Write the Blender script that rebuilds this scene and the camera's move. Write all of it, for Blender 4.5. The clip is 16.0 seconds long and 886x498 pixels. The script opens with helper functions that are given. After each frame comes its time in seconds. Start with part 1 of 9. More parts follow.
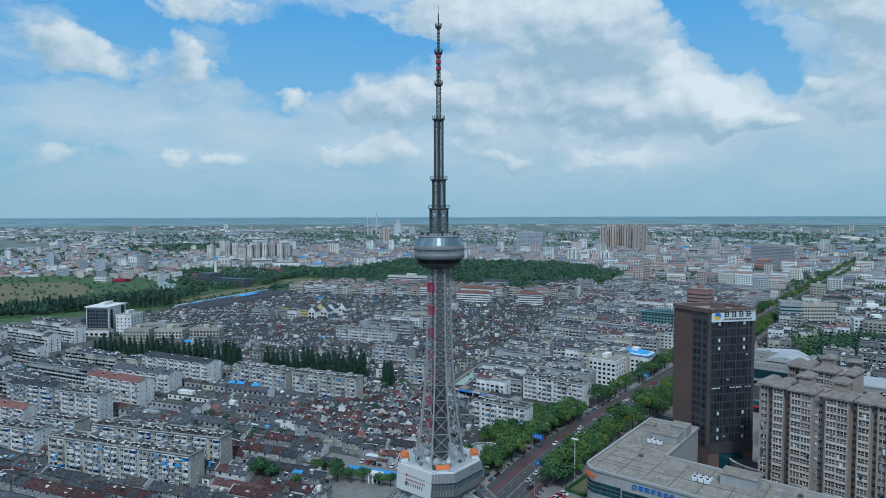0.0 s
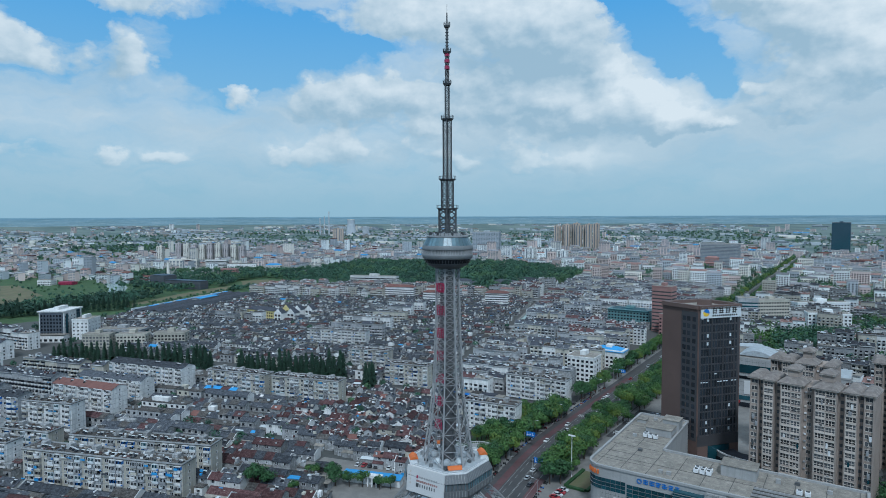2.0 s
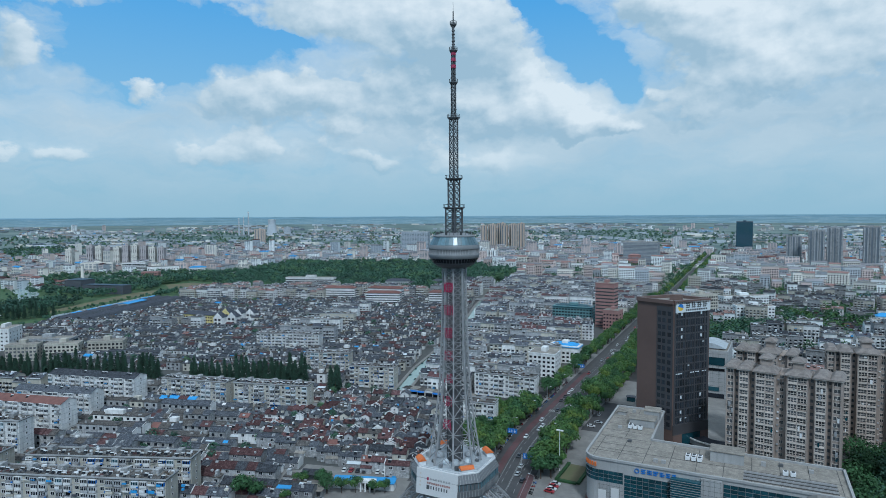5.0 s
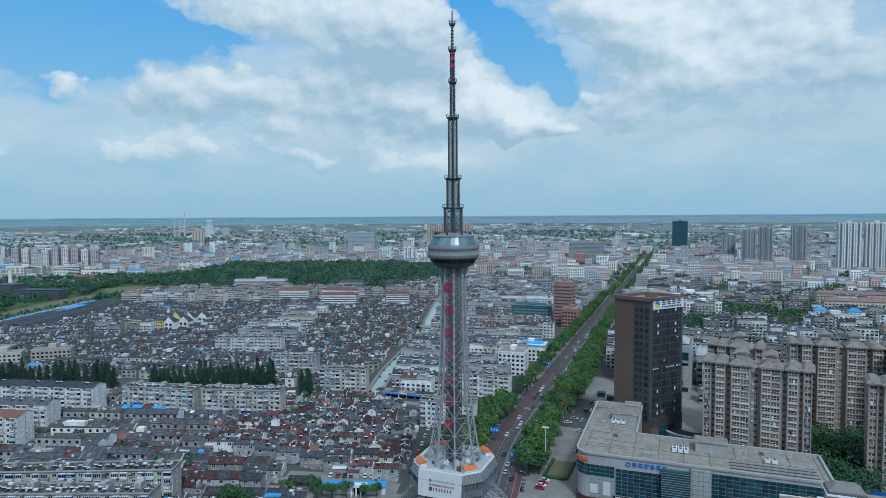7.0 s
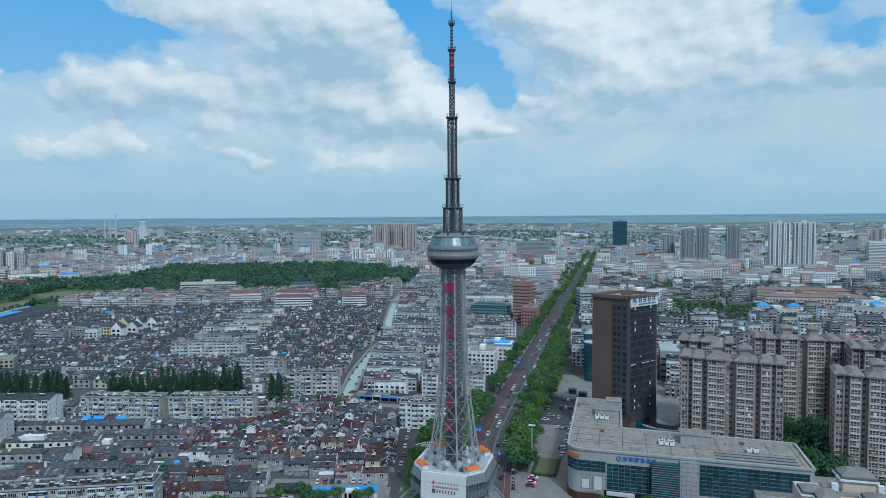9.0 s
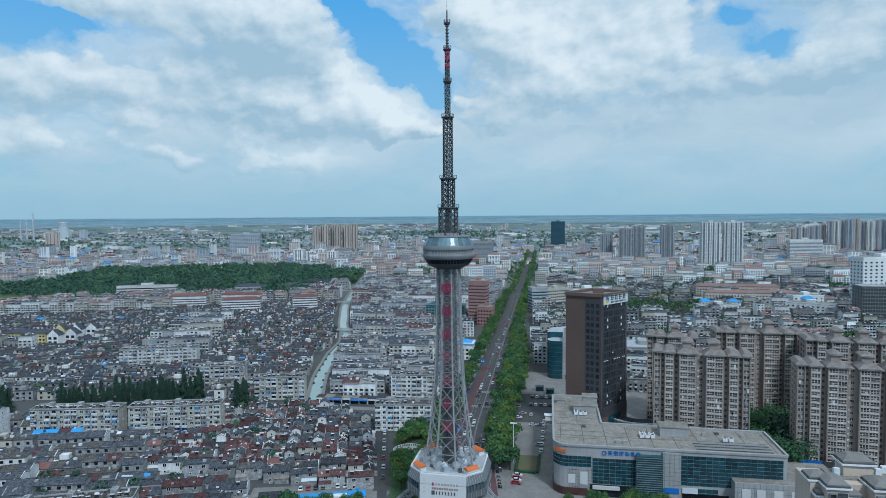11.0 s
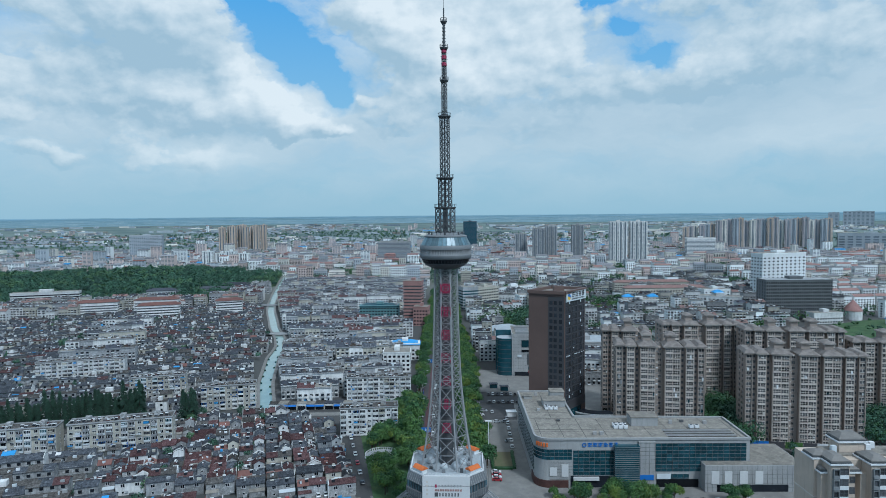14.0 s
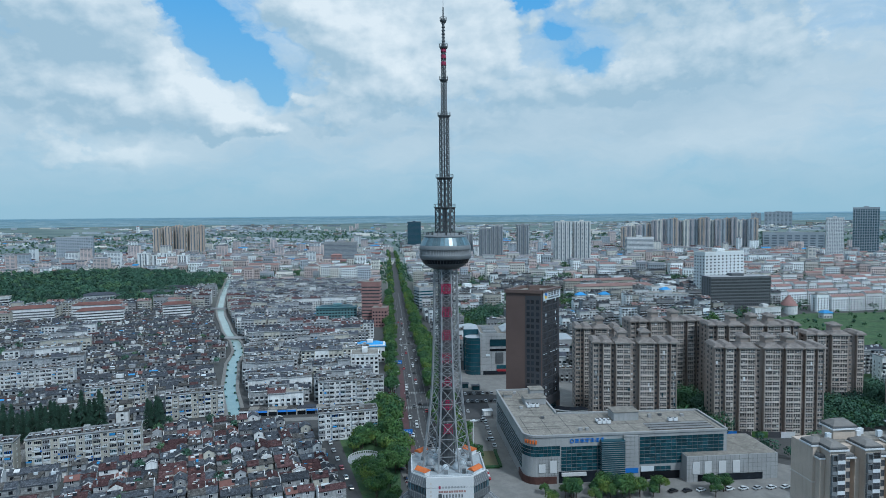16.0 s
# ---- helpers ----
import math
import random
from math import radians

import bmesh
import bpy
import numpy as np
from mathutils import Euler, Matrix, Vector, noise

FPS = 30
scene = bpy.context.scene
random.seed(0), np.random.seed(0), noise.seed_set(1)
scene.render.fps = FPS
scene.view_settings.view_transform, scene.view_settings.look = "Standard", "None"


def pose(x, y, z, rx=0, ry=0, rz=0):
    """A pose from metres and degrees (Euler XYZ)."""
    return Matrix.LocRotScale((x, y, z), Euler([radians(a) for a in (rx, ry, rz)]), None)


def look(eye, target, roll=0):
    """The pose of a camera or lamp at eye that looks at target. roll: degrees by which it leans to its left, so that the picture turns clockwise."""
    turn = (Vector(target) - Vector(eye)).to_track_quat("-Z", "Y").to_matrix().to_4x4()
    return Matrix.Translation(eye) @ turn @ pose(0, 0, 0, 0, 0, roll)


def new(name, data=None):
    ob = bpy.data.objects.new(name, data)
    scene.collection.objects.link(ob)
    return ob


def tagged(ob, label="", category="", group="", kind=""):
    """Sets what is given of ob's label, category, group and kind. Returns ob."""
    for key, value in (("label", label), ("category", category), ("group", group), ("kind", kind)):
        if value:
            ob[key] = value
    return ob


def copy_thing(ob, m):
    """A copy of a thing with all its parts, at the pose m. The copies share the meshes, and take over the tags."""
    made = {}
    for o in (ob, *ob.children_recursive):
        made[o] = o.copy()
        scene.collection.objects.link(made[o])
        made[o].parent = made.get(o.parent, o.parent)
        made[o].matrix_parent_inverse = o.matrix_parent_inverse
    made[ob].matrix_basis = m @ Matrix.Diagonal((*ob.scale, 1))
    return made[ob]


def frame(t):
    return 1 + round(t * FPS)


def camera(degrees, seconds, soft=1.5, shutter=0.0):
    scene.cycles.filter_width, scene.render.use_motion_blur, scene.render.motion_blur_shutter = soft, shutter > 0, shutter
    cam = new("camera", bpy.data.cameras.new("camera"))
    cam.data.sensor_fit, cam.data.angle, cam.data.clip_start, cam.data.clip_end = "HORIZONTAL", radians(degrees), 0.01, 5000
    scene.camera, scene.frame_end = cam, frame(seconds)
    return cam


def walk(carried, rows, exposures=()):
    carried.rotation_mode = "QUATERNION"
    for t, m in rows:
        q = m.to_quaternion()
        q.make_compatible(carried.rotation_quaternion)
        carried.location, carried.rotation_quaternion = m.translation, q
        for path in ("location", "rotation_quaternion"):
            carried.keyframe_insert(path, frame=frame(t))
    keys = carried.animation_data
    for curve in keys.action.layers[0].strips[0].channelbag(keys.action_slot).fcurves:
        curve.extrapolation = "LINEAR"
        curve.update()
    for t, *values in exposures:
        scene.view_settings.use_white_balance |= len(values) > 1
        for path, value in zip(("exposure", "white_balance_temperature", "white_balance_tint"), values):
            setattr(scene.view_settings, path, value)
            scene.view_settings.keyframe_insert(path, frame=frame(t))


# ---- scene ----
cam = camera(71.0, 16.0, 0.9)
METRES, EYE, TILT, LEAN, TURN = 173.3, 118.0, 0.0, 0.0, 40.1
ROWS = [
    (0.0, 0.0, 0.0, 0.0, -0.01, -2.93, 0.15),
    (0.5, -0.03, 0.0013, -0.0002, -1.09, -2.94, 0.17),
    (1.0, -0.0624, 0.0038, 0.0, -2.29, -2.94, 0.19),
    (1.5, -0.092, 0.0064, 0.0, -3.41, -2.95, 0.19),
    (2.0, -0.1233, 0.01, 0.0008, -4.62, -2.98, 0.2),
    (2.5, -0.1529, 0.0137, 0.0006, -5.76, -2.98, 0.21),
    (3.0, -0.1841, 0.0185, 0.0008, -6.97, -3.0, 0.24),
    (3.5, -0.2133, 0.0234, 0.0009, -8.11, -3.01, 0.26),
    (6.0, -0.364, 0.0599, 0.0001, -14.86, -3.01, 0.32),
    (6.5, -0.3924, 0.069, 0.0004, -16.18, -3.01, 0.34),
    (7.0, -0.4225, 0.0797, 0.0003, -17.6, -3.01, 0.35),
    (7.5, -0.4503, 0.0903, 0.0003, -18.9, -2.99, 0.37),
    (8.0, -0.48, 0.1026, 0.0005, -20.32, -2.99, 0.39),
    (8.5, -0.5077, 0.1148, 0.0003, -21.62, -2.99, 0.4),
    (9.0, -0.5366, 0.1286, 0.0003, -23.1, -2.99, 0.42),
    (11.5, -0.6737, 0.2061, 0.0012, -30.5, -3.03, 0.46),
    (12.0, -0.7011, 0.2243, 0.0012, -31.94, -3.04, 0.48),
    (12.5, -0.726, 0.2417, 0.0016, -33.3, -3.06, 0.48),
    (13.0, -0.7523, 0.261, 0.0015, -34.87, -3.07, 0.48),
    (13.5, -0.7769, 0.2803, 0.0017, -36.31, -3.08, 0.49),
    (14.0, -0.802, 0.3012, 0.0015, -37.84, -3.08, 0.5),
    (14.5, -0.8251, 0.3214, 0.0015, -39.25, -3.09, 0.5),
    (15.0, -0.849, 0.3437, 0.0016, -40.68, -3.1, 0.5),
    (15.5, -0.8709, 0.3653, 0.0018, -42.04, -3.1, 0.51),
    (16.0, -0.8937, 0.3888, 0.002, -43.53, -3.1, 0.53),
]
walk(cam, [(t, pose(0, 0, EYE, TILT, LEAN, TURN) @ pose(METRES * x, METRES * y, METRES * z, 90 + pitch, roll, yaw)) for t, x, y, z, yaw, pitch, roll in ROWS], [(0.0, -0.06, 5340, 3), (3.5, -0.03, 5340, 3), (8.0, 0.02, 5360, 3), (16.0, 0.04, 5380, 3)])

# ---- world, sun, exposure ----
world = bpy.data.worlds.new("sky")
scene.world = world
world.use_nodes = True


class Nodes:
    """Small helper to write node graphs as expressions."""

    def __init__(self, tree):
        self.tree = tree
        tree.nodes.clear()

    def add(self, kind):
        return self.tree.nodes.new(kind)

    def plug(self, socket, value):
        if isinstance(value, bpy.types.NodeSocket):
            self.tree.links.new(value, socket)
        else:
            socket.default_value = value

    def math(self, op, a, b=0.0, clamp=False):
        n = self.add("ShaderNodeMath")
        n.operation, n.use_clamp = op, clamp
        self.plug(n.inputs[0], a)
        self.plug(n.inputs[1], b)
        return n.outputs[0]

    def mix(self, fac, a, b, blend="MIX"):
        n = self.add("ShaderNodeMix")
        n.data_type, n.blend_type = "RGBA", blend
        self.plug(n.inputs[0], fac)
        self.plug(n.inputs[6], a if isinstance(a, bpy.types.NodeSocket) else (*a, 1))
        self.plug(n.inputs[7], b if isinstance(b, bpy.types.NodeSocket) else (*b, 1))
        return n.outputs[2]

    def ramp(self, fac, *stops):
        n = self.add("ShaderNodeValToRGB")
        e = n.color_ramp.elements
        while len(e) < len(stops):
            e.new(0.5)
        for i, (p, c) in enumerate(stops):
            e[i].position = p
            e[i].color = (*c, 1) if isinstance(c, tuple) else (c, c, c, 1)
        self.plug(n.inputs[0], fac)
        return n.outputs[0]

    def noise(self, vec, scale, detail=4.0, rough=0.55, distortion=0.0):
        n = self.add("ShaderNodeTexNoise")
        self.plug(n.inputs["Vector"], vec)
        n.inputs["Scale"].default_value = scale
        n.inputs["Detail"].default_value = detail
        n.inputs["Roughness"].default_value = rough
        n.inputs["Distortion"].default_value = distortion
        return n.outputs["Fac"]

    def mapping(self, vec, scale=(1, 1, 1), rot=(0, 0, 0), loc=(0, 0, 0)):
        n = self.add("ShaderNodeMapping")
        self.plug(n.inputs[0], vec)
        n.inputs["Scale"].default_value = scale
        n.inputs["Rotation"].default_value = rot
        n.inputs["Location"].default_value = loc
        return n.outputs[0]


SUN_AZ, SUN_EL = 145.0, 48.0     # compass-like: degrees clockwise from +y, degrees up
SKY_STRENGTH = 0.1
w = Nodes(world.node_tree)
sky = w.add("ShaderNodeTexSky")
sky.sky_type, sky.sun_disc = "NISHITA", False
sky.sun_elevation, sky.sun_rotation = radians(SUN_EL), radians(SUN_AZ)
sky.air_density, sky.dust_density, sky.ozone_density = 1.0, 1.0, 2.0
way = w.add("ShaderNodeTexCoord").outputs["Generated"]
sep = w.add("ShaderNodeSeparateXYZ")
w.plug(sep.inputs[0], way)
az = w.math("DEGREES", w.math("ARCTAN2", w.math("MULTIPLY", sep.outputs[0], -1.0), sep.outputs[1]))   # degrees left of +y
el = w.math("DEGREES", w.math("ARCSINE", sep.outputs[2]))


dome = w.add("ShaderNodeCombineXYZ")
w.plug(dome.inputs[0], az)
w.plug(dome.inputs[1], el)


def vec(op, a, b=(0, 0, 0), c=None):
    n = w.add("ShaderNodeVectorMath")
    n.operation = op
    w.plug(n.inputs[0], a)
    w.plug(n.inputs[1], b)
    if c is not None:
        w.plug(n.inputs[2], c)
    return n.outputs["Value"] if op == "DOT_PRODUCT" else n.outputs["Vector"]


def lobes(p, rows, start=0.0):
    """Soft rises over azimuth and elevation, added up: azimuth, elevation, half width, half height, weight."""
    total = start
    for a, e, wa, we, k in rows:
        q = vec("MULTIPLY_ADD", p, (1 / wa, 1 / we, 0), (-a / wa, -e / we, 0))
        n = w.add("ShaderNodeMath")
        n.operation = "MULTIPLY_ADD"
        w.plug(n.inputs[0], w.math("POWER", 0.3679, vec("DOT_PRODUCT", q, q)))
        w.plug(n.inputs[1], k)
        w.plug(n.inputs[2], total)
        total = n.outputs[0]
    return total


PEAK = [(23.6, 9.2, 4.4, 2.2, 0.9), (20.4, 12.5, 1.8, 1.7, 0.9), (17.9, 10.0, 2.6, 1.8, 0.9), (15.2, 8.3, 3.0, 1.2, 0.9), (11.4, 7.4, 1.8, 0.7, 0.8)]
EAST = [(9.4, 18.6, 3.0, 2.0, 1.1), (7.0, 16.8, 3.0, 2.2, 0.8), (3.8, 14.8, 3.8, 2.4, 1.0), (-0.5, 13.2, 5.0, 2.8, 0.9), (-1.0, 18.0, 7.0, 3.4, 0.9), (-7.0, 15.4, 4.2, 3.0, 0.8), (3.0, 11.0, 4.6, 1.4, 0.6), (9.0, 10.8, 1.2, 0.8, 0.7), (6.8, 9.0, 2.4, 1.2, 0.6),
        (-20.0, 11.8, 6.0, 1.7, 0.7), (-28.0, 13.8, 8.0, 2.6, 0.8), (-11.5, 10.8, 5.0, 2.0, 0.5), (-24, 18.0, 12, 2.0, 0.6), (-5, 7.6, 5, 1.2, 0.35)]
WEST = [(27.0, 13.2, 5.0, 1.5, 0.6), (34.0, 18.0, 8.0, 2.6, 0.9), (25.5, 16.8, 5.4, 2.8, 0.9), (39.5, 17.0, 4.0, 1.5, 0.7), (40.5, 11.0, 5.2, 2.0, 0.9), (46.5, 10.2, 3.2, 1.8, 0.7), (30.0, 10.6, 5.0, 2.2, 0.9), (62.0, 12.6, 1.6, 2.8, 0.7), (68.5, 12.4, 3.8, 1.4, 0.6), (71.5, 13.6, 2.5, 1.8, 0.6), (60.5, 17.2, 5.0, 1.1, 0.6), (53.0, 10.4, 2.0, 1.0, 0.7)]
LOW = [(26.6, 4.8, 3.0, 1.0, 0.55), (22.7, 5.1, 1.7, 1.3, 0.6), (28.8, 6.4, 1.9, 1.2, 0.5), (46.4, 6.2, 3.4, 1.5, 0.5), (49.8, 5.3, 2.6, 0.9, 0.45), (43.7, 6.5, 1.5, 1.5, 0.5), (36.8, 8.4, 2.2, 1.1, 0.7), (34.2, 5.2, 3.0, 0.8, 0.6), (63.6, 5.2, 1.1, 0.8, 0.7), (59.4, 5.1, 2.4, 0.9, 0.7), (72.0, 4.9, 2.8, 1.1, 0.5), (38.8, 6.0, 2.5, 0.9, 0.5)]
BLUE = [(20.0, 18.4, 1.5, 1.6, 0.9), (17.4, 15.8, 1.7, 1.4, 1.0), (14.6, 13.4, 1.9, 1.6, 1.1), (11.8, 11.2, 1.7, 1.3, 1.0), (51.5, 14.4, 5.0, 1.9, 0.8), (43.5, 14.7, 3.4, 0.8, 0.6), (54.0, 13.8, 3.4, 3.0, 0.7), (66.5, 15.8, 3.0, 1.4, 0.5), (-13.8, 15.6, 1.4, 1.2, 0.55), (-16.6, 13.4, 2.2, 1.2, 0.6), (-11.0, 18.4, 2.2, 0.9, 0.6)]

folds = w.add("ShaderNodeTexNoise")
w.plug(folds.inputs["Vector"], vec("MULTIPLY", dome.outputs[0], (0.8, 1.0, 1.0)))
for key, value in (("Scale", 0.33), ("Detail", 9.0), ("Roughness", 0.56), ("Distortion", 0.0)):
    folds.inputs[key].default_value = value
stir = vec("MULTIPLY", vec("SUBTRACT", folds.outputs["Color"], (0.5, 0.5, 0.5)), (4.6, 3.8, 0.0))
here = vec("ADD", dome.outputs[0], stir)


def cloud_density(dx, dy):
    """The heaps of cloud, with their folds, looked up a little to one side."""
    p = vec("ADD", here, (dx, dy, 0)) if dx or dy else here
    d = lobes(p, PEAK + EAST + WEST + LOW)
    billow = w.noise(vec("MULTIPLY", vec("ADD", dome.outputs[0], (dx, dy, 0)), (0.8, 1.1, 1.0)), 0.55, 7.0, 0.53)
    return w.math("ADD", d, w.math("MULTIPLY", w.math("SUBTRACT", billow, 0.5), 1.1))


gaps_of_blue = lobes(here, BLUE)
dens, beside = cloud_density(0, 0), cloud_density(-0.7, 0.8)
dens = w.math("SUBTRACT", dens, gaps_of_blue)
heap = w.ramp(dens, (0.17, 0.0), (0.27, 0.5), (0.48, 1.0))
streaks = w.noise(vec("MULTIPLY", here, (0.10, 0.30, 1.0)), 1.0, 8.0, 0.6)
thin = lobes(here, [(10, 7.5, 46, 4.5, 0.30), (-25, 12, 22, 7, 0.35), (26, 13, 14, 6, 0.2), (62, 8, 18, 4, 0.06)])
film = w.ramp(w.math("SUBTRACT", w.math("ADD", streaks, thin), gaps_of_blue), (0.41, 0.0), (0.57, 0.55), (0.82, 0.97))
high = w.math("MULTIPLY", w.math("DIVIDE", w.math("SUBTRACT", el, 21.0), 14.0, True), w.ramp(streaks, (0.35, 0.55), (0.6, 0.95)))
film = w.math("MAXIMUM", film, high)
cover = w.math("MAXIMUM", heap, film)
lit = w.math("ADD", w.math("MULTIPLY", w.math("SUBTRACT", w.math("ADD", dens, gaps_of_blue), beside), 0.95), 0.36)
lit = w.math("ADD", w.math("MULTIPLY", lit, heap), w.math("MULTIPLY", w.math("SUBTRACT", 1.0, heap), 0.40))
lit = w.math("ADD", lit, w.math("MULTIPLY", w.math("SUBTRACT", w.noise(vec("MULTIPLY", here, (0.05, 0.17, 1.0)), 1.7, 6.0, 0.58), 0.5), 0.85))
lit = lobes(dome.outputs[0], [(-0.5, 13.0, 6, 2.4, 0.42), (15.6, 9.2, 5, 2.0, 0.36), (19.6, 11.6, 3, 2.4, 0.24), (31, 18.5, 11, 2.2, 0.25), (27, 13.4, 6, 1.4, -0.50), (5, 17.0, 8, 2.4, 0.34), (-8, 15, 3, 2, 0.22), (-24, 17, 9, 3, -0.12), (-22, 10.5, 13, 2.0, -0.22), (-10, 8.0, 18, 2.0, -0.2), (17.5, 7.6, 9, 1.0, -0.16), (23.5, 5.0, 4.5, 1.1, 0.35), (47, 6.2, 4, 1.2, 0.25), (60, 5.2, 6, 1.0, 0.2)], lit)
glow = w.math("ADD", lit, w.math("MULTIPLY", w.math("DIVIDE", w.math("SUBTRACT", el, 21.0), 14.0, True), 0.45), True)
K = 1.0 / SKY_STRENGTH
cloud = w.mix(glow, (0.405 * K, 0.498 * K, 0.54 * K), (0.84 * K, 0.81 * K, 0.755 * K))
up = w.math("DIVIDE", el, 30.0, True)
tone = w.mix(1.0, w.ramp(up, (0.0, (0.36, 0.53, 0.585)), (0.25, (0.29, 0.50, 0.63)), (0.62, (0.125, 0.385, 0.68))), (K, K, K), "MULTIPLY")
clear = w.mix(0.88, sky.outputs[0], tone)
seen_sky = w.mix(w.math("MULTIPLY", cover, 0.96), clear, cloud)
veil = w.math("POWER", w.math("SUBTRACT", 1.0, w.math("DIVIDE", el, 8.0, True)), 1.35)
full = w.mix(veil, seen_sky, (0.352 * K, 0.494 * K, 0.545 * K))
back = w.add("ShaderNodeBackground")
w.plug(back.inputs[0], full)
back.inputs[1].default_value = SKY_STRENGTH
w.plug(w.add("ShaderNodeOutputWorld").inputs[0], back.outputs[0])

sun = new("sun", bpy.data.lights.new("sun", "SUN"))
sun.data.energy, sun.data.angle, sun.data.color = 2.25, radians(8), (1.0, 0.985, 0.96)
sun.matrix_world = look((math.sin(radians(SUN_AZ)) * math.cos(radians(SUN_EL)) * 500, math.cos(radians(SUN_AZ)) * math.cos(radians(SUN_EL)) * 500, math.sin(radians(SUN_EL)) * 500), (0, 0, 0))

# ---- materials ----


def surface(name, colour, rough=0.8, metal=0.0, scale=0.35, vary=0.25, grain=6.0, bump=0.1, each=0.0, tint=None, streak=0.0, spec=0.35, islands=False, coat=0.0, speck=0.0):
    """A weathered material: stains at one scale, grain at another, relief, a change from object to object or from island to island."""
    m = bpy.data.materials.new(name)
    m.use_nodes = True
    g = Nodes(m.node_tree)
    place = g.add("ShaderNodeNewGeometry").outputs["Position"]
    big = g.noise(place, scale, 5.0, 0.6, 0.4)
    small = g.noise(place, grain, 3.0, 0.6)
    base = g.mix(g.ramp(big, (0.3, 0.0), (0.7, 1.0)), tuple(c * (1 - vary) for c in colour), tuple(min(1, c * (1 + vary * 0.6)) for c in colour))
    if tint:
        base = g.mix(g.ramp(g.noise(place, scale * 2.7, 4.0), (0.50, 0.0), (0.68, 0.75)), base, tint)
    base = g.mix(g.ramp(small, (0.25, 0.35), (0.75, 0.0)), base, tuple(c * 0.45 for c in colour))
    if speck:
        # patched and soiled spots about a step across
        bits = g.noise(place, 0.9, 4.0, 0.7)
        base = g.mix(g.math("MULTIPLY", g.ramp(bits, (0.36, 1.0), (0.46, 0.0)), speck), base, tuple(c * 0.3 for c in colour))
        base = g.mix(g.math("MULTIPLY", g.ramp(bits, (0.56, 0.0), (0.66, 1.0)), speck), base, tuple(min(0.85, c * 1.7 + 0.03) for c in colour))
    if streak:
        run = g.noise(g.mapping(place, (1.0, 1.0, 0.07)), 1.1, 4.0, 0.6)
        base = g.mix(g.math("MULTIPLY", g.ramp(run, (0.48, 0.0), (0.7, 1.0)), streak), base, tuple(c * 0.4 for c in colour))
    if each:
        rnd = g.add("ShaderNodeNewGeometry").outputs["Random Per Island"] if islands else g.add("ShaderNodeObjectInfo").outputs["Random"]
        hsv = g.add("ShaderNodeHueSaturation")
        g.plug(hsv.inputs["Value"], g.math("ADD", g.math("MULTIPLY", rnd, 2 * each), 1.0 - each))
        g.plug(hsv.inputs["Color"], base)
        base = hsv.outputs[0]
    b = g.add("ShaderNodeBsdfPrincipled")
    g.plug(b.inputs["Base Color"], base)
    g.plug(b.inputs["Roughness"], g.math("ADD", g.math("MULTIPLY", big, 0.25), rough - 0.12, True))
    b.inputs["Metallic"].default_value = metal
    b.inputs["Specular IOR Level"].default_value = spec
    b.inputs["Coat Weight"].default_value = coat
    if bump:
        n = g.add("ShaderNodeBump")
        n.inputs["Strength"].default_value = bump
        n.inputs["Distance"].default_value = 0.3
        g.plug(n.inputs["Height"], small)
        g.plug(b.inputs["Normal"], n.outputs[0])
    g.plug(g.add("ShaderNodeOutputMaterial").inputs[0], b.outputs[0])
    return m


M = {}


def mat(name, *args, **kw):
    M[name] = surface(name, *args, **kw)


mat("wall_white", (0.74, 0.73, 0.71), 0.85, scale=0.25, vary=0.22, each=0.14, streak=0.5, speck=0.14)
mat("wall_grey", (0.357, 0.362, 0.368), 0.88, speck=0.5, scale=0.2, vary=0.25, each=0.22, streak=0.5)
mat("wall_cream", (0.50, 0.47, 0.40), 0.86, scale=0.15, vary=0.2, each=0.15, streak=0.5)
mat("wall_old", (0.308, 0.308, 0.306), 0.9, speck=0.6, scale=0.6, vary=0.45, each=0.25, streak=0.5)
mat("roof_grey", (0.068, 0.074, 0.086), 0.88, speck=0.7, spec=0.05, scale=0.6, vary=0.55, each=0.4, tint=(0.138, 0.143, 0.154), grain=3.0)
mat("roof_maroon", (0.084, 0.046, 0.047), 0.85, speck=0.6, spec=0.05, scale=0.6, vary=0.5, each=0.35, tint=(0.14, 0.095, 0.09), grain=3.0)
mat("roof_pink", (0.27, 0.165, 0.145), 0.85, scale=0.3, vary=0.3, each=0.2)
mat("roof_orange", (0.19, 0.090, 0.075), 0.8, scale=0.3, vary=0.35, each=0.2)
mat("roof_blue", (0.06, 0.29, 0.60), 0.55, scale=0.3, vary=0.2, each=0.15)
mat("roof_flat", (0.28, 0.255, 0.22), 0.92, speck=0.3, scale=0.3, vary=0.42, each=0.15, tint=(0.24, 0.225, 0.20))
mat("roof_felt", (0.085, 0.080, 0.076), 0.92, speck=0.8, spec=0.05, scale=0.5, vary=0.5, each=0.35, tint=(0.155, 0.143, 0.13))
mat("concrete", (0.368, 0.373, 0.374), 0.88, scale=0.1, vary=0.25, streak=0.25)
mat("glass_dark", (0.014, 0.017, 0.022), 0.22, scale=0.4, vary=0.3, bump=0.0, each=0.5, spec=0.2)
mat("glass_teal", (0.016, 0.062, 0.080), 0.22, scale=0.2, vary=0.35, bump=0.0, each=0.35, spec=0.5)
mat("glass_pod", (0.12, 0.20, 0.235), 0.34, metal=0.1, scale=0.5, vary=0.3, bump=0.0, each=0.35, spec=0.8)
mat("frame_white", (0.74, 0.74, 0.74), 0.6, vary=0.12, bump=0.02)
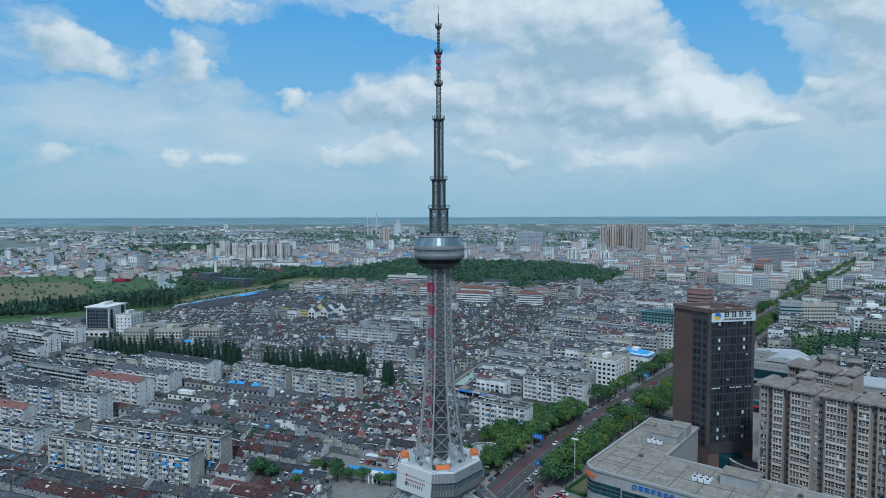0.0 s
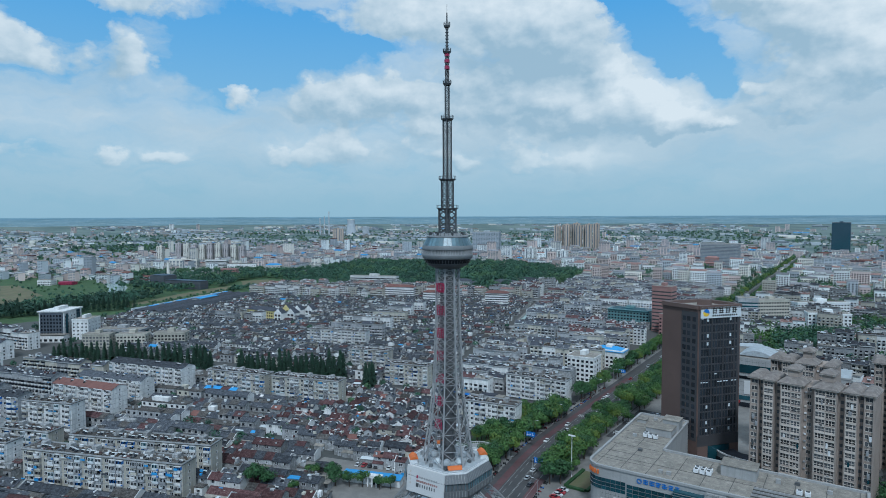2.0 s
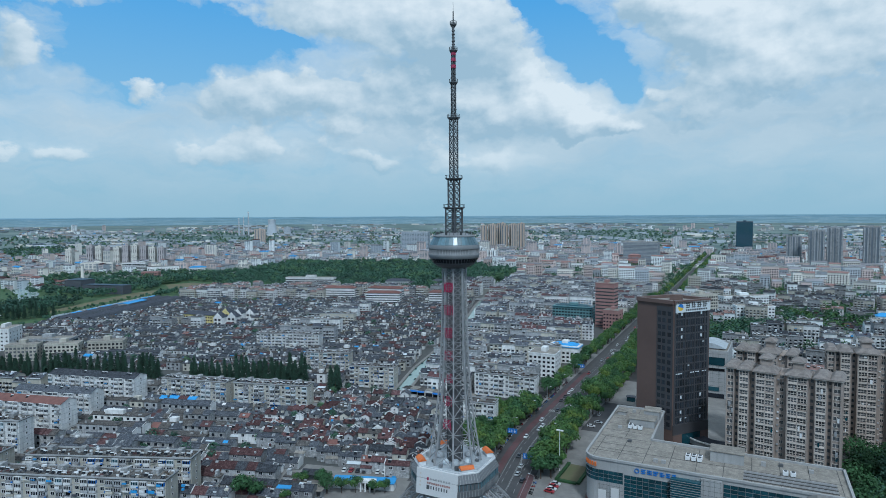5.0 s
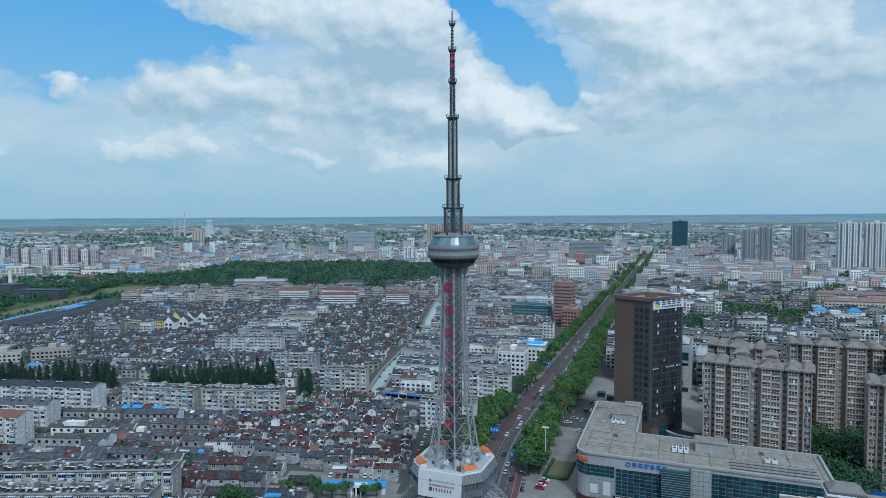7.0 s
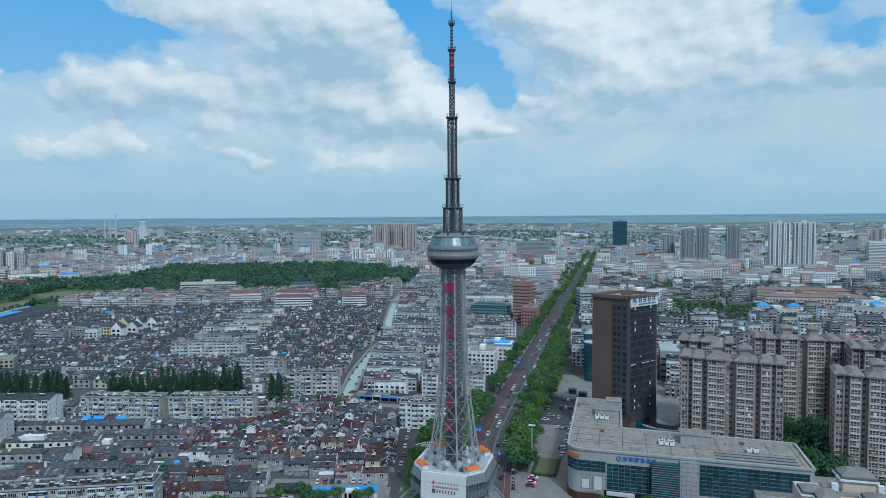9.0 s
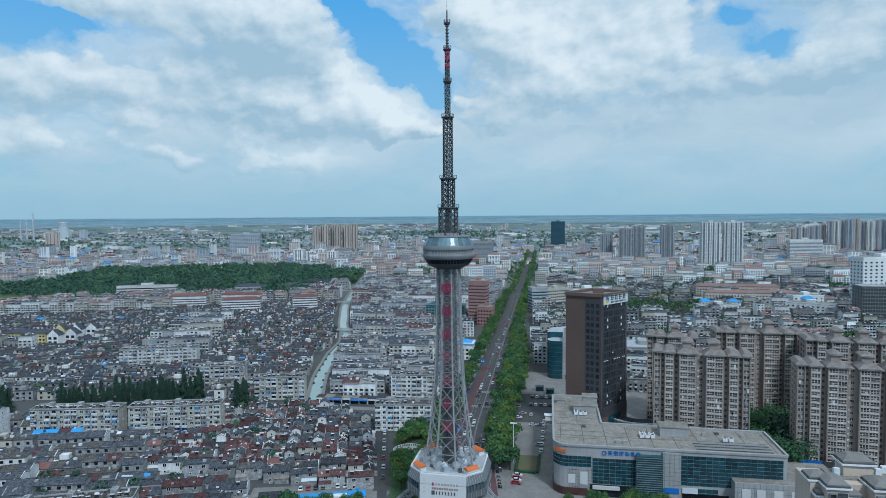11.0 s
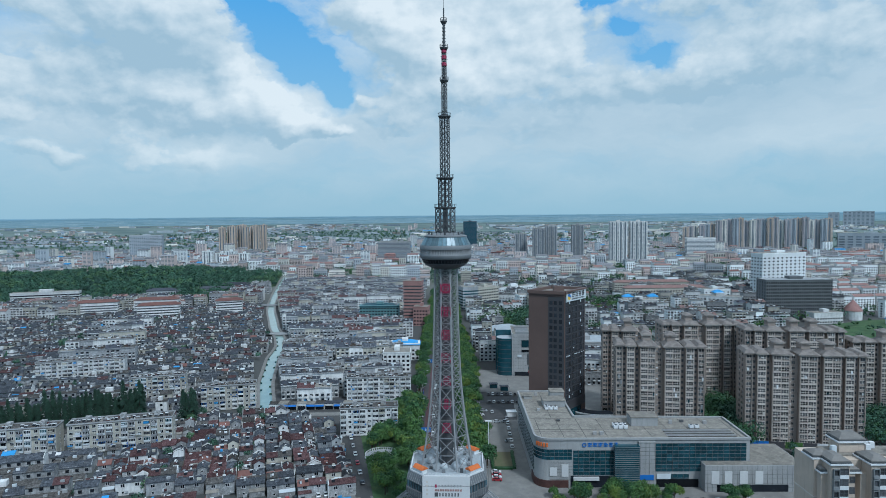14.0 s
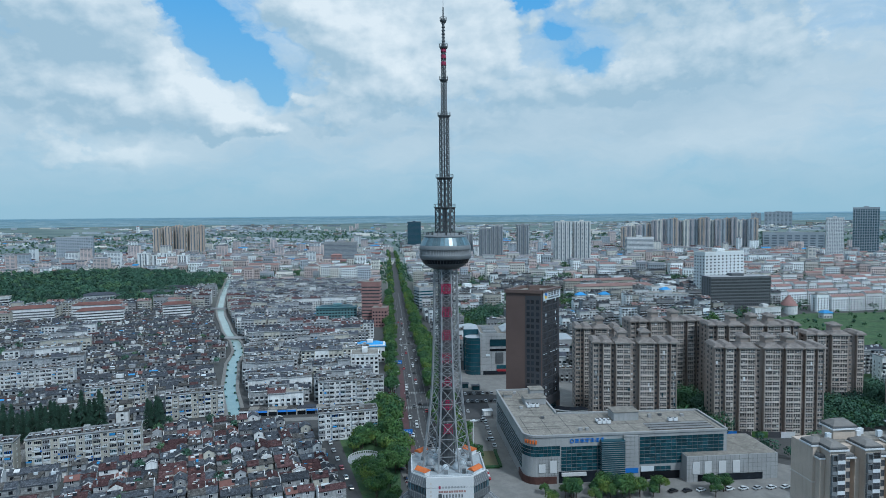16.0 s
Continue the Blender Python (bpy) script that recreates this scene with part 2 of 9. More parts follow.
mat("steel_grey", (0.335, 0.335, 0.335), 0.55, metal=0.15, vary=0.2, each=0.15)
mat("steel_dark", (0.11, 0.115, 0.12), 0.6, metal=0.3, vary=0.3, each=0.2)
mat("shaft_dark", (0.120, 0.119, 0.122), 0.6, metal=0.1, scale=0.2, vary=0.25)
mat("panel_grey", (0.23, 0.24, 0.245), 0.6, metal=0.1, scale=0.2, vary=0.15, each=0.12)
mat("paint_red", (0.34, 0.035, 0.085), 0.5, vary=0.2)
mat("bank_brown", (0.135, 0.090, 0.077), 0.6, scale=0.1, vary=0.15, each=0.06)
mat("bank_dark", (0.062, 0.060, 0.064), 0.5, scale=0.1, vary=0.15, each=0.1)
mat("bank_glass", (0.028, 0.034, 0.042), 0.12, scale=0.3, vary=0.2, bump=0.0, each=0.4, spec=0.6)
mat("res_beige", (0.352, 0.292, 0.252), 0.85, scale=0.12, vary=0.18, each=0.06, streak=0.25)
mat("res_trim", (0.58, 0.52, 0.46), 0.8, vary=0.15)
mat("res_parapet", (0.55, 0.475, 0.415), 0.85, scale=0.4, vary=0.2, each=0.15, streak=0.3)
mat("res_glass", (0.080, 0.083, 0.088), 0.2, scale=0.6, vary=0.4, bump=0.0, each=0.6, spec=0.5)
mat("wall_mauve", (0.46, 0.42, 0.42), 0.85, scale=0.03, vary=0.12, each=0.1, bump=0.0)
mat("res_roof", (0.235, 0.205, 0.185), 0.85, scale=0.35, vary=0.4, speck=0.25)
mat("res_roof_pale", (0.27, 0.25, 0.225), 0.85, scale=0.3, vary=0.3)
# leaves of the far trees, haze tinted into their colour
mat("leaf_hazed", (0.088, 0.148, 0.125), 0.8, scale=0.05, vary=0.35, each=0.35, islands=True, grain=2.0)
mat("asphalt", (0.070, 0.069, 0.070), 0.9, scale=0.12, vary=0.25, tint=(0.085, 0.08, 0.08))
mat("lane_red", (0.118, 0.060, 0.063), 0.9, scale=0.12, vary=0.35, tint=(0.085, 0.07, 0.07))
mat("paving", (0.225, 0.215, 0.20), 0.9, scale=0.15, vary=0.25, tint=(0.18, 0.175, 0.17))
mat("line_white", (0.30, 0.30, 0.29), 0.7, vary=0.2)
mat("water", (0.30, 0.39, 0.36), 0.16, scale=0.05, vary=0.15, bump=0.02, spec=0.35)
mat("grass", (0.055, 0.105, 0.042), 0.95, speck=0.4, scale=0.05, vary=0.4, tint=(0.11, 0.15, 0.06))
mat("field_dry", (0.16, 0.145, 0.085), 0.95, scale=0.03, vary=0.3, tint=(0.09, 0.12, 0.05))
mat("bark", (0.08, 0.06, 0.045), 0.95)
mat("leaf", (0.037, 0.094, 0.033), 0.75, scale=0.35, vary=0.35, each=0.3, islands=True, grain=2.0)
mat("leaf_light", (0.066, 0.135, 0.034), 0.75, scale=0.35, vary=0.35, each=0.3, islands=True, grain=2.0)
mat("leaf_yellow", (0.115, 0.170, 0.030), 0.75, scale=0.35, vary=0.3, each=0.3, islands=True, grain=2.0)
mat("leaf_conifer", (0.026, 0.058, 0.037), 0.85, scale=0.35, vary=0.35, each=0.35, islands=True, grain=2.0)
mat("orange_canvas", (0.62, 0.16, 0.04), 0.7, vary=0.12)
mat("screen_white", (0.60, 0.59, 0.58), 0.5, scale=0.1, vary=0.05)
mat("sign_blue", (0.03, 0.16, 0.50), 0.5, vary=0.1)
mat("deck_pale", (0.40, 0.43, 0.45), 0.7, scale=0.3, vary=0.25, tint=(0.30, 0.31, 0.32))
mat("mall_panel", (0.36, 0.357, 0.35), 0.75, scale=0.12, vary=0.15, streak=0.25)
mat("shop_brown", (0.085, 0.040, 0.034), 0.6, scale=0.4, vary=0.4)
mat("hall_panel", (0.155, 0.16, 0.165), 0.6, metal=0.1, scale=0.2, vary=0.18, each=0.12)
mat("roof_seam", (0.10, 0.095, 0.09), 0.9)
mat("cap_grey", (0.215, 0.20, 0.185), 0.85, scale=0.4, vary=0.25)
mat("res_pale", (0.56, 0.46, 0.375), 0.85, scale=0.12, vary=0.15, streak=0.2)
mat("panel_dark", (0.085, 0.09, 0.10), 0.6, scale=0.1, vary=0.15)
# far window glass, its contrast softened in the colour as by haze
mat("hazed_window", (0.17, 0.20, 0.23), 0.5, scale=0.05, vary=0.2, bump=0.0, each=0.3, islands=True)
mat("sign_yellow", (0.75, 0.48, 0.04), 0.5, vary=0.1)
mat("sign_pale", (0.62, 0.66, 0.68), 0.5, vary=0.06)
mat("teal_paint", (0.13, 0.24, 0.25), 0.7, scale=0.2, vary=0.2)
mat("brick_red", (0.33, 0.185, 0.165), 0.85, scale=0.15, vary=0.2)
mat("yellow_wall", (0.64, 0.55, 0.25), 0.85, vary=0.15)
# far walls: white and cream brightened as if sunlit, grey blued as by haze
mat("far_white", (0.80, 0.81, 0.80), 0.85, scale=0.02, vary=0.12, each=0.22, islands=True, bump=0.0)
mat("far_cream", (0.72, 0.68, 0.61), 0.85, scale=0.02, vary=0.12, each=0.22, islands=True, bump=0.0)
mat("hazed_grey", (0.42, 0.45, 0.48), 0.85, scale=0.02, vary=0.15, each=0.25, islands=True, bump=0.0)
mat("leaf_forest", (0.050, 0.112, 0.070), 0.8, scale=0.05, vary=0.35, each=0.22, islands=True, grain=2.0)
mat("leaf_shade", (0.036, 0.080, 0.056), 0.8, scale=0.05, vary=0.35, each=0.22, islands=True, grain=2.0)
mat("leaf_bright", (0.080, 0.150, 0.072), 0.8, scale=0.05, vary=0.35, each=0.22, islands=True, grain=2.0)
# far tiles, paled in colour where haze would lift them
mat("hazed_roof", (0.23, 0.225, 0.235), 0.85, scale=0.05, vary=0.25, each=0.35, islands=True, bump=0.0)
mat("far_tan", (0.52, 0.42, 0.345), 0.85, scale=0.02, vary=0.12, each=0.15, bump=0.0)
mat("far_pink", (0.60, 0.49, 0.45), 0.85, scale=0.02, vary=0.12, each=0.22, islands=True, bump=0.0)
mat("far_slate", (0.045, 0.075, 0.105), 0.5, scale=0.05, vary=0.15, bump=0.0)
mat("roof_slate", (0.076, 0.082, 0.098), 0.88, spec=0.05, scale=0.4, vary=0.4, each=0.35, islands=True, grain=3.0)
mat("clinic_slate", (0.085, 0.10, 0.122), 0.6, scale=0.2, vary=0.2, each=0.15)
mat("rubber", (0.02, 0.02, 0.02), 0.9)
for n, c in (("white", (0.66, 0.67, 0.67)), ("black", (0.02, 0.02, 0.023)), ("red", (0.33, 0.02, 0.03)), ("silver", (0.40, 0.41, 0.42))):
    mat("car_" + n, c, 0.3, vary=0.05, bump=0.0, spec=0.5, coat=0.5)

# ---- mesh helpers ----


class Mesh:
    """Collects faces with their materials; out() turns them into one mesh object."""

    def __init__(self, spot=None):
        self.v, self.f, self.m, self.names = [], [], [], []
        self.set(spot)

    def set(self, spot=None):
        self.spot = spot

    def face(self, pts, m):
        if m not in self.names:
            self.names.append(m)
        n = len(self.v)
        if self.spot:
            ox, oy, oz, c, s = self.spot
            pts = [(ox + x * c - y * s, oy + x * s + y * c, oz + z) for x, y, z in pts]
        self.v.extend(pts)
        self.f.append(tuple(range(n, n + len(pts))))
        self.m.append(self.names.index(m))

    def solid(self, pts, faces, m):
        """Vertices shared by the faces, so that the piece is one island."""
        if m not in self.names:
            self.names.append(m)
        n = len(self.v)
        if self.spot:
            ox, oy, oz, c, s = self.spot
            pts = [(ox + x * c - y * s, oy + x * s + y * c, oz + z) for x, y, z in pts]
        self.v.extend(pts)
        k = self.names.index(m)
        for f in faces:
            self.f.append(tuple(n + i for i in f))
            self.m.append(k)

    def strip_roof(self, cuts, d, z, rise, over, tiles, thick=0.18):
        """One saddle roof along x whose tiles change at the cuts."""
        k = rise / (d / 2)
        ring = [(-over, z - over * k), (d / 2, z + rise), (d + over, z - over * k), (d + over, z - over * k - thick), (d / 2, z + rise - thick), (-over, z - over * k - thick)]
        xs = [cuts[0] - over * 0.5] + list(cuts[1:-1]) + [cuts[-1] + over * 0.5]
        self.solid([(x, y, h) for x in xs for y, h in ring], [(0, 1, 4, 5), (1, 2, 3, 4)] + [tuple(6 * (len(xs) - 1) + i for i in f) for f in ((5, 4, 1, 0), (4, 3, 2, 1))], tiles[0])
        n = len(self.v) - 6 * len(xs)
        for s, m in enumerate(tiles):
            if m not in self.names:
                self.names.append(m)
            a, b = n + 6 * s, n + 6 * (s + 1)
            for i in range(6):
                j = (i + 1) % 6
                self.f.append((a + i, b + i, b + j, a + j))
                self.m.append(self.names.index(m))

    def box(self, x0, x1, y0, y1, z0, z1, m, base=False):
        p = [(x0, y0, z0), (x1, y0, z0), (x1, y1, z0), (x0, y1, z0), (x0, y0, z1), (x1, y0, z1), (x1, y1, z1), (x0, y1, z1)]
        f = [(4, 5, 6, 7), (0, 1, 5, 4), (1, 2, 6, 5), (2, 3, 7, 6), (3, 0, 4, 7)]
        if base:
            f.append((3, 2, 1, 0))
        self.solid(p, f, m)

    def prism(self, outline, z0, z1, m, top=None):
        n = len(outline)
        p = [(x, y, z0) for x, y in outline] + [(x, y, z1) for x, y in outline]
        self.solid(p, [(i, (i + 1) % n, n + (i + 1) % n, n + i) for i in range(n)] + ([tuple(range(n, 2 * n))] if top is None else []), m)
        if top:
            self.face([(x, y, z1) for x, y in outline], top)

    def bar(self, p, q, t, m, t2=None):
        p, q = Vector(p), Vector(q)
        d = (q - p).normalized()
        a = d.cross(Vector((0, 0, 1)))
        a = a.normalized() if a.length > 1e-4 else Vector((1, 0, 0))
        b = d.cross(a)
        t2 = t if t2 is None else t2
        pts = []
        for o, k in ((p, t / 2), (q, t2 / 2)):
            pts += [tuple(o + a * k * i + b * k * j) for i, j in ((-1, -1), (1, -1), (1, 1), (-1, 1))]
        self.solid(pts, [(0, 1, 5, 4), (1, 2, 6, 5), (2, 3, 7, 6), (3, 0, 4, 7), (3, 2, 1, 0), (4, 5, 6, 7)], m)

    def lathe(self, profile, n, m, turn=0.0, cap=True):
        p, f = [], []
        for r, z in profile:
            p += [(r * math.cos(turn + 2 * math.pi * i / n), r * math.sin(turn + 2 * math.pi * i / n), z) for i in range(n)]
        for k in range(len(profile) - 1):
            f += [(k * n + i, k * n + (i + 1) % n, (k + 1) * n + (i + 1) % n, (k + 1) * n + i) for i in range(n)]
        if cap:
            f.append(tuple(range((len(profile) - 1) * n, len(profile) * n)))
            f.append(tuple(range(n - 1, -1, -1)))
        self.solid(p, f, m)

    def gable(self, x0, x1, y0, y1, z, rise, over, m, thick=0.18):
        """A saddle roof with its ridge along x."""
        ym = (y0 + y1) / 2
        k = rise / (ym - y0)
        ya, yb, ze = y0 - over, y1 + over, z - over * k
        xa, xb = x0 - over * 0.5, x1 + over * 0.5
        p = []
        for x in (xa, xb):
            p += [(x, ya, ze), (x, ym, z + rise), (x, yb, ze), (x, yb, ze - thick), (x, ym, z + rise - thick), (x, ya, ze - thick)]
        self.solid(p, [(0, 6, 7, 1), (1, 7, 8, 2), (5, 4, 10, 11), (4, 3, 9, 10), (0, 1, 4, 5), (1, 2, 3, 4), (6, 11, 10, 7), (7, 10, 9, 8), (0, 5, 11, 6), (2, 8, 9, 3)], m)

    def hip(self, x0, x1, y0, y1, z, rise, over, m, flat=0.0):
        """A hipped roof, ridge along the longer side."""
        x0, x1, y0, y1 = x0 - over, x1 + over, y0 - over, y1 + over
        h = min(x1 - x0, y1 - y0) / 2 * (1 - flat)
        p = [(x0, y0, z), (x1, y0, z), (x1, y1, z), (x0, y1, z), (x0 + h, y0 + h, z + rise), (x1 - h, y0 + h, z + rise), (x1 - h, y1 - h, z + rise), (x0 + h, y1 - h, z + rise)]
        p += [(x, y, zz - 0.3) for x, y, zz in p[:4]]
        self.solid(p, [(0, 1, 5, 4), (1, 2, 6, 5), (2, 3, 7, 6), (3, 0, 4, 7), (4, 5, 6, 7), (8, 9, 1, 0), (9, 10, 2, 1), (10, 11, 3, 2), (11, 8, 0, 3), (11, 10, 9, 8)], m)

    def data(self, name, smooth=False):
        me = bpy.data.meshes.new(name)
        me.from_pydata(self.v, [], self.f)
        for n in self.names:
            me.materials.append(M[n])
        me.polygons.foreach_set("material_index", self.m)
        if smooth:
            me.polygons.foreach_set("use_smooth", [True] * len(self.f))
        me.update()
        return me

    def out(self, name, parent=None, label="", smooth=False):
        ob = new(name, self.data(name, smooth))
        if parent:
            ob.parent = parent
        return tagged(ob, label)


def base(name, x, y, z=0.0, turn=0.0, label="", category="", group="", kind=""):
    """An Empty at a thing's foot."""
    ob = new(name)
    ob.matrix_basis = pose(x, y, z, 0, 0, turn)
    return tagged(ob, label, category, group, kind)


def piece(name, me, parent, x=0.0, y=0.0, z=0.0, turn=0.0, scale=None):
    """An object of its own on shared mesh data."""
    ob = new(name, me)
    ob.parent = parent
    ob.location = (x, y, z)
    ob.rotation_euler = (0, 0, radians(turn))
    if scale:
        ob.scale = scale
    return ob


def spot(x, y, turn=0.0, z=0.0):
    return (x, y, z, math.cos(radians(turn)), math.sin(radians(turn)))


rng = random.Random(7)

# ---- ground, road, water ----


def sheet(name, outline, z, m, label="", category="", deep=0.0):
    g = Mesh()
    if deep:
        g.prism(outline, z - deep, z, m)
    else:
        g.face([(x, y, z) for x, y in outline], m)
    return tagged(g.out(name), label, category, "", "structure")


def ground_material():
    m = bpy.data.materials.new("city_ground")
    m.use_nodes = True
    g = Nodes(m.node_tree)
    place = g.add("ShaderNodeNewGeometry").outputs["Position"]
    green = g.ramp(g.noise(place, 0.0022, 6.0, 0.6), (0.45, 0.0), (0.60, 1.0))
    soil_near = g.mix(g.noise(place, 0.4, 4.0), (0.045, 0.044, 0.044), (0.085, 0.082, 0.078))
    # far fields take a pale blue-green tint in place of distance haze
    hazed_crop = g.mix(g.ramp(g.noise(g.mapping(place, (0.5, 1.0, 1.0)), 0.007, 6.0), (0.38, 0.0), (0.62, 1.0)), (0.070, 0.112, 0.105), (0.150, 0.190, 0.170))
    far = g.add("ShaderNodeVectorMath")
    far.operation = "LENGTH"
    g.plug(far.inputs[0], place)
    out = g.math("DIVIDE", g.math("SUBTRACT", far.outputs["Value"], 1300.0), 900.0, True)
    # soil beyond 850 m is paled to match the brighter, hazy distance
    paled_soil = g.mix(g.noise(place, 0.05, 5.0, 0.6), (0.07, 0.10, 0.055), (0.26, 0.25, 0.235))
    soil = g.mix(g.math("DIVIDE", g.math("SUBTRACT", far.outputs["Value"], 850.0), 350.0, True), soil_near, paled_soil)
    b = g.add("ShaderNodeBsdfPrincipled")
    g.plug(b.inputs["Base Color"], g.mix(g.math("MAXIMUM", g.math("MULTIPLY", green, 0.12), g.math("MULTIPLY", out, 0.9)), soil, hazed_crop))
    b.inputs["Roughness"].default_value = 0.95
    g.plug(g.add("ShaderNodeOutputMaterial").inputs[0], b.outputs[0])
    return m


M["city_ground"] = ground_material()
g = Mesh()


def land(x, y):
    """Height of the ground: flat under the town, rising very gently far out."""
    far = math.hypot(x + 100, y) - 2300
    return 0.0 if far <= 0 else 60.0 * (far / 2600) ** 1.6


rings = [0, 120, 300, 600, 1200, 1800, 2300, 2600, 2900, 3200, 3500, 3800, 4100, 4400, 4700, 4950]
n = 72
pts = [(-100.0, 0.0, 0.0)] + [(-100 + r * math.cos(2 * math.pi * i / n), r * math.sin(2 * math.pi * i / n), land(r - 100, 0)) for r in rings[1:] for i in range(n)]
fs = [(0, 1 + i, 1 + (i + 1) % n) for i in range(n)]
for k in range(len(rings) - 2):
    fs += [(1 + k * n + i, 1 + (k + 1) * n + i, 1 + (k + 1) * n + (i + 1) % n, 1 + k * n + (i + 1) % n) for i in range(n)]
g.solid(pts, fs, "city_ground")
tagged(g.out("ground"), "wide ground of town soil, far crops and fields tinted with haze", "ground", "", "structure")


def horizon_material():
    m = bpy.data.materials.new("hazy_backdrop")
    m.use_nodes = True
    g = Nodes(m.node_tree)
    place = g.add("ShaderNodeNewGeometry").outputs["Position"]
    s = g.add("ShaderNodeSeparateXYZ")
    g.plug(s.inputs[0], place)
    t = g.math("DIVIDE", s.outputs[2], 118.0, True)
    # distance haze is painted into these tones, which glow by themselves
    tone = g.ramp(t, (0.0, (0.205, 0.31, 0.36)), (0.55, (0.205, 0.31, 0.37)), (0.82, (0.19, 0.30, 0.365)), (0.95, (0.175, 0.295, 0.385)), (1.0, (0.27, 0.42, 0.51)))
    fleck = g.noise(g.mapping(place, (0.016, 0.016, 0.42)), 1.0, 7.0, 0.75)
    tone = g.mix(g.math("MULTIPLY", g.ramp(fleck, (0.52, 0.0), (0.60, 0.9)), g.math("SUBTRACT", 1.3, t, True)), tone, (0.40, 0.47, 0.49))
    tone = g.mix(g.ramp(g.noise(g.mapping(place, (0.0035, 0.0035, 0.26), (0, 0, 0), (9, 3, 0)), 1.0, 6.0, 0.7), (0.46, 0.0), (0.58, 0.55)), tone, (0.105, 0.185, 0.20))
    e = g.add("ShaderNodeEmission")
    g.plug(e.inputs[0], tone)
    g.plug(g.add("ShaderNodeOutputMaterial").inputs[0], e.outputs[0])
    return m


M["hazy_backdrop"] = horizon_material()
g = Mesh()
g.lathe([(4920, 40), (4920, 119.5)], 96, "hazy_backdrop", 0.0, False)
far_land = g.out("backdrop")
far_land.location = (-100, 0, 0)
tagged(far_land, "glowing backdrop of a blue-green plain with painted haze", "distant land", "", "structure")


def road_x(y):
    """The middle of the avenue at y: it runs straight north and swings east past the tower."""
    x = -155.0 - 0.0325 * (y - 290.0)
    b = max(0.0, 300.0 - y)
    return x + (0.0012 * b ** 2 if b < 60 else 4.32 + 0.144 * (b - 60))


def ribbon(name, x_of, off0, off1, y0, y1, z, m, label, category, step=12.0, kind="structure", deep=0.0):
    k = max(2, int((y1 - y0) / step))
    ys = [y0 + (y1 - y0) * i / k for i in range(k + 1)]
    outline = [(x_of(y) + off1, y) for y in ys] + [(x_of(y) + off0, y) for y in reversed(ys)]
    g = Mesh()
    n = len(outline)
    p = [(x, y, z) for x, y in outline] + [(x, y, z - max(deep, 0.02)) for x, y in outline]
    f = [(i, i + 1, n - 2 - i, n - 1 - i) for i in range(k)]
    f += [(i, n + i, n + (i + 1) % n, (i + 1) % n) for i in range(n)]
    g.solid(p, f, m)
    return tagged(g.out(name), label, category, "", kind)


ribbon("road", road_x, -7.2, 7.2, 150, 2300, 0.06, "asphalt", "dark asphalt avenue with traffic lanes", "road")
ribbon("cycle_lane", road_x, -9.7, -6.2, 150, 430, 0.07, "lane_red", "worn red cycle lane beside the avenue", "road")
ribbon("cycle_lane", road_x, 5.8, 9.6, 150, 236, 0.07, "lane_red", "worn red cycle lane beside the avenue", "road")
ribbon("slip_lane", road_x, -12.6, -9.8, 150, 1500, 0.065, "asphalt", "dark asphalt slip lane beside the avenue", "road")
ribbon("slip_lane", road_x, 7.2, 10.2, 236, 1500, 0.065, "asphalt", "dark asphalt slip lane beside the avenue", "road")
for a, b in ((-17.6, -12.6), (10.2, 17.0)):
    ribbon("pavement", road_x, a, b, 150, 1500, 0.20, "paving", "grey paved footway along the avenue", "pavement", deep=0.2)
marks = Mesh()
for off in (-3.6, 3.6):
    for i in range(90):
        y = 190 + i * 8
        marks.face([(road_x(y) + off - 0.09, y, 0.075), (road_x(y) + off + 0.09, y, 0.075), (road_x(y + 4) + off + 0.09, y + 4, 0.075), (road_x(y + 4) + off - 0.09, y + 4, 0.075)], "line_white")
for off in (-0.22, 0.22, -5.4, 6.9):
    for i in range(60):
        y = 190 + i * 12
        marks.face([(road_x(y) + off - 0.08, y, 0.075), (road_x(y) + off + 0.08, y, 0.075), (road_x(y + 12) + off + 0.08, y + 12, 0.075), (road_x(y + 12) + off - 0.08, y + 12, 0.075)], "line_white")
for yc in (330, 362, 520):
    for i in range(13):
        x = road_x(yc) - 6.6 + i * 1.1
        marks.box(x - 0.3, x + 0.3, yc - 2, yc + 2, 0.07, 0.08, "line_white")
tagged(marks.out("road_marking"), "white painted lane lines and crossings on the avenue", "road marking", "", "structure")
sheet("cross_street", [(road_x(345) - 110, 338), (road_x(345) + 70, 338), (road_x(345) + 70, 352), (road_x(345) - 110, 352)], 0.05, "asphalt", "asphalt side street meeting the avenue", "road")


def canal_x(y):
    pts = [(312, -261), (380, -284), (457, -303), (500, -309), (540, -322), (600, -347), (644, -362), (705, -384), (777, -406), (900, -438), (1155, -500)]
    for (ya, xa), (yb, xb) in zip(pts, pts[1:]):
        if y <= yb:
            return xa + (xb - xa) * (y - ya) / (yb - ya)
    return pts[-1][1]


ribbon("water", canal_x, -4.0, 4.0, 312, 1155, 0.12, "water", "still grey-green canal water between stone banks", "water")
for a, b in ((-6.4, -4.0), (4.0, 6.4)):
    ribbon("canal_bank", canal_x, a, b, 312, 1155, 0.9, "paving", "pale stone quay along the canal", "quay", deep=0.95)
for y in (312, 560, 760):
    g = Mesh()
    g.box(-13, 13, -3.5, 3.5, 0.95, 1.4, "concrete", True)
    for s in (-3.5, 3.3):
        g.box(-13, 13, s, s + 0.2, 1.4, 2.3, "concrete")
    ob = g.out("canal_bridge")
    ob.location = (canal_x(y), y, 0)
    tagged(ob, "flat concrete bridge across the canal", "bridge")
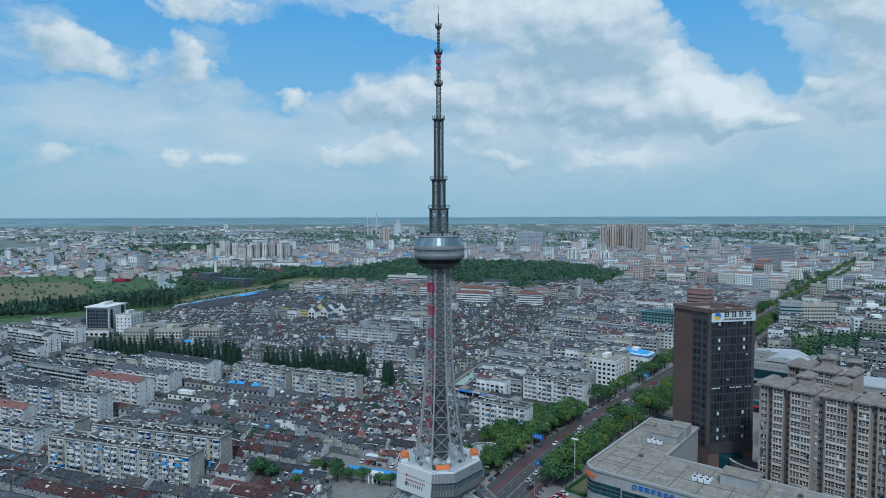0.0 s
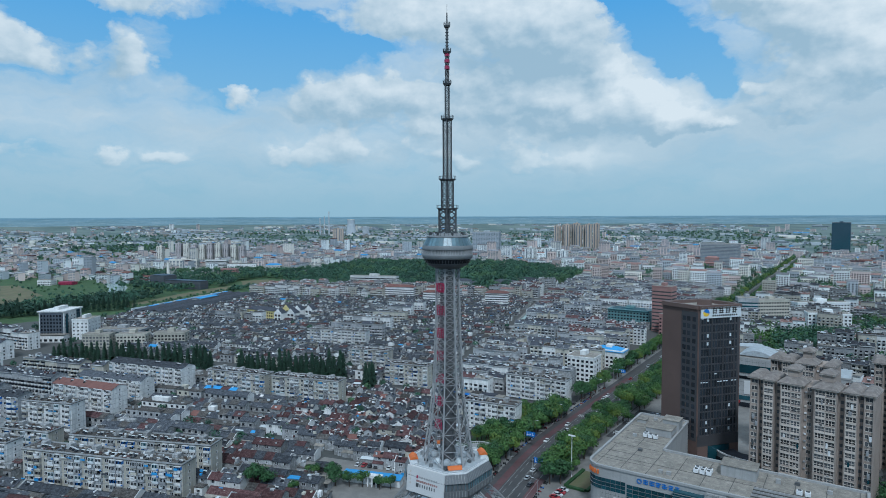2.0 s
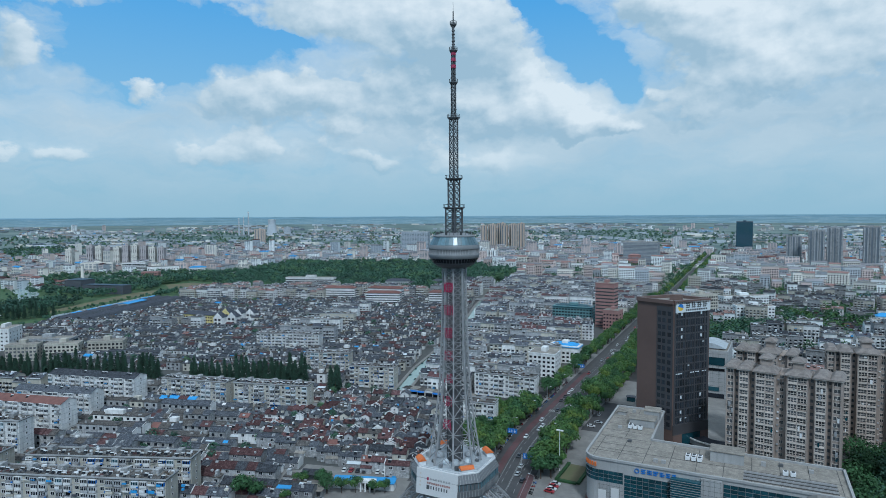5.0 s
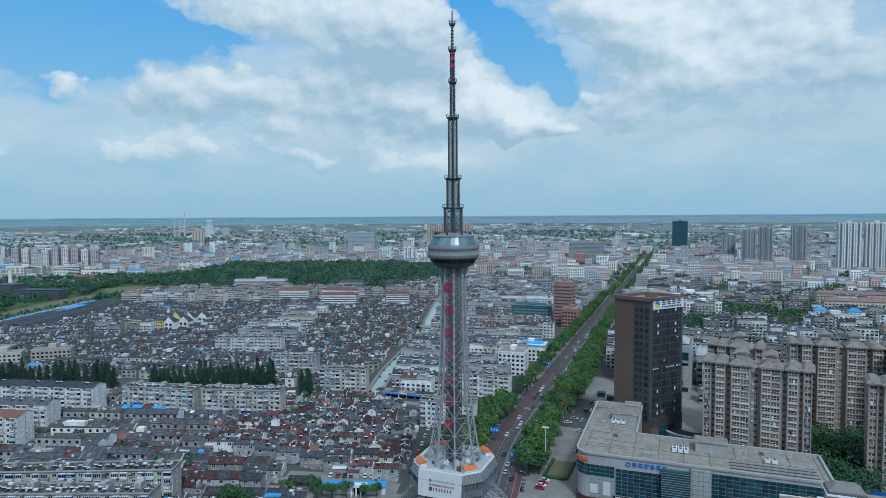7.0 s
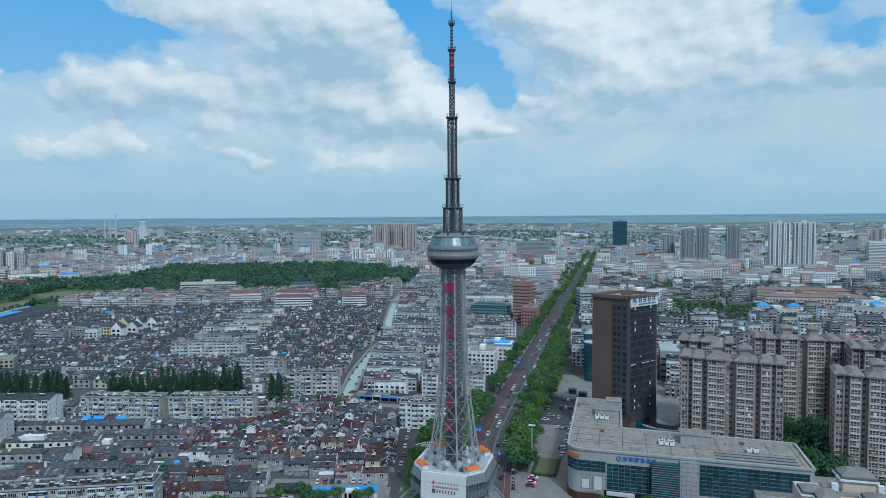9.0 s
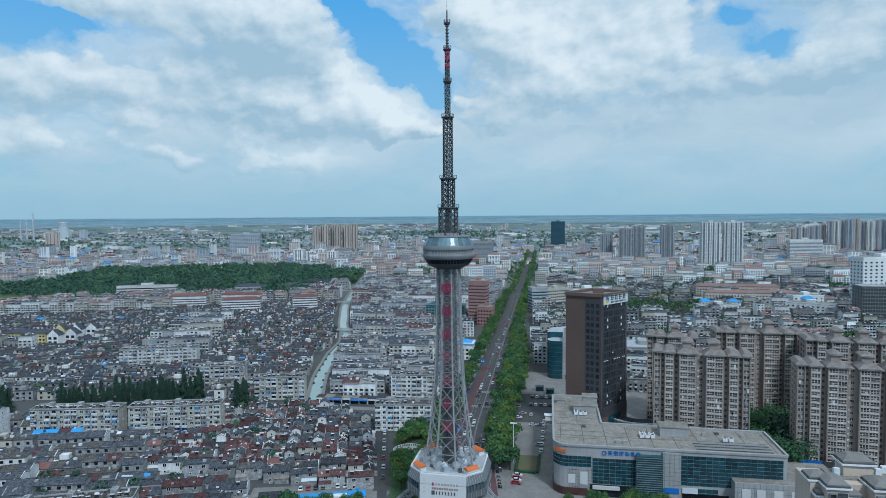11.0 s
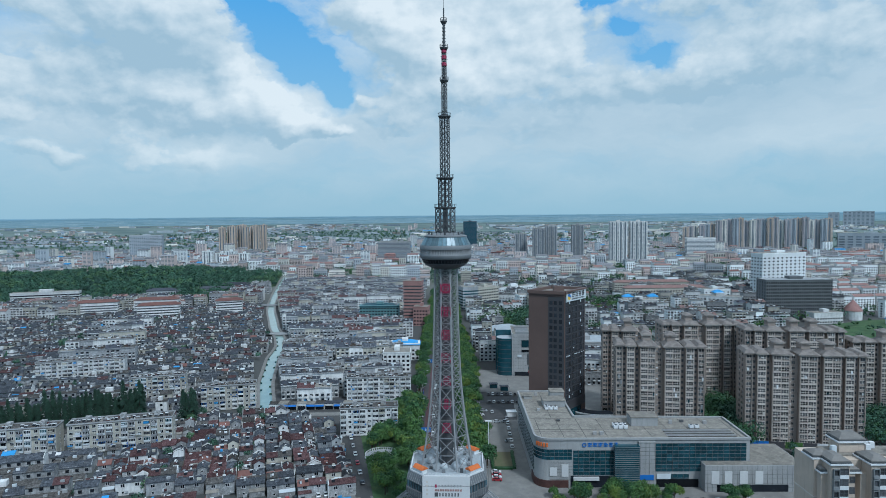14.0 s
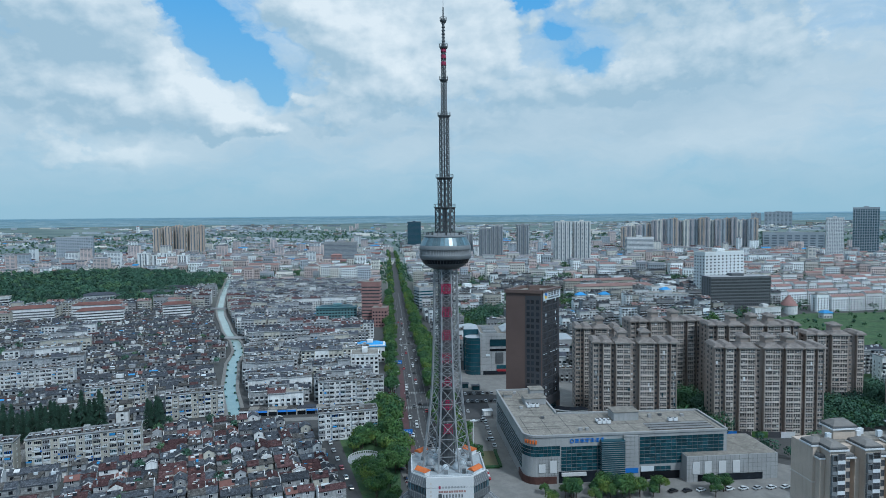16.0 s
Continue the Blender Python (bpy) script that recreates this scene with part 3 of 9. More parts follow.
sheet("street", [(-400, 300), (-208, 312), (-208, 318), (-400, 309)], 0.03, "paving", "narrow concrete street along the old houses", "road")
sheet("lane", [(-183.2, 195), (-178.9, 195), (-210.2, 308), (-214.5, 308)], 0.04, "asphalt", "narrow lane with parked cars beside the park", "road")
sheet("plaza", [(-138, 190), (30, 190), (30, 215), (-112, 330), (-112, 420), (-140, 420)], 0.03, "paving", "grey paved forecourt with parking bays", "plaza")
sheet("court", [(-111.9, 300), (-62, 268), (-16, 262), (-20, 330), (-58, 420), (-111.9, 420)], 0.026, "paving", "grey paved court behind the dark tower", "court")
sheet("park_ground", [(-178.5, 197), (-165, 197), (-168, 330), (-176, 334), (-206, 309)], 0.05, "grass", "small park lawn under the trees", "lawn")
g = Mesh()
g.lathe([(8.5, 0.05), (8.5, 0.14)], 28, "concrete")
ob = g.out("park_terrace")
ob.location = (-183, 250, 0)
tagged(ob, "round paved terrace in the park", "terrace", "", "structure")
sheet("yard", [(-250, 160), (-182, 168), (-180, 206), (-250, 188)], 0.03, "paving", "worn grey yard between lodge and houses", "yard")
sheet("parking_lot", [(-236, 184), (-186, 198), (-190, 212), (-240, 198)], 0.036, "paving", "concrete car park beside the houses", "car park")

# ---- broadcast tower ----
TX, TY = -147.9, 173.4
tower = base("broadcast_tower", TX, TY, 0, 0, "grey steel lattice broadcast tower with round pod and dark mast", "tower")


def hexagon(r, z, turn=0.0):
    return [Vector((r * math.cos(radians(60 * i + turn)), r * math.sin(radians(60 * i + turn)), z)) for i in range(6)]


def lattice(levels, thick, brace, m, turn=0.0, sides=6, mid=True):
    """Columns, rings and crossed braces between levels of (radius, height)."""
    g = Mesh()
    rings = [[Vector((r * math.cos(2 * math.pi * i / sides + radians(turn)), r * math.sin(2 * math.pi * i / sides + radians(turn)), z)) for i in range(sides)] for r, z in levels]
    for lo, hi in zip(rings, rings[1:]):
        for i in range(sides):
            j = (i + 1) % sides
            g.bar(lo[i], hi[i], thick, m)
            g.bar(hi[i], hi[j], brace, m)
            g.bar(lo[i], hi[j], brace, m)
            g.bar(lo[j], hi[i], brace, m)
            if mid:
                g.bar((lo[i] + lo[j]) / 2, (hi[i] + hi[j]) / 2, brace * 0.7, m)
    return g


shaft_levels = [(9.8, 28.0), (8.75, 33.5), (7.75, 39.5), (6.9, 45.5), (6.2, 51.5), (5.65, 57.0), (5.3, 62.3), (5.05, 67.5), (4.85, 72.5), (4.7, 77.5), (4.55, 82.5), (4.45, 87.5), (4.35, 92.5), (4.3, 97.0), (4.3, 100.5)]
fine_levels = []
for (ra, za), (rb, zb) in zip(shaft_levels, shaft_levels[1:]):
    fine_levels += [(ra, za)] if za < 56 else [(ra, za), ((ra + rb) / 2, (za + zb) / 2)]
fine_levels.append(shaft_levels[-1])
lattice(fine_levels, 0.50, 0.19, "steel_grey", 22.5, 8, False).out("shaft_lattice", tower)
g = Mesh()
g.lathe([(2.3, 20), (2.1, 60), (2.0, 101)], 16, "shaft_dark", 0.0, False)
for i in range(16):
    a = 2 * math.pi * i / 16
    g.bar((2.95 * math.cos(a), 2.95 * math.sin(a), 20), (2.56 * math.cos(a), 2.56 * math.sin(a), 101), 0.14, "steel_dark")
for k in range(27):
    g.lathe([(2.98 - 0.005 * k * 3, 22 + k * 3), (2.98 - 0.005 * k * 3, 22.18 + k * 3)], 16, "steel_dark")
g.out("lift_shaft", tower, "dark clad lift shaft inside the lattice")
for k in range(7):
    # red sign figures, one above another, on the south side
    zc = 92.5 - k * 8.25
    g = Mesh()
    apo = 4.35 * 0.924 + 0.5 + (0.0 if k < 3 else 0.02) + max(0, (70 - zc)) ** 2 * 0.0024
    lr = random.Random(40 + k)
    if k == 0:
        for i in range(20):
            a, b = 2 * math.pi * i / 20, 2 * math.pi * (i + 1) / 20
            g.bar((1.5 * math.cos(a), -apo, zc + 1.5 * math.sin(a)), (1.5 * math.cos(b), -apo, zc + 1.5 * math.sin(b)), 0.4, "paint_red")
    for i in range(6):
        zz = zc - 1.6 + i * 0.64
        hw = lr.uniform(0.7, 1.75)
        g.bar((-hw, -apo, zz), (hw, -apo, zz), 0.2, "paint_red")
    for i in range(4):
        xx = -1.5 + i * 1.0 + lr.uniform(-0.2, 0.2)
        g.bar((xx, -apo, zc - 1.7), (xx + lr.uniform(-0.5, 0.5), -apo, zc + 1.7), 0.22, "paint_red")
    g.bar((-0.1, -apo, zc + 1.6), (-0.1, -apo + 1.4, zc + 1.6), 0.15, "steel_grey")
    g.out("sign_figure", tower, "red painted sign figure")

# viewing pod
g = Mesh()
g.lathe([(4.4, 99.3), (5.2, 99.6), (7.2, 100.6), (7.9, 101.4)], 48, "steel_dark", 0.0, False)
g.out("pod_underside", tower, "dark ribbed underside of the pod")
g = Mesh()
for i in range(48):
    a, b = 2 * math.pi * i / 48 + 0.012, 2 * math.pi * (i + 1) / 48 - 0.012
    p = []
    for r, z in ((7.95, 101.4), (8.75, 102.9)):
        p += [(r * math.cos(a), r * math.sin(a), z), (r * math.cos(b), r * math.sin(b), z)]
    g.solid(p, [(0, 1, 3, 2)], "glass_dark")
g.lathe([(7.85, 101.4), (8.65, 102.9)], 48, "steel_dark", 0.0, False)
g.out("lower_window_band", tower, "dark lower window band of the pod")
g = Mesh()
g.lathe([(8.75, 102.9), (9.15, 103.2), (9.3, 104.2), (9.3, 104.5), (9.1, 104.55), (9.1, 106.2), (9.25, 106.25), (9.3, 106.5), (9.2, 107.6), (9.05, 107.8)], 64, "panel_grey", 0.0, False)
g.out("pod_wall", tower, "ribbed grey metal wall of the pod", True)
g = Mesh()
for i in range(96):
    a = 2 * math.pi * i / 96
    g.bar((9.14 * math.cos(a), 9.14 * math.sin(a), 104.6), (9.14 * math.cos(a), 9.14 * math.sin(a), 106.2), 0.13, "steel_grey")
g.out("pod_rail", tower)
pane = Mesh()
a = math.pi / 36 * 0.93
pane.solid([(9.0 * math.cos(-a), 9.0 * math.sin(-a), 107.85), (9.0 * math.cos(a), 9.0 * math.sin(a), 107.85), (7.5 * math.cos(a), 7.5 * math.sin(a), 110.7), (7.5 * math.cos(-a), 7.5 * math.sin(-a), 110.7),
            (8.9 * math.cos(-a), 8.9 * math.sin(-a), 107.75), (8.9 * math.cos(a), 8.9 * math.sin(a), 107.75), (7.4 * math.cos(a), 7.4 * math.sin(a), 110.6), (7.4 * math.cos(-a), 7.4 * math.sin(-a), 110.6)],
           [(0, 1, 2, 3), (4, 5, 1, 0), (5, 6, 2, 1), (6, 7, 3, 2), (7, 4, 0, 3)], "glass_pod")
pane_data = pane.data("pane")
for i in range(36):
    piece("pane", pane_data, tower, turn=i * 10)
g = Mesh()
g.lathe([(8.95, 107.6), (7.45, 110.65), (7.7, 110.75), (7.7, 111.05), (7.0, 111.3), (3.0, 112.2)], 48, "panel_grey")
g.out("pod_roof", tower, "grey metal roof of the pod")
g = Mesh()
for i in range(28):
    a, b = 2 * math.pi * i / 28, 2 * math.pi * (i + 1) / 28
    pa, pb = (6.8 * math.cos(a), 6.8 * math.sin(a)), (6.8 * math.cos(b), 6.8 * math.sin(b))
    g.bar((*pa, 111.2), (*pa, 112.3), 0.09, "steel_dark")
    g.bar((*pa, 112.3), (*pb, 112.3), 0.08, "steel_dark")
    if i % 4 == 1:
        g.box(pa[0] * 0.9 - 0.3, pa[0] * 0.9 + 0.3, pa[1] * 0.9 - 0.3, pa[1] * 0.9 + 0.3, 111.2, 112.5, "steel_dark")
g.out("roof_rail", tower)

# mast above the pod
for r, z0, z1, n, t, brace, sides, core in ((3.45, 112.0, 121.0, 4, 0.36, 0.22, 6, 0.9), (2.4, 121.2, 131.7, 5, 0.30, 0.19, 6, 0.4), (1.7, 131.8, 153.5, 11, 0.26, 0.16, 6, 0.22), (0.95, 153.6, 166.1, 8, 0.22, 0.15, 4, 0.0), (0.78, 166.2, 177.4, 8, 0.22, 0.15, 4, 0.2)):
    g = lattice([(r, z0 + (z1 - z0) * i / n) for i in range(n + 1)], t, brace, "steel_dark", 0, sides, False)
    if core:
        g.lathe([(core, z0), (core, z1)], 8, "steel_dark")
    for i in range(int((z1 - z0) / 1.1)):
        # short aerial rods on the corners
        a = 2 * math.pi * ((i * 2) % sides) / sides
        zz = z0 + 0.6 + i * 1.1
        g.bar((r * math.cos(a), r * math.sin(a), zz), ((r + 0.5) * math.cos(a), (r + 0.5) * math.sin(a), zz), 0.07, "steel_dark")
    g.out("mast_section", tower, "dark steel lattice with short aerials")
for zz in (171.0, 173.4, 175.6):
    g = Mesh()
    g.lathe([(0.7, zz), (0.95, zz + 0.2), (0.95, zz + 1.2), (0.7, zz + 1.4)], 8, "paint_red")
    g.out("aerial_panel", tower, "red aerial panel")
g = Mesh()
g.lathe([(0.46, 177.4), (0.40, 186.5)], 8, "steel_dark")
for i in range(7):
    g.lathe([(0.62, 178.2 + i * 1.2), (0.62, 178.5 + i * 1.2)], 8, "steel_dark")
g.out("mast_section", tower)
g = Mesh()
g.lathe([(0.26, 186.5), (0.22, 191.2), (0.07, 191.3), (0.05, 194.4)], 8, "steel_dark")
g.out("mast_tip", tower)
for r, zz in ((3.9, 121.2), (3.1, 131.7), (2.25, 153.5), (1.5, 166.1), (1.45, 177.4), (1.15, 186.6)):
    g = Mesh()
    g.lathe([(r * 0.8, zz - 0.6), (r, zz - 0.1), (r, zz + 0.15)], 12, "steel_dark")
    deck = g.out("mast_platform", tower, "railed dark service platform")
    g = Mesh()
    g.lathe([(r - 0.05, zz + 1.06), (r + 0.05, zz + 1.06), (r + 0.05, zz + 1.16), (r - 0.05, zz + 1.16), (r - 0.05, zz + 1.06)], 12, "steel_dark", 0.0, False)
    g.out("rail", deck)
    g = Mesh()
    g.box(-0.05, 0.05, -0.05, 0.05, 0, 1.1, "steel_dark")
    stake = g.data("post")
    for i in range(12):
        a = 2 * math.pi * i / 12
        piece("post", stake, deck, r * math.cos(a), r * math.sin(a), zz)

# eight-sided hall under the shaft: four long sides, four short
HZ = 28.0


def octagon(s):
    """Outline of the hall, s times its deck's size."""
    p = [(13.1, -7.5), (13.1, 7.5), (7.5, 13.1), (-7.5, 13.1), (-13.1, 7.5), (-13.1, -7.5), (-7.5, -13.1), (7.5, -13.1)]
    return [Vector((x * s, y * s, 0)) for x, y in p]


def hall_ring(s0, z0, s1, z1, m, name, label=""):
    g = Mesh()
    a, b = octagon(s0), octagon(s1)
    g.solid([(p.x, p.y, z0) for p in a] + [(p.x, p.y, z1) for p in b], [(i, (i + 1) % 8, 8 + (i + 1) % 8, 8 + i) for i in range(8)] + [tuple(range(8, 16)), tuple(range(7, -1, -1))], m)
    return g.out(name, tower, label)


hall_ring(0.92, 17.6, 1.07, 20.4, "steel_dark", "hall_soffit", "dark sloping soffit of the hall")
hall_ring(1.09, 20.4, 1.10, 22.6, "hall_panel", "hall_wall", "grey metal clad wall of the hall")
hall_ring(1.055, 22.6, 1.04, 25.2, "steel_dark", "hall_core")
hall_ring(1.09, 25.2, 1.0, HZ, "hall_panel", "hall_roof", "grey metal roof edge sloping outwards")
hall_ring(0.975, HZ, 0.97, HZ + 0.06, "deck_pale", "roof_deck", "weathered pale blue-grey roof deck")
rim = octagon(0.985)
for i in range(8):
    g = Mesh()
    p, q = rim[i] + Vector((0, 0, HZ)), rim[(i + 1) % 8] + Vector((0, 0, HZ))
    g.bar(p + Vector((0, 0, 1.0)), q + Vector((0, 0, 1.0)), 0.13, "frame_white")
    g.bar(p + Vector((0, 0, 0.25)), q + Vector((0, 0, 0.25)), 0.45, "frame_white")
    n = 12 if i % 2 == 0 else 6
    for k in range(n):
        s = p.lerp(q, k / n)
        g.bar(s, s + Vector((0, 0, 1.0)), 0.09, "frame_white")
    g.out("deck_rail", tower, "white rail along the roof deck")
win = Mesh()
win.box(-0.5, 0.5, -0.12, 0.05, 0, 2.3, "glass_pod")
win_data = win.data("window")
band = octagon(1.05)
for i in range(8):
    p, q = band[i], band[(i + 1) % 8]
    n = 11 if i % 2 == 0 else 6
    for k in range(n):
        s = p.lerp(q, (k + 0.5) / n)
        piece("window", win_data, tower, s.x, s.y, 22.75, -90 + 45 * i + 90)
for i in range(8):
    p, q = octagon(1.1)[i], octagon(1.1)[(i + 1) % 8]
    g = Mesh()
    n = 16 if i % 2 == 0 else 8
    for k in range(n + 1):
        s = p.lerp(q, k / n)
        t = s * (1.09 / 1.1)
        g.bar((s.x, s.y, 20.5), (s.x, s.y, 22.6), 0.1, "steel_grey")
        g.bar((t.x, t.y, 25.3), (t.x / 1.09, t.y / 1.09, HZ - 0.05), 0.1, "steel_grey")
    tagged(g.out("cladding_rib", tower), "", "", "", "stuff")
# slanted white display on the south side
SY0, SY1, SZ0, SZ1 = -14.75, -13.95, 19.6, 28.6
g = Mesh()
g.solid([(-8.2, SY0, SZ0), (8.2, SY0, SZ0), (8.2, SY1, SZ1), (-8.2, SY1, SZ1), (-8.2, SY0 + 0.35, SZ0), (8.2, SY0 + 0.35, SZ0), (8.2, SY1 + 0.5, SZ1), (-8.2, SY1 + 0.5, SZ1)],
        [(0, 1, 2, 3), (5, 4, 7, 6), (4, 0, 3, 7), (1, 5, 6, 2), (3, 2, 6, 7), (4, 5, 1, 0)], "screen_white")
screen = g.out("display_board", tower, "white display board with rows of dark and red figures")


def on_screen(x0, x1, s0, s1, m, name):
    g = Mesh()
    g.face([(x, SY0 + (SY1 - SY0) * s - 0.03, SZ0 + (SZ1 - SZ0) * s) for x, s in ((x0, s0), (x1, s0), (x1, s1), (x0, s1))], m)
    g.out(name, screen)


for k in range(8):
    on_screen(-2.7 + k * 1.05, -2.05 + k * 1.05, 0.60, 0.68, "steel_grey", "figure")
on_screen(-3.9, -3.2, 0.58, 0.70, "paint_red", "figure")
for i in range(11):
    on_screen(-3.9 + i * 0.86, -3.2 + i * 0.86, 0.44, 0.52, "brick_red", "figure")
for i in range(7):
    on_screen(-2.4 + i * 1.05, -1.95 + i * 1.05, 0.25, 0.38, "steel_dark", "figure")
on_screen(-4.0, -2.8, 0.24, 0.40, "steel_dark", "figure")
for k in range(4):
    on_screen(-6.9, -6.3, 0.30 + k * 0.15, 0.38 + k * 0.15, "res_trim", "figure")
# booths with orange roofs on the short sides, dish covers in the middle
for a in (-135, -45, 45, 135):
    booth = base("deck_shelter", 0, 0)
    booth.parent = tower
    booth.location = (13.0 * math.cos(radians(a)), 13.0 * math.sin(radians(a)), HZ + 0.06)
    booth.rotation_euler = (0, 0, radians(a + 90))
    tagged(booth, "white booth with an orange curved roof")
    g = Mesh()
    g.box(-2.2, 2.2, -1.2, 1.2, 0, 1.7, "frame_white")
    g.out("booth_wall", booth)
    g = Mesh()
    arc = [(-1.55 + 3.1 * k / 8, 1.55 + 1.0 * math.sin(math.pi * k / 8)) for k in range(9)]
    pts = [(x, y, z) for x in (-2.5, 2.5) for y, z in arc]
    g.solid(pts, [(k, 9 + k, 10 + k, k + 1) for k in range(8)] + [tuple(range(8, -1, -1)), tuple(range(9, 18))], "orange_canvas")
    g.out("booth_roof", booth, "orange curved roof")
for i, (a, r0, k) in enumerate(((-100, 5.5, 1.5), (-60, 6.0, 1.9), (-10, 5.8, 1.6), (60, 6.2, 1.8), (130, 6.0, 1.7), (185, 6.0, 1.9))):
    g = Mesh()
    k *= 0.72
    prof = [(k * 1.25 * math.cos(t), k * 1.7 * math.sin(t)) for t in (0, 0.35, 0.7, 1.05, 1.35, 1.55)]
    g.lathe(prof, 14, "deck_pale" if i % 2 else "sign_pale")
    ob = g.out("dish_cover", tower, "pale domed dish cover", True)
    ob.location = (r0 * math.cos(radians(a)), r0 * math.sin(radians(a)), HZ + 0.06)
for i in range(10):
    a = radians(i * 36 + 12)
    g = Mesh()
    rr = 8.4 + (i % 3) * 1.1
    g.box(rr * math.cos(a) - 0.6, rr * math.cos(a) + 0.6, rr * math.sin(a) - 0.5, rr * math.sin(a) + 0.5, HZ + 0.06, HZ + 0.9 + 0.3 * (i % 3), "panel_grey" if i % 2 else "steel_dark")
    g.out("deck_cabinet", tower, "small equipment cabinet")
# splayed legs
legs = []
for i in range(6):
    top, foot = hexagon(12.4, 18.5)[i], hexagon(30.0, 0.0)[i]
    side = Vector((-math.sin(radians(60 * i)), math.cos(radians(60 * i)), 0))
    inn_top, inn_foot = hexagon(9.6, 18.0)[i], hexagon(26.0, 0.0)[i]
    g = Mesh()
    n = 8
    def pt(a, b, s, k):
        v = a.lerp(b, k / n)
        v = v + side * s * (1.4 + 0.5 * k / n)
        return Vector((v.x, v.y, v.z + 2.2 * math.sin(math.pi * k / n)))
    for k in range(n):
        for a, b in ((top, foot), (inn_top, inn_foot)):
            for s in (-1, 1):
                g.bar(pt(a, b, s, k), pt(a, b, s, k + 1), 0.5, "steel_grey")
            g.bar(pt(a, b, -1, k), pt(a, b, 1, k + 1), 0.22, "steel_grey")
            g.bar(pt(a, b, 1, k), pt(a, b, -1, k + 1), 0.22, "steel_grey")
        for s in (-1, 1):
            g.bar(pt(top, foot, s, k), pt(inn_top, inn_foot, s, k + 1), 0.22, "steel_grey")
            g.bar(pt(inn_top, inn_foot, s, k), pt(top, foot, s, k + 1), 0.22, "steel_grey")
    g.out("leg", tower)
g = Mesh()
g.lathe([(23, 0), (23, 5.0), (22, 6.0), (9, 7.5)], 36, "sign_pale")
g.out("entrance_hall", tower, "pale round hall between the legs")
g = Mesh()
g.lathe([(4.5, 6), (4.5, 19)], 16, "panel_grey")
g.out("core", tower)

# ---- shared pieces of facades ----


def window_mesh(w, h, m="glass_dark", frame_m="frame_white", bars=1, deep=0.12, t=0.09):
    """A framed window of one skin, its panes set back; faces -y, foot at z = 0, middle at x = 0."""
    xs = [-w / 2]
    for i in range(bars + 1):
        a = -w / 2 + w * i / (bars + 1)
        b = -w / 2 + w * (i + 1) / (bars + 1)
        xs += [a + t * (1 if i == 0 else 0.5), b - t * (1 if i == bars else 0.5)]
    xs.append(w / 2)
    zs = [0, t, h - t, h]
    g = Mesh()
    nx = len(xs)
    p = [(x, -deep, z) for z in zs for x in xs]
    frame_f, glass_f = [], []
    for j in range(3):
        for i in range(nx - 1):
            q = (j * nx + i, j * nx + i + 1, (j + 1) * nx + i + 1, (j + 1) * nx + i)
            if j == 1 and i % 2 == 1:
                k = len(p)
                p += [(p[v][0], -0.03, p[v][2]) for v in q]
                frame_f += [(q[n], q[(n + 1) % 4], k + (n + 1) % 4, k + n) for n in range(4)]
                glass_f.append((k, k + 1, k + 2, k + 3))
            else:
                frame_f.append(q)
    k = len(p)
    rim = [0, nx - 1, 4 * nx - 1, 3 * nx]
    p += [(p[v][0], 0.02, p[v][2]) for v in rim]
    frame_f += [(k + n, k + (n + 1) % 4, rim[(n + 1) % 4], rim[n]) for n in range(4)]
    g.solid(p, frame_f, frame_m)
    first = len(g.f)
    g.names.append(m)
    for f in glass_f:
        g.f.append(f)
        g.m.append(1)
    return g.data("window")


def relief(name, xs, zs, rows, back=0.0):
    """One skin of stepped faces: rows of (depth, material) cells between the xs and zs, closed to the wall behind; faces -y."""
    g = Mesh()
    index = {}

    def at(x, y, z):
        key = (round(x, 3), round(y, 3), round(z, 3))
        if key not in index:
            index[key] = len(g.v)
            g.v.append(key)
        return index[key]

    def quad(pts, m):
        if m not in g.names:
            g.names.append(m)
        g.f.append(tuple(at(*p) for p in pts))
        g.m.append(g.names.index(m))

    nz, nx = len(zs) - 1, len(xs) - 1

    def cell(j, i):
        return rows[j][i] if 0 <= j < nz and 0 <= i < nx else (back, None)

    for j in range(nz):
        for i in range(nx):
            y, m = cell(j, i)
            quad([(xs[i], y, zs[j]), (xs[i + 1], y, zs[j]), (xs[i + 1], y, zs[j + 1]), (xs[i], y, zs[j + 1])], m)
    for j in range(nz):
        for i in range(nx + 1):
            (ya, ma), (yb, mb) = cell(j, i - 1), cell(j, i)
            if abs(ya - yb) > 1e-4:
                quad([(xs[i], ya, zs[j]), (xs[i], yb, zs[j]), (xs[i], yb, zs[j + 1]), (xs[i], ya, zs[j + 1])], ma if mb is None or ma and ya < yb else mb)
    for j in range(nz + 1):
        for i in range(nx):
            (ya, ma), (yb, mb) = cell(j - 1, i), cell(j, i)
            if abs(ya - yb) > 1e-4:
                quad([(xs[i], ya, zs[j]), (xs[i + 1], ya, zs[j]), (xs[i + 1], yb, zs[j]), (xs[i], yb, zs[j])], ma if mb is None or ma and ya < yb else mb)
    return g.data(name)


def bars_between(w, n, t):
    """Edges of n panes with posts of width t between and beside them."""
    xs = []
    for k in range(n + 1):
        x = -w / 2 + t / 2 + (w - t) * k / n
        xs += [x - t / 2, x + t / 2]
    return xs


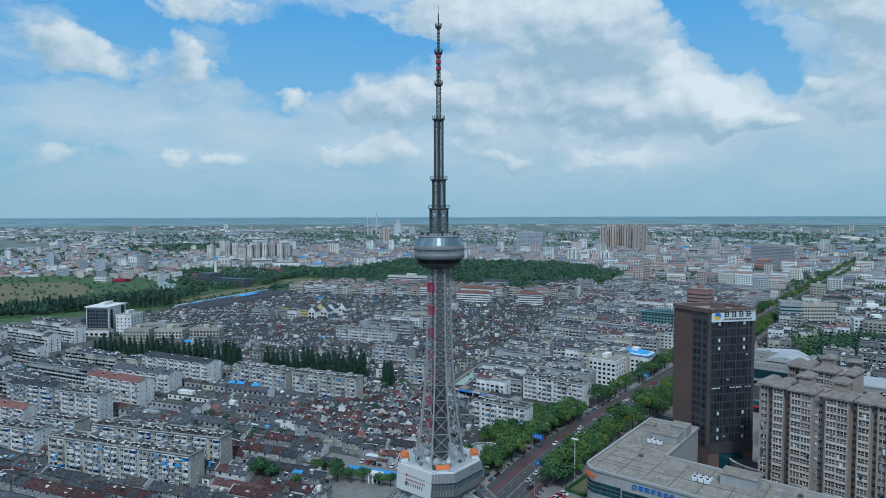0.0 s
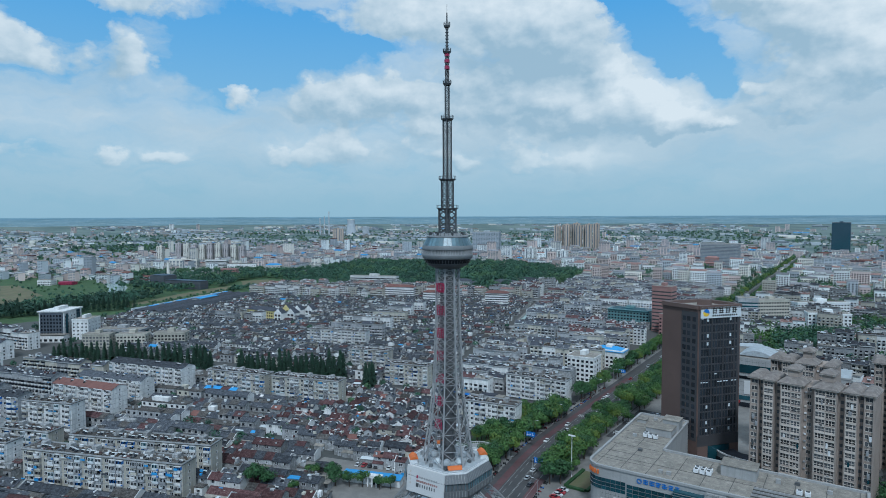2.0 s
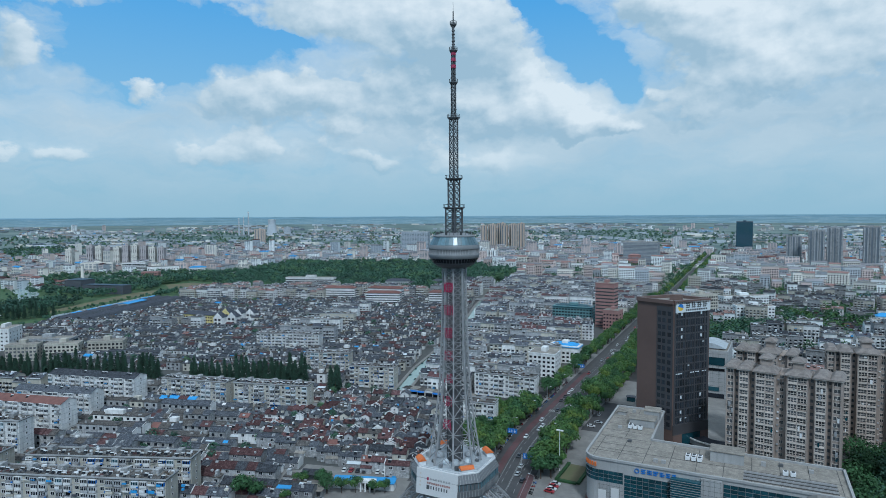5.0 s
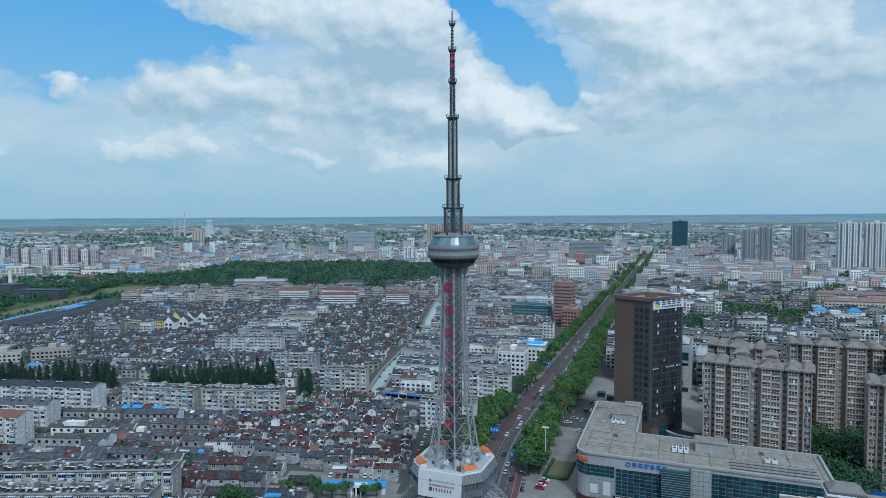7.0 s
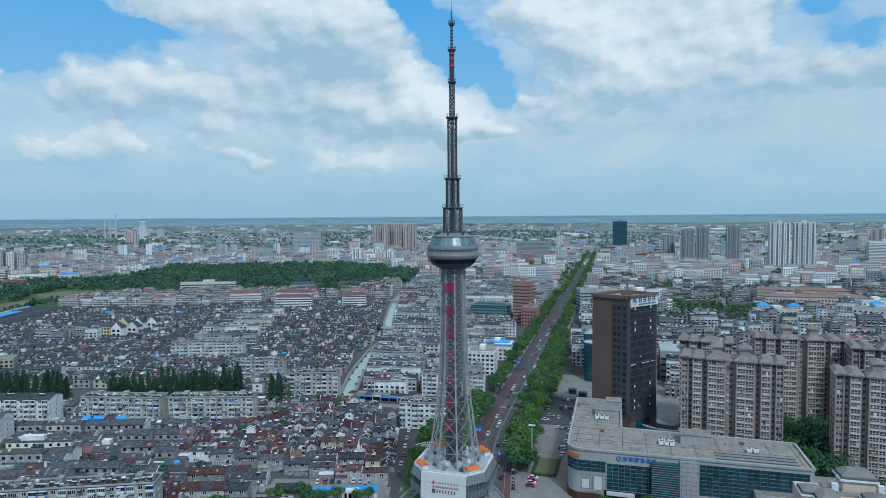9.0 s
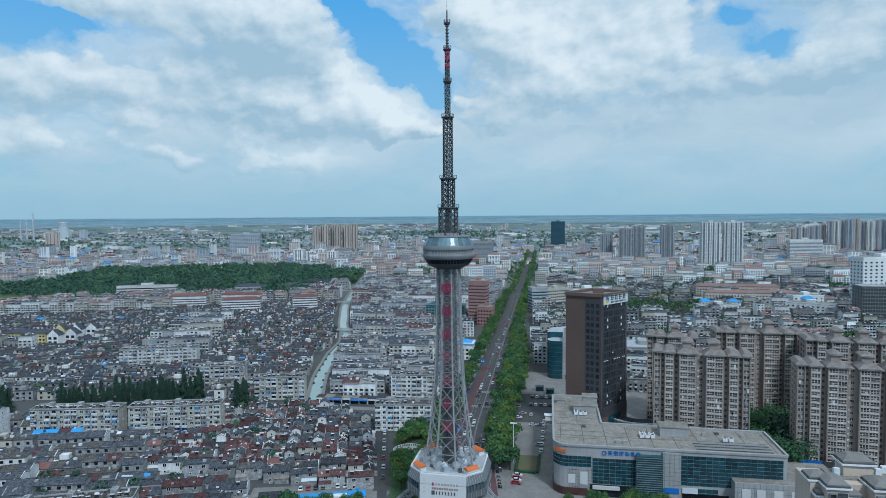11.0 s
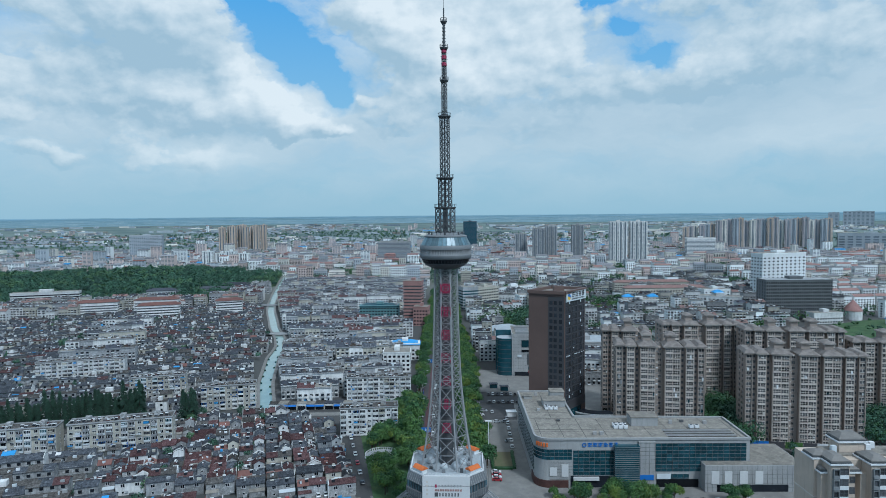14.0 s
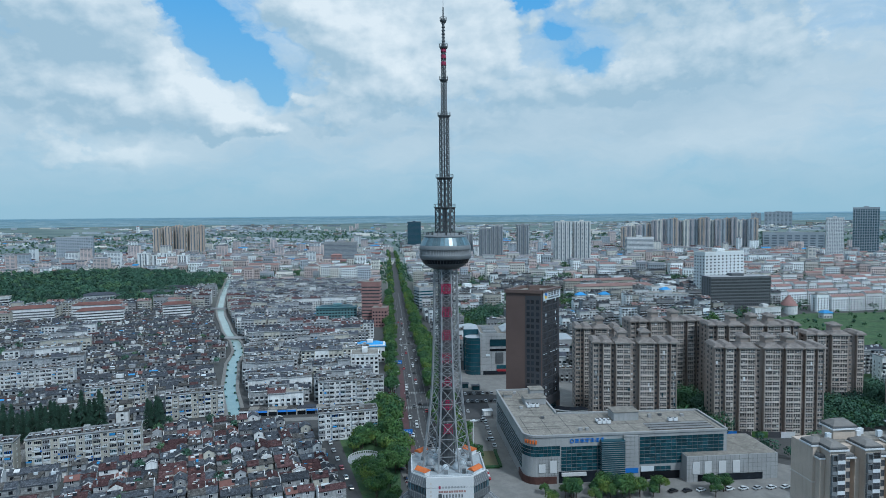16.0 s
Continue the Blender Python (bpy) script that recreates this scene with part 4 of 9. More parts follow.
def balcony_mesh(w, m_low, m_frame, m_glass="glass_dark", deep=1.2, open_top=False):
    """An enclosed balcony: parapet, window band and slab; faces -y."""
    n = 1 if open_top else max(2, round(w / 0.8))
    xs = bars_between(w, n, 0.12 if open_top else 0.1)
    c = len(xs) - 1
    if open_top:
        return relief("balcony", xs, [0, 1.0, 2.3], [[(-deep, m_low)] * c, [(-deep, m_low) if k % 2 == 0 else (-0.05, m_glass) for k in range(c)]])
    return relief("balcony", xs, [0, 1.0, 2.35, 2.55], [[(-deep, m_low)] * c, [(-deep + 0.02, m_frame) if k % 2 == 0 else (-deep + 0.12, m_glass) for k in range(c)], [(-deep, m_low)] * c])


WIN = window_mesh(1.7, 1.5)
WIN_SMALL = window_mesh(1.0, 1.1, bars=0)
WIN_WIDE = window_mesh(2.3, 1.6, bars=2)
DOOR = window_mesh(1.1, 2.1, "bark", "wall_grey", 0)
BALC = [balcony_mesh(3.0, "wall_white", "frame_white"), balcony_mesh(3.0, "wall_grey", "frame_white"), balcony_mesh(3.0, "wall_cream", "steel_grey"), balcony_mesh(3.0, "wall_white", "frame_white", open_top=True),
        balcony_mesh(3.0, "sign_pale", "frame_white", "glass_teal"), balcony_mesh(3.0, "wall_white", "sign_blue", "glass_dark")]

BLOCKED = []      # ground taken: x, y, turn, x0, x1, y0, y1 in the building's own axes


def block(x, y, turn, x0, x1, y0, y1):
    BLOCKED.append((x, y, math.cos(radians(turn)), math.sin(radians(turn)), x0, x1, y0, y1))


def taken(x, y, r=0.0):
    for bx, by, c, s, x0, x1, y0, y1 in BLOCKED:
        dx, dy = x - bx, y - by
        u, v = dx * c + dy * s, -dx * s + dy * c
        if x0 - r < u < x1 + r and y0 - r < v < y1 + r:
            return True
    return False


def inside(x, y, outline):
    hit = False
    for (xa, ya), (xb, yb) in zip(outline, outline[1:] + outline[:1]):
        if (ya > y) != (yb > y) and x < (xb - xa) * (y - ya) / (yb - ya) + xa:
            hit = not hit
    return hit


heaters = Mesh()


def roof_heater(x, y, z, turn):
    """A sloping solar collector with its white tank."""
    heaters.set(spot(x, y, turn, z))
    k = 0.8
    p = [(-0.9, -0.9, 0.15), (0.9, -0.9, 0.15), (0.9, 0.5, 1.15), (-0.9, 0.5, 1.15), (-0.9, -0.9, 0.05), (0.9, -0.9, 0.05), (0.9, 0.5, 1.05), (-0.9, 0.5, 1.05)]
    heaters.solid([(px * k, py * k, pz * k) for px, py, pz in p], [(0, 1, 2, 3), (4, 0, 3, 7), (1, 5, 6, 2), (7, 6, 5, 4)], "glass_dark")
    heaters.box(-1.0 * k, 1.0 * k, 0.35 * k, 0.8 * k, 1.0 * k, 1.42 * k, "frame_white", True)
    heaters.box(-0.9 * k, -0.8 * k, 0.5 * k, 0.6 * k, 0, 1.0 * k, "steel_grey")
    heaters.box(0.8 * k, 0.9 * k, 0.5 * k, 0.6 * k, 0, 1.0 * k, "steel_grey")


def apartment(x, y, turn, w, d, storeys, wall="wall_grey", roof="flat", style=0, label="", heat=0.5):
    """A walk-up apartment block; x, y is its front left corner, the front runs along the turn."""
    r = random.Random(int(x * 7 + y * 13))
    hgt = storeys * 2.85 + 0.5
    ap = base("apartment_block", x, y, 0, turn, label or "weathered grey walk-up apartment block with enclosed balconies", "apartment block", "apartment blocks")
    block(x, y, turn, 0, w, -2, d)
    g = Mesh()
    g.box(0, w, 0, d, 0, hgt, wall)
    g.out("wall", ap)
    g = Mesh()
    g.box(-0.03, w + 0.03, -0.04, d + 0.04, 0, 0.15, "concrete", True)
    course = g.data("floor_band")
    for k in range(1, storeys):
        piece("floor_band", course, ap, 0, 0, k * 2.85 + 0.35)
    g = Mesh()
    if roof == "flat":
        g.box(-0.3, w + 0.3, -0.5, d + 0.3, hgt, hgt + 0.25, "roof_felt", True)
        for a in ((-0.3, w + 0.3, -0.5, -0.25), (-0.3, w + 0.3, d + 0.05, d + 0.3), (-0.3, -0.05, -0.25, d + 0.05), (w + 0.05, w + 0.3, -0.25, d + 0.05)):
            g.box(*a, hgt + 0.25, hgt + 0.85, "concrete")
        n = max(2, int(w / 13))
        for i in range(n):
            xx = w * (i + 0.5) / n
            g.box(xx - 1.3, xx + 1.3, d * 0.5, d * 0.85, hgt + 0.25, hgt + 2.3, "wall_old")
        top = hgt + 0.25
        for _ in range(int(w * 2.0)):
            xx, yy = r.uniform(0.2, w - 1.5), r.uniform(0.2, d - 1.2)
            g.box(xx, xx + r.uniform(0.2, 1.8), yy, yy + r.uniform(0.2, 1.2), hgt + 0.25, hgt + 0.25 + r.uniform(0.1, 0.9), r.choice(("roof_grey", "wall_old", "roof_flat", "concrete", "frame_white", "roof_felt", "roof_maroon", "roof_flat", "bark", "steel_dark")))
    else:
        g.gable(0, w, 0, d, hgt, 2.2, 0.5, roof)
        g.face([(0.01, 0, hgt), (0.01, d / 2, hgt + 2.1), (0.01, d, hgt)], wall)
        g.face([(w - 0.01, 0, hgt), (w - 0.01, d, hgt), (w - 0.01, d / 2, hgt + 2.1)], wall)
        top = hgt + 0.9
    g.out("roof", ap)
    n = max(2, round(w / 3.5))
    pitch = w / n
    units = Mesh()
    for k in range(storeys):
        z = k * 2.85 + 0.55
        for i in range(n):
            xx = (i + 0.5) * pitch
            if (i + style) % 3 != 1:
                piece("balcony", BALC[0 if wall == "wall_white" and r.random() < 0.7 else r.choice((0, 0, 0, 1, 1, 2, 3, 4, 5))], ap, xx, 0, z)
            else:
                piece("window", WIN, ap, xx, 0, z + 0.8)
            if r.random() < 0.4:
                units.box(xx + 1.0, xx + 1.7, -0.5 if (i + style) % 3 == 1 else -1.6, 0 if (i + style) % 3 == 1 else -1.2, z + 0.1, z + 0.65, r.choice(("frame_white", "sign_pale", "wall_grey", "sign_blue")), True)
            if r.random() < 0.25:
                units.box(xx - 1.4, xx + r.uniform(-0.2, 1.4), -1.55, -1.22, z + r.uniform(1.0, 1.5), z + r.uniform(1.6, 2.2), r.choice(("frame_white", "sign_pale", "roof_blue", "wall_cream", "roof_grey")), True)
        for yy in ((0.5,) if d > 8 else ()):
            piece("window", WIN_SMALL, ap, w, d * yy, z + 0.9, 90)
    tagged(units.out("air_conditioner", ap), "air conditioners and awnings", "", "", "stuff")
    ca, sa = math.cos(radians(turn)), math.sin(radians(turn))
    if heat:
        for i in range(int(w / 2.6)):
            if r.random() < heat:
                u, v = 1.4 + i * 2.6 + r.uniform(-0.5, 0.5), (1.6 if roof == "flat" else d * 0.3) + r.uniform(0, 2.6 if roof == "flat" else 0.5)
                roof_heater(x + u * ca - v * sa, y + u * sa + v * ca, top + (0 if roof == "flat" else 0.2), turn)
    return ap


# the blocks that stand nearest, west of the avenue
apartment(-330.0, 100.5, 22, 82, 9.0, 5, "wall_cream", style=1, heat=0.7, label="old cream walk-up block with blue-glazed balconies and rooftop solar heaters")
apartment(-331.0, 121.0, 24, 74, 9.0, 5, "wall_cream", style=0, heat=0.9, label="old cream walk-up block with a plain end wall")
apartment(-402.6, 127.9, 22, 32, 9.5, 6, "wall_white", style=0, heat=0.8, label="white six-storey block with dark banded balconies")
apartment(-430.1, 154.3, 15, 48, 11, 6, "wall_white", "roof_orange", style=1, heat=0.2, label="white block with a dull red pitched roof")
apartment(-391.0, 235.6, 13, 47, 9.0, 5, "wall_cream", style=0, heat=0.9, label="cream block with a small red roof patch, beside tall conifers")
apartment(-341.0, 248.2, 17, 49, 9.5, 5, "wall_cream", style=1, heat=0.9, label="cream block with rooftop heaters, beside tall conifers")
apartment(-458.5, 203.0, 15, 64, 12, 6, "wall_white", "roof_grey", style=0, heat=0.3, label="tall white block with grey pitched roofs and a bright end wall")
apartment(-449.6, 177.2, 17, 53, 11, 5, "wall_white", "roof_grey", style=1, heat=0.3)
apartment(-446.4, 115.8, 22, 36, 9.5, 6, "wall_grey", "roof_grey", style=0, heat=0.3)
apartment(-379.9, 109.3, 21, 30, 9, 4, "wall_cream", style=1, heat=0.8)
apartment(-380.0, 90.4, 23, 30, 9, 4, "wall_white", style=0, heat=0.7)
apartment(-430.0, 100.0, 17, 34, 8, 4, "wall_white", "roof_orange", style=0, heat=0.2, label="low white block with an orange tiled roof")
apartment(-209.0, 276.0, 9, 31, 9.5, 5, "wall_white", style=0, heat=0.6, label="pale five-storey block beside the park trees")
apartment(-218.0, 340.0, 5, 41, 10, 5, "wall_white", style=1, heat=0.6, label="pale block with shops at street level")
apartment(-303.0, 317.6, 15, 32, 9, 5, "wall_cream", style=0, heat=0.6)
apartment(-358.9, 338.0, 18, 34, 9, 5, "wall_cream", style=1, heat=0.6)
apartment(-450.4, 378.7, 19, 58, 10, 5, "wall_white", style=0, heat=0.6, label="long white block with banded balconies")

shop_r = random.Random(91)
for i in range(9):
    sx = -262.0 + i * 5.6
    shop = base("street_shop", sx, 320.5 + i * 0.35, 0, 3, "low street shop with a faded blue awning" if i % 3 else "low white street shop with a dark shutter", "shop", "street shops")
    block(sx, 320.5 + i * 0.35, 3, 0, 5.4, -1, 6)
    g = Mesh()
    g.box(0, 5.4, 0, 6, 0, 3.6 + 0.3 * (i % 2), ("wall_white", "wall_grey", "wall_cream")[i % 3])
    g.out("wall", shop)
    g = Mesh()
    g.box(-0.1, 5.5, -0.2, 6.1, 3.6 + 0.3 * (i % 2), 3.85 + 0.3 * (i % 2), shop_r.choice(("roof_felt", "roof_slate", "roof_flat")), True)
    g.out("roof", shop)
    g = Mesh()
    g.box(0.3, 5.1, -0.1, 0, 0.1, 2.4, "glass_dark", True)
    g.out("shutter", shop)
    if i % 3:
        g = Mesh()
        g.solid([(0.1, -1.5, 2.5), (5.3, -1.5, 2.5), (5.3, 0, 3.1), (0.1, 0, 3.1), (0.1, -1.5, 2.4), (5.3, -1.5, 2.4), (5.3, 0, 3.0), (0.1, 0, 3.0)], [(0, 1, 2, 3), (4, 5, 1, 0), (5, 6, 2, 1), (7, 4, 0, 3), (7, 6, 5, 4)], "sign_blue")
        g.out("awning", shop, "blue sloping awning")

# ---- high residential blocks ----
RES_WIN = [window_mesh(2.6, 1.8, "res_glass", "res_trim", bars=1, t=0.15), window_mesh(0.95, 1.3, "res_glass", "frame_white", bars=0), window_mesh(1.6, 1.5, "res_glass", "res_trim", bars=1)]


def stacked_balcony(w, deep, low, panes):
    """One storey of a glazed bay: slab edge, parapet, posts and glass behind; faces -y, its foot at z = 0."""
    xs = bars_between(w, panes, 0.14)
    c = len(xs) - 1
    return relief("balcony", xs, [0, 0.24, 0.86, 1.55, 1.67, 2.62, 2.84],
                  [[(-deep - 0.14, "res_trim")] * c, [(-deep, low)] * c, [(-deep + 0.03, "res_trim") if k % 2 == 0 else (-deep + 0.22, "res_glass") for k in range(c)], [(-deep + 0.05, "res_trim")] * c,
                   [(-deep + 0.03, "res_trim") if k % 2 == 0 else (-deep + 0.22, "res_glass") for k in range(c)], [(-deep + 0.05, low)] * c])


RES_BAY = {}


def res_bay(w, low, panes):
    key = (round(w, 1), low, panes)
    if key not in RES_BAY:
        RES_BAY[key] = stacked_balcony(w, 0.7, low, panes)
    return RES_BAY[key]


def tiered_roof(ap, x0, x1, y0, y1, z, rise, over, flat, m="res_roof"):
    """A hipped cap with a pale soffit board under its eaves."""
    g = Mesh()
    g.box(x0 - over * 0.9, x1 + over * 0.9, y0 - over * 0.9, y1 + over * 0.9, z - 0.55, z - 0.3, "res_trim", True)
    if m == "res_roof_pale":
        g.box(x0 - over, x1 + over, y0 - over, y1 + over, z - 0.3, z + 0.02, "frame_white", True)
    g.hip(x0, x1, y0, y1, z, rise, over, m, flat)
    g.out("roof", ap, "brown-grey hipped roof cap with pale eaves")


def residence(x, y, turn, w, d, storeys, label="", tone="res_beige"):
    """A beige high block: stacks of glazed balconies, dark slots between, hipped caps; x, y is its front left corner."""
    r = random.Random(int(x + y))
    hgt = storeys * 2.85 + 1.0
    cap = "res_roof" if tone == "res_beige" else "res_roof_pale"
    slots = Mesh()
    low = "res_parapet" if tone == "res_beige" else "res_pale"
    ap = base("residential_tower", x, y, 0, turn, label or "beige high-rise apartment block with projecting bays and hipped roofs", "apartment tower", "beige apartment towers")
    block(x, y, turn, 0, w, -3, d)
    units = Mesh()
    g = Mesh()
    g.box(0.4, w - 0.4, 1.2, d, 0, hgt - 0.3, tone)
    g.out("wall", ap)
    kinds = [(3.6, 1), (2.0, 0), (4.6, 1), (2.6, 0), (8.6, 2), (4.6, 3), (8.6, 2), (2.6, 0), (4.6, 1), (2.0, 0), (3.6, 1)]
    if w > 50:
        kinds = kinds[:8] + [(8.6, 2), (2.0, 0)] + kinds[8:]
    if w < 40:
        kinds = kinds[:6] + kinds[-1:]
    k = w / sum(a for a, _ in kinds)
    cx = 0.0
    for a, n in kinds:
        a *= k
        if n in (1, 2):
            deep = -1.5 if n == 2 else (-0.9 if a > 4 else -0.3)
            g = Mesh()
            g.box(cx, cx + a, deep + 0.55, d - 0.4 if a < 4 else 1.2, 0, hgt, tone)
            for e in [cx, cx + a - 0.4] + ([cx + a / 2 - 0.25] if n == 2 else []):
                g.box(e, e + (0.4 if e != cx + a / 2 - 0.25 else 0.5), deep - 0.05, deep + 0.55, 0, hgt, tone)
            g.out("bay", ap)
            tiered_roof(ap, cx, cx + a, deep, d * (0.55 if n == 2 else 0.8), hgt + 0.6, 2.0 if n == 2 else 1.5, 1.0, 0.45, cap)
            if n == 2:
                g = Mesh()
                g.box(cx + a * 0.22, cx + a * 0.72, 2.5, d * 0.6, hgt + 0.9, hgt + 5.4, tone)
                g.out("roof_house", ap)
                tiered_roof(ap, cx + a * 0.22, cx + a * 0.72, 2.5, d * 0.6, hgt + 5.8, 1.3, 0.9, 0.2, cap)
            wide = (a - 0.4) / n - 0.35
            for s in range(storeys):
                for i in range(n):
                    xx = cx + 0.4 + (a - 0.8) * (i + 0.5) / n
                    if a > 4:
                        piece("balcony", res_bay(wide, low if (i + s // 6) % 3 else tone, 3 if wide > 3.2 else 2), ap, xx, deep + 0.6, 0.7 + s * 2.85)
                    else:
                        piece("window", RES_WIN[0], ap, xx, deep + 0.55, s * 2.85 + 1.6)
                    if r.random() < 0.35:
                        x2 = xx + r.uniform(-wide * 0.4, wide * 0.2)
                        units.box(x2, x2 + r.uniform(0.4, 1.1), deep - 0.2, deep + 0.1, s * 2.85 + 0.95 + r.choice((0, 0.8, 1.1)), s * 2.85 + 1.5 + r.choice((0, 0.9, 1.3)), r.choice(("frame_white", "wall_grey", "res_trim", "glass_teal", "steel_dark", "wall_white")), True)
        else:
            for s in range(storeys):
                z = s * 2.85 + 1.8
                if n == 3:
                    piece("window", RES_WIN[2], ap, cx + a / 2, 1.2, z)
                else:
                    slots.box(cx + a / 2 - 0.5, cx + a / 2 + 0.5, 1.1, 1.25, z, z + 1.3, "res_glass", True)
                if n == 3 and r.random() < 0.7:
                    units.box(cx + a * 0.1, cx + a * 0.1 + 0.8, 0.75, 1.2, s * 2.85 + 0.9, s * 2.85 + 1.5, r.choice(("frame_white", "wall_grey", "res_trim")), True)
        cx += a
    # windows on both ends
    for s in range(storeys):
        for yy in (d * 0.3, d * 0.62):
            slots.box(-0.12, 0.05, yy - 0.8, yy + 0.8, s * 2.85 + 1.8, s * 2.85 + 3.3, "res_glass", True)
            slots.box(-0.16, 0.05, yy - 0.9, yy + 0.9, s * 2.85 + 1.65, s * 2.85 + 1.8, "res_trim", True)
    tagged(slots.out("slot_window", ap), "", "", "", "stuff")
    tagged(units.out("air_conditioner", ap), "air conditioners and awnings", "", "", "stuff")
    return ap


residence(-62.6, 276.0, -8, 44, 15, 17, "beige high-rise slab with stacked balconies behind the low commercial building")
residence(1.5, 270.0, -8, 56, 16, 16, "long beige high-rise slab with hipped roof caps above dark trees")
residence(-60.5, 318.0, -8, 26, 15, 17, "beige high-rise block half hidden behind its neighbour")
residence(-20.0, 336.0, 0, 47, 16, 17, "")
residence(22.0, 318.0, -6, 54, 16, 17, "")
residence(80.0, 312.0, -6, 34, 15, 15, "lower brown high-rise block beside the green ground")
residence(106.0, 268.0, -8, 46, 16, 15, "")


def cap_roof(ap, x0, x1, y0, y1, z, rise, label=""):
    """A low hipped cap: white fascia, dark gutter band, grey slope."""
    g = Mesh()
    g.box(x0 - 0.6, x1 + 0.6, y0 - 0.6, y1 + 0.6, z - 0.42, z, "frame_white", True)
    g.box(x0 - 0.35, x1 + 0.35, y0 - 0.35, y1 + 0.35, z, z + 0.4, "steel_dark")
    g.hip(x0, x1, y0, y1, z + 0.7, rise, 0.2, "cap_grey", 0.35)
    g.out("roof", ap, label or "grey hipped cap over a dark band and white fascia")


def pale_tower(x, y, turn, bays, storeys):
    """A tan high block with stepped bays, white slab bands and low hipped caps; x, y is its front left corner."""
    ap = base("residential_tower", x, y, 0, turn, "pale tan high-rise block with white bands and capped roofs", "apartment tower", "beige apartment towers")
    step, top = 10.6, storeys * 2.95 - 1.5
    w = bays * step
    block(x, y, turn, -1, w, -2, 15)
    g = Mesh()
    g.box(0.6, w, 4.6, 14, 0, top - 0.7, "res_pale")
    g.out("wall", ap, "smooth tan rendered wall")
    cap_roof(ap, 0.6, 5.0, 5.0, 9.2, top, 0.8)
    band = Mesh()
    band.box(0, 2.3, -0.12, 0.1, 0, 1.05, "frame_white", True)
    band = band.data("slab_band")
    def glazing(d):
        return [[(d, "panel_dark")] * 5, [(d, "panel_dark") if k % 2 == 0 else (-0.02, "res_glass") for k in range(5)], [(d, "panel_dark")] * 5, [(d, "panel_dark") if k % 2 == 0 else (-0.02, "res_glass") for k in range(5)], [(d, "panel_dark")] * 5]
    win = relief("window", bars_between(2.3, 2, 0.12), [0, 0.1, 1.0, 1.1, 1.75, 1.85], glazing(-0.1))
    small = relief("balcony", [-0.8, -0.66, 0.66, 0.8], [0, 0.9, 2.5, 2.7], [[(-0.7, "panel_grey")] * 3, [(-0.7, "panel_grey"), (-0.3, "res_glass"), (-0.7, "panel_grey")], [(-0.7, "panel_grey")] * 3])
    string = Mesh()
    string.box(0.5, w, 4.45, 14.1, 0, 0.35, "res_trim", True)
    string.out("string_course", ap, "pale string course").location = (0, 0, top - 11.0)
    for b in range(bays):
        u = b * step
        g = Mesh()
        g.box(u + 2.9, u + 7.7, 0.6, 4.6, 0, top - 0.7, "res_pale")
        g.out("bay", ap)
        cap_roof(ap, u + 2.9, u + 7.7, 0.6, 7.0, top, 1.0)
        g = Mesh()
        g.box(u + 1.4, u + 2.9, 2.6, 4.6, 0, top - 3.6, "res_pale")
        g.out("low_bay", ap)
        g = Mesh()
        g.box(u + 7.7, u + 10.4, 2.4, 4.6, 0, top - 3.6, "res_pale")
        g.out("low_bay", ap)
        cap_roof(ap, u + 8.4, u + 11.4, 2.6, 5.4, top - 3.0, 0.6)
        if b == 0:
            cap_roof(ap, u + 1.5, u + 2.6, 2.8, 5.0, top - 3.0, 0.4)
        for k in range(storeys - 1):
            z = k * 2.95
            piece("slab_band", band, ap, u + 5.2, 0.6, z + 0.2)
            piece("window", win, ap, u + 6.35, 0.6, z + 1.2)
            piece("balcony", small, ap, u + 4.0, 0.6, z + 0.3)
            if k < storeys - 2:
                piece("window", win, ap, u + 9.2, 2.4, z + 1.2)
    for u in (10.0, 10.0 + step * 2):
        g = Mesh()
        g.box(u, u + 7.0, 8.8, 13.6, top - 0.5, top + 2.3, "res_pale")
        g.out("stair_head", ap, "tan stair head on the roof")
        cap_roof(ap, u, u + 7.0, 8.8, 13.6, top + 3.0, 1.3)
    for u, v in ((17.6, 9), (20, 11), (7.6, 8.2), (24, 8.5), (29, 9)):
        g = Mesh()
        g.box(u, u + 1.4, v, v + 1.0, top, top + 1.8, "frame_white" if v > 8.6 else "sign_pale", True)
        g.out("roof_tank", ap, "pale roof tank")
    g = Mesh()
    g.box(6.5, w - 1, 7.2, 13.6, top - 0.7, top - 0.2, "roof_flat", True)
    g.out("flat_roof", ap)


pale_tower(-46.6, 115.3, 2, 4, 18)

# ---- dark bank tower ----
bank = base("office_tower", -87.3, 290.0, 0, 0, "dark brown office tower with glazed face and pale roof sign", "office tower")
A, B, C = Vector((-18.7, 8.2, 0)), Vector((0, 0, 0)), Vector((14.6, 18.7, 0))
D = A + C
BH = 74.6
block(-87.3, 290, 0, -19, 15, 0, 27)


def quad_prism(g, pts, z0, z1, m):
    g.prism([(p.x, p.y) for p in pts], z0, z1, m)


g = Mesh()
quad_prism(g, [A, B, C, D], 0, BH, "bank_brown")
g.out("wall", bank, "brown stone cladding")
g = Mesh()
mid = [p * 0.9 + (A + C) * 0.05 for p in (A, B, C, D)]
for i, (p, q) in enumerate(((A, B), (B, C), (C, D), (D, A))):
    g.bar(p + Vector((0, 0, BH + 0.9)), q + Vector((0, 0, BH + 0.9)), 1.8, "bank_brown")
quad_prism(g, mid, BH, BH + 0.3, "roof_flat")
g.box(-4, 2, 14, 18, BH, BH + 3.0, "bank_brown")
g.out("roof", bank, "railed brown roof edge")


def face_frame(p, q):
    u = (q - p).normalized()
    return u, Vector((u.y, -u.x, 0)), (q - p).length


